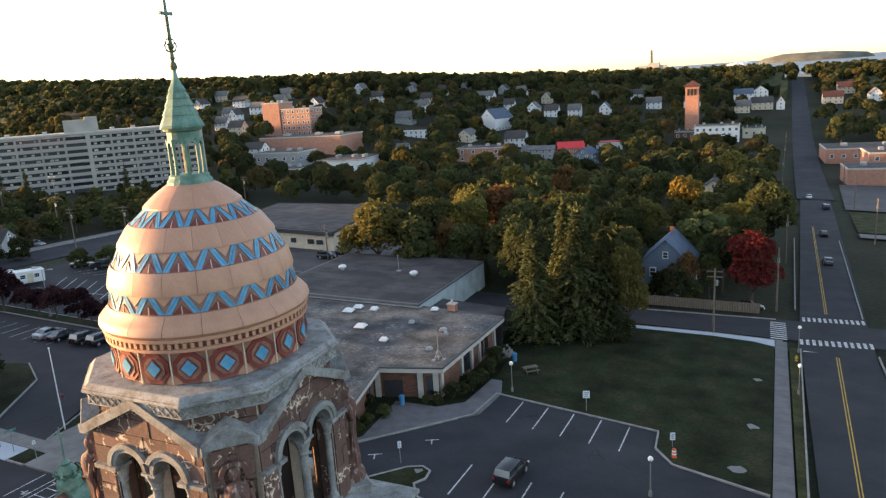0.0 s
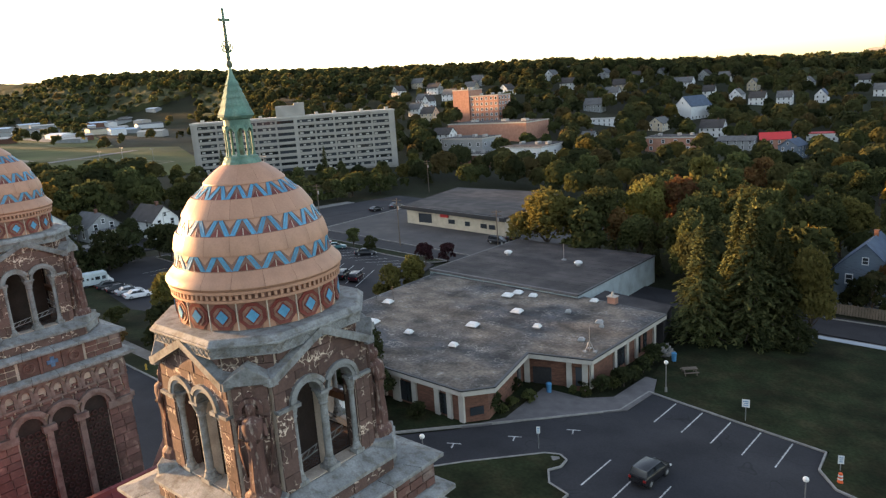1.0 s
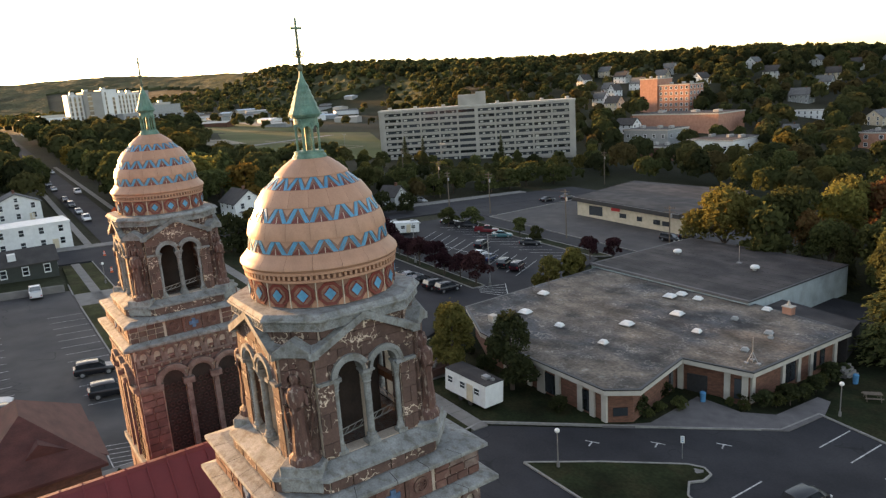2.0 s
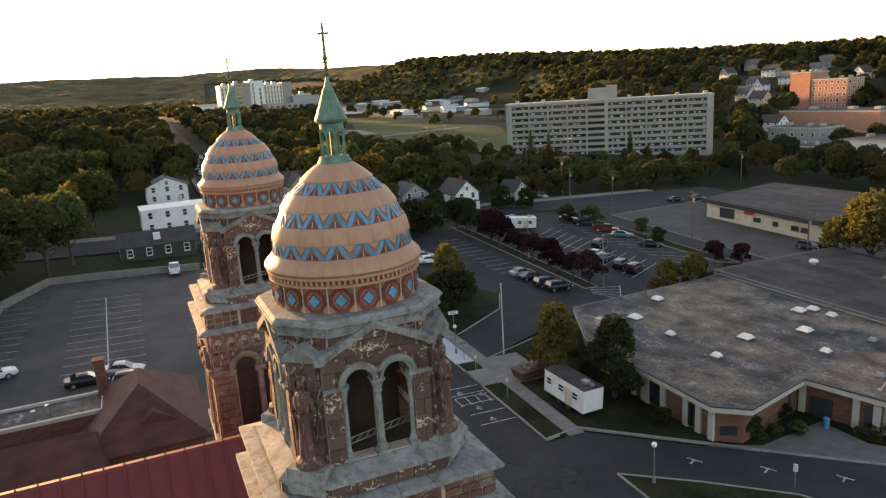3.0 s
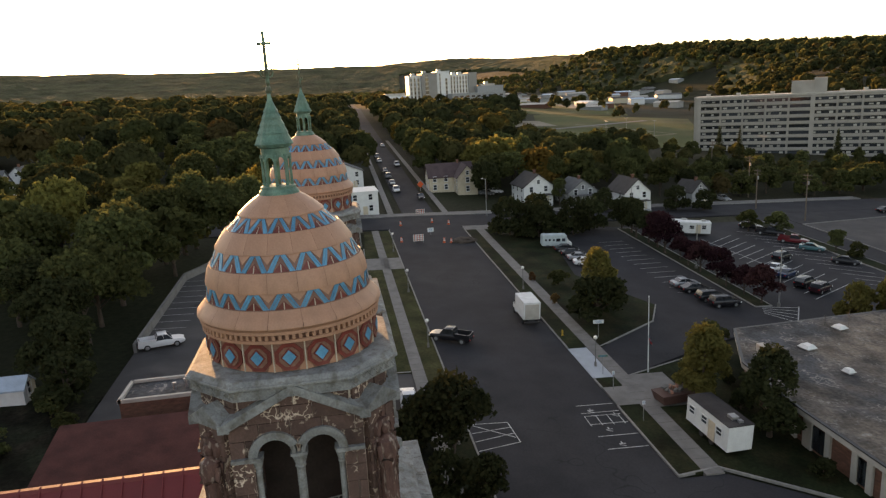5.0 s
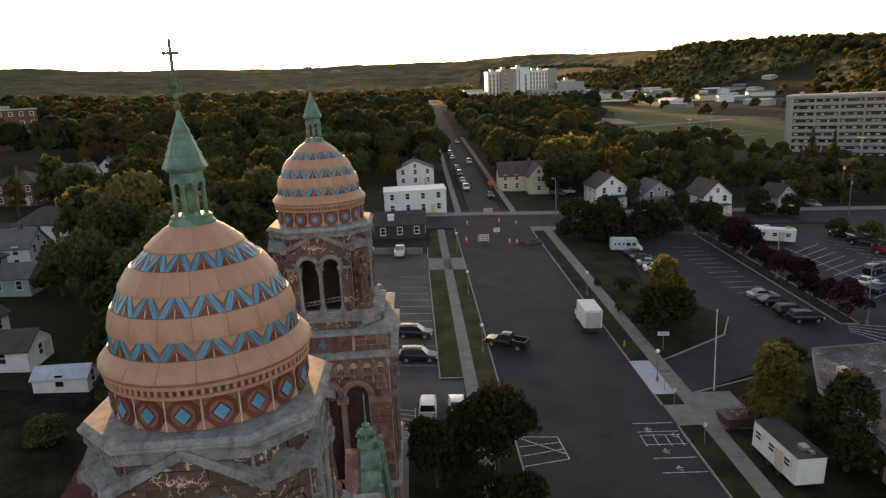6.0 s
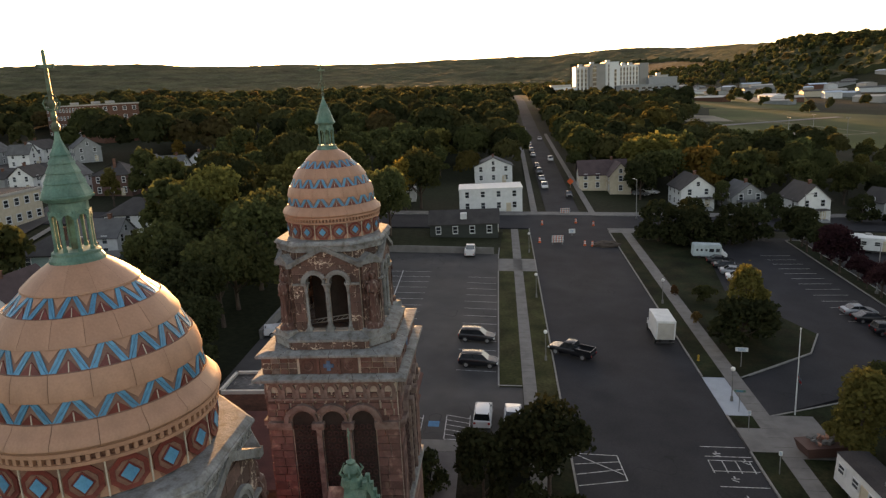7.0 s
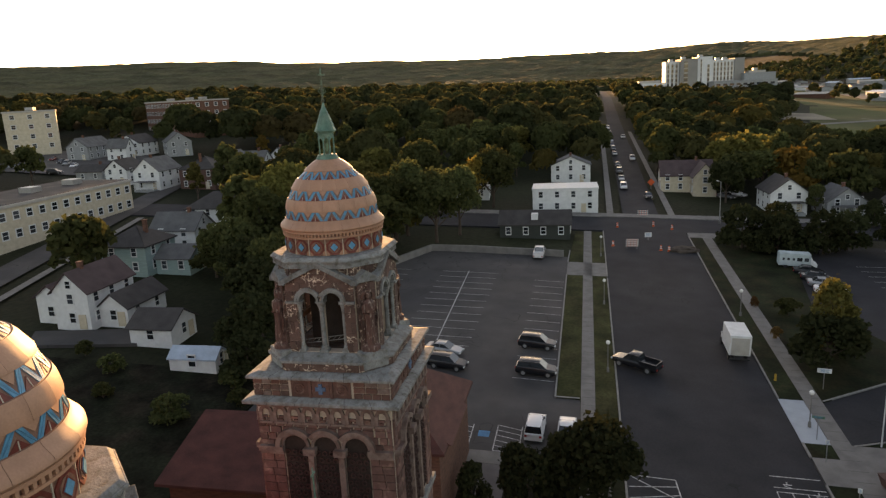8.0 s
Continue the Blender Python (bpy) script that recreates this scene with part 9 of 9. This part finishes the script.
for row in (("tall", -49.2, 37.6, 9.2, "leaf_light", 1.15), ("tall", -42.0, 40.4, 9.4, "leaf_dark", 1.15), ("low", -62.0, 45.6, 4.4, "leaf", 0.9), ("tall", -76.5, 36.5, 10.4, "leaf_light", 1.0), ("round_c", -74.5, 35.6, 7.0, "leaf_dark", 1.2), ("low", -79.0, 38.5, 6.0, "leaf_dark", 1.0),
            ("low", -127.5, 37.0, 8.6, "leaf_dark", 1.05), ("low", -124.6, 42.6, 8.0, "leaf_dark", 1.0), ("low", -125.6, 50.5, 8.4, "leaf_dark", 1.0), ("low", -131.0, 44.0, 8.4, "leaf_dark", 1.1), ("low", -129.0, 55.5, 7.6, "leaf_dark", 1.0), ("low", -124.0, 46.8, 5.0, "leaf_dark", 1.1), ("low", -125.0, 40.0, 4.6, "leaf_dark", 1.1),
            ("round_a", -121.5, 88.6, 4.8, "leaf", 1.2), ("round_c", -119.6, 94.4, 4.6, "leaf", 1.3), ("round_b", -103.3, 95.5, 4.4, "leaf", 1.1), ("low", -98.5, 96.0, 3.2, "leaf", 1.0),
            ("tall", -65.4, 73.6, 7.4, "leaf_light", 0.9), ("tall", -66.8, 76.4, 6.6, "leaf_light", 0.9), ("low", -67.4, 70.5, 6.4, "leaf_light", 0.8),
            ("round_a", -78.4, 91.8, 4.8, "leaf_purple", 1.0), ("round_b", -75.6, 95.4, 4.6, "leaf_purple", 1.1),
            ("round_c", -42.6, 9.6, 9.2, "leaf_dark", 0.95), ("round_c", -41.4, 4.2, 6.6, "leaf_dark", 0.8), ("round_b", -34.0, 10.6, 6.0, "leaf_dark", 0.95), ("low", -37.0, 8.0, 5.0, "leaf_dark", 0.8), ("low", -42.5, -0.4, 4.2, "leaf_dark", 0.7), ("low", -46.5, 6.5, 5.2, "leaf_dark", 0.7),
            ("spruce", -20.2, 83.2, 17.0, "leaf", 1.1), ("spruce", -14.6, 86.6, 19.4, "leaf", 1.1), ("spruce", -17.2, 89.0, 20.0, "leaf", 0.85), ("spruce", -11.4, 88.8, 16.5, "leaf", 1.0), ("round_b", -8.2, 90.4, 14.0, "leaf_light", 0.7), ("low", -8.6, 86.6, 4.4, "leaf_dark", 0.9), ("low", -12.4, 84.6, 3.4, "leaf_dark", 0.9), ("round_b", -3.6, 108.6, 7.5, "leaf_dark", 0.85), ("low", -6.5, 112.2, 5.0, "leaf_dark", 0.8), ("airy", -1.8, 113.0, 9.0, "leaf_orange", 0.55), ("round_b", -12.6, 113.0, 9.0, "leaf_dark", 0.8), ("round_a", 3.4, 121.0, 12.0, "leaf_dark", 0.8), ("low", -19.0, 81.2, 4.0, "leaf", 0.9),
            ("airy", -14.0, 116.5, 12.0, "leaf_gold", 0.85), ("round_b", 8.4, 114.5, 13.0, "leaf_red", 0.95), ("low", -1.0, 110.8, 4.6, "leaf", 0.8), ("round_b", 1.5, 116.0, 8.0, "leaf", 0.7),
            ("round_c", -63.0, 113.0, 15.0, "leaf_light", 1.05), ("round_a", -55.0, 120.5, 15.0, "leaf", 1.0), ("round_b", -49.0, 128.0, 15.5, "leaf_light", 0.9), ("round_c", -47.0, 143.5, 15.5, "leaf_orange", 1.0), ("round_b", -51.7, 139.0, 16.0, "leaf_light", 0.8),
            ("round_a", -41.8, 146.0, 15.0, "leaf", 0.9), ("airy", -50.5, 119.5, 11.5, "leaf_orange", 0.7), ("round_a", -44.0, 115.0, 11.0, "leaf", 1.0), ("round_c", -34.0, 116.0, 13.0, "leaf", 1.0), ("round_b", -26.5, 111.5, 12.0, "leaf", 1.0), ("round_a", -37.0, 128.0, 14.5, "leaf", 1.0), ("round_c", -24.5, 122.5, 14.5, "leaf", 1.0),
            ("round_a", -30.0, 138.0, 15.0, "leaf", 1.0), ("round_b", -18.5, 133.0, 14.0, "leaf", 1.0), ("round_c", -15.7, 150.0, 13.0, "leaf_light", 1.0), ("round_c", 11.0, 166.0, 16.0, "leaf", 1.0), ("round_a", 6.0, 143.0, 11.0, "leaf", 1.0), ("round_b", 2.0, 152.0, 12.0, "leaf_light", 0.9), ("round_a", -9.2, 190.0, 14.0, "leaf_gold", 0.9),
            ("round_a", -0.7, 255.0, 17.0, "leaf_light", 0.9), ("low", -92.0, 36.0, 2.8, "leaf", 1.2),
            ("round_a", -110.0, -45.5, 18.0, "leaf_light", 0.85), ("round_a", -79.0, -32.5, 13.0, "leaf", 0.9), ("round_c", -86.0, -33.0, 13.0, "leaf", 1.0), ("round_b", -95.0, -32.5, 15.0, "leaf", 1.05), ("round_c", -103.0, -33.5, 15.0, "leaf", 1.1),
            ("round_a", -118.0, -31.0, 15.0, "leaf", 1.0), ("round_c", -124.5, -20.5, 15.0, "leaf", 0.95), ("round_b", -129.0, -27.5, 16.0, "leaf", 1.0), ("round_a", -131.0, -17.0, 14.5, "leaf", 0.9), ("airy", -140.5 + 16, -29.0, 14.0, "leaf", 0.95), ("round_c", -139.0 + 12, -52.0, 16.0, "leaf", 1.0), ("round_b", -101.0, -46.0, 15.0, "leaf", 1.0), ("round_c", -88.0, -44.5, 13.0, "leaf", 0.9), 
            ("round_c", -158.5, -13.5, 15.0, "leaf", 1.0), ("airy", -156.0, -17.0, 13.0, "leaf_gold", 0.8), ("round_a", -162, -32, 16.0, "leaf", 1.05),
            ("round_c", -66.5, -31.0, 9.0, "leaf_dark", 1.0), ("round_a", -73.5, -33.5, 11.0, "leaf_dark", 1.0), ("low", -61.5, -29.5, 6.0, "leaf_dark", 1.0), ("round_b", -80.5, -38.0, 12.0, "leaf_dark", 1.0),
            ("round_a", -173.5, 61.0, 11.0, "leaf", 1.0), ("round_c", -176.0, 70.5, 12.0, "leaf_dark", 1.0), ("round_b", -168.0, 80.5, 11.0, "leaf", 1.0), ("round_c", -179.0, 52.0, 12.0, "leaf", 1.0), ("round_a", -166.0, 90.0, 10.5, "leaf", 1.0), ("low", -146.0, 84.5, 6.5, "leaf_dark", 1.0), ("low", -148.5, 66.8, 6.0, "leaf_dark", 0.9), ("round_b", -159.5, 58.8, 7.0, "leaf", 0.8), ("low", -144.5, 91.0, 5.5, "leaf_dark", 1.0), ("round_c", -171.5, 42.0, 10.5, "leaf_dark", 0.9),
            ("tall", 41.0, 151.0, 7.0, "leaf_dark", 1.3), ("low", 38.0, 136.0, 6.0, "leaf_dark", 1.1), ("round_b", 44.0, 178.0, 6.0, "leaf", 1.0), ("low", 40.5, 122.0, 5.5, "leaf_dark", 1.0),
            ("fir", -218, 146, 13.0, "leaf", 1.0), ("fir", -196, 168, 14.0, "leaf", 1.1), ("fir", -238, 150, 12.0, "leaf", 1.3), ("low", -161, 100, 6, "leaf", 1.1), ("low", -162, 112, 7, "leaf", 1.1), ("round_c", -164, 121, 8, "leaf", 1.1), ("low", -160, 130, 7, "leaf", 1.1), ("low", -160, 141, 7, "leaf", 1.1), ("round_c", -163, 151, 8, "leaf", 1.1), ("low", -160, 161, 7, "leaf", 1.1)):
    tree(*row)
for i, x in enumerate(np.linspace(-129, -78, 13)):   # purple row between the car parks
    tree(("round_a", "round_b", "airy")[i % 3], float(x), 62.9 + 0.5 * math.sin(i * 2.3), (7.2 if x < -106 else 5.2) + 0.8 * math.sin(i * 1.7), "leaf_purple" if x > -114 else "leaf_dark", 1.05, where="in a grass strip between car parks")
for k, (x, y) in enumerate(((-31.6, 50.5), (-31.0, 52.6), (-29.6, 47.0), (-25.0, 58.6), (-23.0, 59.4), (-21.6, 62.2), (-21.4, 64.6), (-21.6, 67.6), (-22.0, 71.5), (-22.2, 75.0), (-35.0, 40.8), (-47.5, 40.8), (-53.5, 43.0))):
    tree("low", x, y, 1.5 + 0.5 * (k % 3), "leaf_dark", 1.15, where="by the hall wall")
for k in range(9):                                   # shrubs along the hall
    x, y = (-28.6, 47.5, 0)[:2] if k == 0 else [(-28.6, 49.3), (-27.8, 51.4), (-25.2, 56.6), (-23.6, 56.8), (-22.2, 60.5), (-22.0, 63.0), (-21.9, 66.0), (-22.0, 69.5)][k - 1]
    tree("low", x, y, 1.1 + 0.3 * (k % 3), "leaf", 1.0, where="as a shrub along the hall wall")
for x, y in ((-94.6, 32.2), (-83.0, 32.4)):
    tree("airy", x, y, 1.9, "leaf_orange", 0.7, where="as a small shrub beside the pavement")

for k, (x, y) in enumerate(((-55, -27.5), (-58.5, -30), (-51, -33), (-54, -43), (-60, -46), (-49, -52), (-64, -53), (-57, -57))):
    tree("low", x, y, 2.0 + 0.5 * (k % 3), "leaf", 1.3, where="as a shrub in a dark garden")

# scattered trees of the quarters round about
BLOCK = [(-137, -26, -50, 34), (-158, -200, -134, 200), (-1000, 11.5, -130, 31), (-190, -30, -150, 16), (-186, -6, -164, 8), (-106, -76, -90, -58), (-140, -80, -104, -62), (-84, -70, -56, -30), (-172, 28, -150, 46), (-148, -126, -88, -98), (-124, -100, -84, -80), (-134, 28, -55, 100), (-66, 30, 60, 100), (-70, 70, -30, 108), (-155, 97, -58, 172), (13, -200, 32, 900), (-60, -60, 20, 30),
         (-176, -8, -150, 12), (-210, -2, -190, 12), (-196, 30, -176, 42), (-172, 46, -140, 98), (-14, 103, 16, 126), (-11, 228, 2, 244), (-185, -150, -120, -95), (-135, -112, -78, -70), (-230, -175, -176, -84), (-262, -226, -178, -158), (26, 60, 70, 420)]


def free(x, y):
    if math.hypot(x + 244, y - 194) < 48 and abs((x + 244) * 0.79 - (y - 194) * 0.61) < 16:
        return False
    return not any(x0 < x < x1 and y0 < y < y1 for x0, y0, x1, y1 in BLOCK)


BIGHOUSE = [(o.location.x, o.location.y, max(c.dimensions.x for c in o.children)) for o in scene.objects if o.parent is None and o.name.split(".")[0] in ("house", "office_building", "campanile", "hospital", "apartment_block")]
cells = {}
for x, y, w in BIGHOUSE:
    cells.setdefault((int(x // 100), int(y // 100)), []).append((x, y, w))


def near_house(x, y, k):
    """On a house, or in the gardens that leave it open to the church side."""
    i, j = int(x // 100), int(y // 100)
    r = max(1.0, math.hypot(x, y))
    for u in (i - 1, i, i + 1):
        for w in (j - 1, j, j + 1):
            for hx, hy, hw in cells.get((u, w), ()):
                dx, dy = hx - x, hy - y
                ahead = (dx * x + dy * y) / r
                side = abs(dx * y - dy * x) / r
                if math.hypot(dx, dy) < hw * 0.5 + 3 or (0 < ahead < (58 if r > 280 else 16) and side < hw * 0.5 + 1.5):
                    return True
    return False


rq = random.Random(21)
put = []
kinds = ("far_a", "far_b", "far_c", "far_a", "far_c", "tall")
for a0, a1, r0, r1, n, sep in ((-10, 30, 105, 260, 56, 8.5), (40, 64, 175, 300, 40, 8.0), (78, 86, 170, 330, 16, 9.0), (62, 79, 165, 250, 24, 8.5), (92, 132, 110, 260, 56, 9.5), (-60, -8, 60, 330, 16, 14.0), (132, 200, 90, 300, 10, 16.0)):
    tries = 0
    while n > 0 and tries < 4000:
        tries += 1
        a, r = rq.uniform(a0, a1), math.sqrt(rq.uniform(r0 * r0, r1 * r1))
        x, y = -r * math.sin(radians(a)), r * math.cos(radians(a))
        if not free(x, y) or near_house(x, y, 11) or any((x - p) ** 2 + (y - q) ** 2 < sep * sep for p, q in put):
            continue
        put.append((x, y))
        col = rq.choice(("leaf",) * 14 + ("leaf_light", "leaf_light", "leaf_light", "leaf_gold", "leaf_orange" if a < 50 else "leaf"))
        k = "spruce" if a < 42 and rq.random() < 0.08 else rq.choice(kinds)
        h = rq.uniform(8.5, 14.5) if not 40 < a < 64 else rq.uniform(5, 8)
        tree(k, x, y, h, "leaf" if k == "spruce" else col, rq.uniform(0.85, 1.15), where="among houses of the town")
        n -= 1
# far woods
pts = []


def leaf_size(r):
    return 0.34 if r < 170 else 0.5 if r < 260 else 0.88 if r < 420 else 1.3 if r < 700 else 1.95


def wood(x, y, r, h, kind=None):
    """One far tree: a lobed crown of leaf clumps laid like shingles over its lobes."""
    s = leaf_size(r)
    w = h * rq.uniform(0.36, 0.5)
    c = np.array([x, y, land(x, y)])
    lobes = [(0.0, 0.0, h * 0.6, w * 0.78, h * 0.38)]
    for i in range(3 if r > 500 else 7):
        a = i * 2.4 + rq.uniform(-0.5, 0.5)
        d, q = w * rq.uniform(0.45, 0.62), w * rq.uniform(0.36, 0.5)
        lobes.append((d * math.cos(a), d * math.sin(a), h * rq.uniform(0.36, 0.78), q, q * 0.85))
    v = rq.randrange(len(WOODS)) if kind is None else kind
    for lx, ly, lz, q, qz in lobes:
        k = max(4, int(2.1 * 9.0 * q * qz / (2.6 * s * s)))
        d = rt.normal(size=(k, 3))
        d /= np.linalg.norm(d, axis=1)[:, None]
        d[:, 2] = np.where(d[:, 2] < -0.25, -d[:, 2], d[:, 2])
        p = np.array([lx, ly, lz]) + d * np.array([q, q, qz]) * (1 + rt.normal(size=(k, 1)) * 0.07)
        if lx:
            m = lobes[0]
            keep = (p[:, 0] / m[3]) ** 2 + (p[:, 1] / m[3]) ** 2 + ((p[:, 2] - m[2]) / m[4]) ** 2 > 0.8
            p, d = p[keep], d[keep]
        pts.append((c + p, d, r, np.full(len(p), v), np.full(len(p), s)))


WOODS = [M["leaf_far"], leaf_mat("olive_woods", (0.084, 0.084, 0.034), (0.108, 0.104, 0.04), 0.52), leaf_mat("dark_woods", (0.044, 0.053, 0.025), (0.062, 0.07, 0.031), 0.5),
         leaf_mat("mid_green_woods", (0.06, 0.072, 0.03), (0.082, 0.094, 0.037), 0.52), leaf_mat("brownish_woods", (0.088, 0.072, 0.032), (0.115, 0.092, 0.038), 0.52),
         leaf_mat("deep_woods", (0.03, 0.036, 0.018), (0.042, 0.048, 0.022), 0.48), leaf_mat("yellowing_woods", (0.1, 0.088, 0.028), (0.13, 0.11, 0.034), 0.52)]
grid = {}
for p, q in put:
    grid.setdefault((int(p // 9), int(q // 9)), []).append((p, q))


def crowded(x, y, sep):
    i, j = int(x // 9), int(y // 9)
    for u in (i - 1, i, i + 1):
        for w in (j - 1, j, j + 1):
            for p, q in grid.get((u, w), ()):
                if (p - x) ** 2 + (q - y) ** 2 < sep * sep:
                    return True
    grid.setdefault((i, j), []).append((x, y))
    return False


def meadow(a, r):
    """The open flat with the playing field and the works."""
    return (57 < a < 74.5 and 262 < r < 560) or (59 < a < 79 and 560 <= r < 930)


def kind_of():
    return rq.choice((0, 0, 1, 1, 2, 2, 3, 3, 4, 5, 5, 6 if rq.random() < 0.4 else 1))


for a0, a1, r0, r1, n, sep, lo, hi in ((-9, 42, 105, 420, 1500, 7.4, 7, 13), (40, 62, 170, 290, 520, 5.6, 4, 7), (40, 66, 290, 420, 400, 7.4, 6, 11), (62, 80, 165, 262, 500, 6.6, 8, 14), (74, 92, 165, 560, 900, 7.4, 9, 16), (90, 136, 120, 330, 900, 9.6, 11, 19), (90, 136, 330, 560, 1200, 8.2, 9, 16)):
    for _ in range(n):
        a, r = rq.uniform(a0, a1), math.sqrt(rq.uniform(r0 * r0, r1 * r1))
        x, y = -r * math.sin(radians(a)), r * math.cos(radians(a))
        if meadow(a, r) or (a < 50 and r > 250 and rq.random() < 0.35) or not free(x, y) or near_house(x, y, 11) or crowded(x, y, sep):
            continue
        wood(x, y, r, rq.uniform(lo, hi), kind_of())
for x, y, h in ((-285, 118, 8), (-300, 132, 7), (-268, 131, 9), (-352, 215, 10), (-372, 226, 9), (-338, 208, 8), (-390, 232, 9), (-410, 118, 9), (-420, 121, 8), (-432, 190, 7), (-450, 200, 8), (-460, 128, 9), (-500, 190, 8), (-520, 215, 9), (-480, 226, 8), (-540, 180, 8)):
    wood(x, y, math.hypot(x, y), h, kind_of())
for _ in range(240):                                  # thin tree rows between the works
    a, r = rq.uniform(59, 79), math.sqrt(rq.uniform(540 ** 2, 930 ** 2))
    x, y = -r * math.sin(radians(a)), r * math.cos(radians(a))
    if noise.noise((x * 0.012, y * 0.012, 4.0)) > 0.0 and not near_house(x, y, 11) and math.hypot(x + 570, y - 82) > 70 and not crowded(x, y, 8):
        wood(x, y, r, rq.uniform(6, 11), kind_of())
cnt = tries = 0
while cnt < 5200 and tries < 60000:
    tries += 1
    a = rq.uniform(-14, 138)
    e, far = skyline(a)
    end = min(far + 40, 1350)
    r = math.sqrt(rq.uniform(400 ** 2, end ** 2)) if rq.random() < 0.8 else rq.uniform(end - 160, end)
    x, y = -r * math.sin(radians(a)), r * math.cos(radians(a))
    if meadow(a, r) or (a < 48 and r < 660 and rq.random() < 0.4) or not free(x, y) or near_house(x, y, 13):
        continue
    if math.hypot(x + 570, y - 82) < 70 or (-1000 < x < -150 and 8 < y < 36) or (22 < x - (y - 260) * 0.024 < 38 and y > 200):
        continue
    if not crowded(x, y, 8.0):
        wood(x, y, r, rq.uniform(11, 17) if a < 70 and r > far - 150 else rq.uniform(8, 14) if a < 70 else rq.uniform(8, 12.5), kind_of())
        cnt += 1
for nm, lo, hi in (("woods_close", 0, 200), ("woods_near", 200, 300), ("woods_middle", 300, 500), ("woods_hill", 500, 800), ("woods_far", 800, 9999)):
    sel = [p for p in pts if lo <= p[2] < hi]
    P, Q = np.concatenate([p[0] for p in sel]), np.concatenate([p[1] for p in sel])
    ob = new(nm, leaf_mesh(nm, P, Q, np.concatenate([p[4] for p in sel]), WOODS, 0.22, np.concatenate([p[3] for p in sel])))
    tagged(ob, "dense mixed green woodland on the hills", "woods", kind="stuff")
# the closed canopy of the far ridges
M["canopy"] = mat("far_forest_canopy", (0.05, 0.055, 0.027), 0.95, vary=0.35, scale=0.012, fine=0.12, bump=1.0, bump_dist=3.0, second=(0.06, 0.056, 0.027), second_scale=0.006, second_amount=0.7, spec=0.05)
bm = bmesh.new()
prev = None
for ri in list(range(640, 1300, 11)) + list(range(1300, 3160, 17)):
    row = {}
    for k in range(int(154 / 0.45)):
        a = -14 + 0.45 * k
        e, far = skyline(a)
        if ri < (640 if a > 84 else 0.72 * far) or ri > far + 60 or (a < 84 and meadow(a, ri)):
            continue
        r = ri + rq.uniform(-5, 5)
        x, y = -r * math.sin(radians(a)), r * math.cos(radians(a))
        if (-1000 < x < -150 and 6 < y < 38) or (18 < x - (y - 260) * 0.024 < 42 and y > 200) or math.hypot(x + 570, y - 82) < 80 or near_house(x, y, 13):
            continue
        row[k] = bm.verts.new((x, y, land(x, y) + 5.5 + rq.uniform(-2.8, 3.2) + 2 * noise.noise((x * 0.02, y * 0.02, 1.0))))
    if prev:
        for k in row:
            if k + 1 in row and k in prev and k + 1 in prev:
                bm.faces.new((prev[k], row[k], row[k + 1], prev[k + 1]))
    prev = row
bm.normal_update()
for f in bm.faces:
    if f.normal.z < 0:
        f.normal_flip()
hem = bmesh.ops.extrude_edge_only(bm, edges=[e for e in bm.edges if len(e.link_faces) == 1])
bmesh.ops.translate(bm, vec=(0, 0, -32), verts=[v for v in hem["geom"] if isinstance(v, bmesh.types.BMVert)])
bmesh.ops.delete(bm, geom=[v for v in bm.verts if not v.link_faces], context="VERTS")
tagged(obj("woods_ridge", bm, M["canopy"], smooth=True), "closed green forest canopy on far ridges", "woods", kind="stuff")
for T in PATTERN.values():
    for c in list(T.children):
        bpy.data.objects.remove(c)
    bpy.data.objects.remove(T)
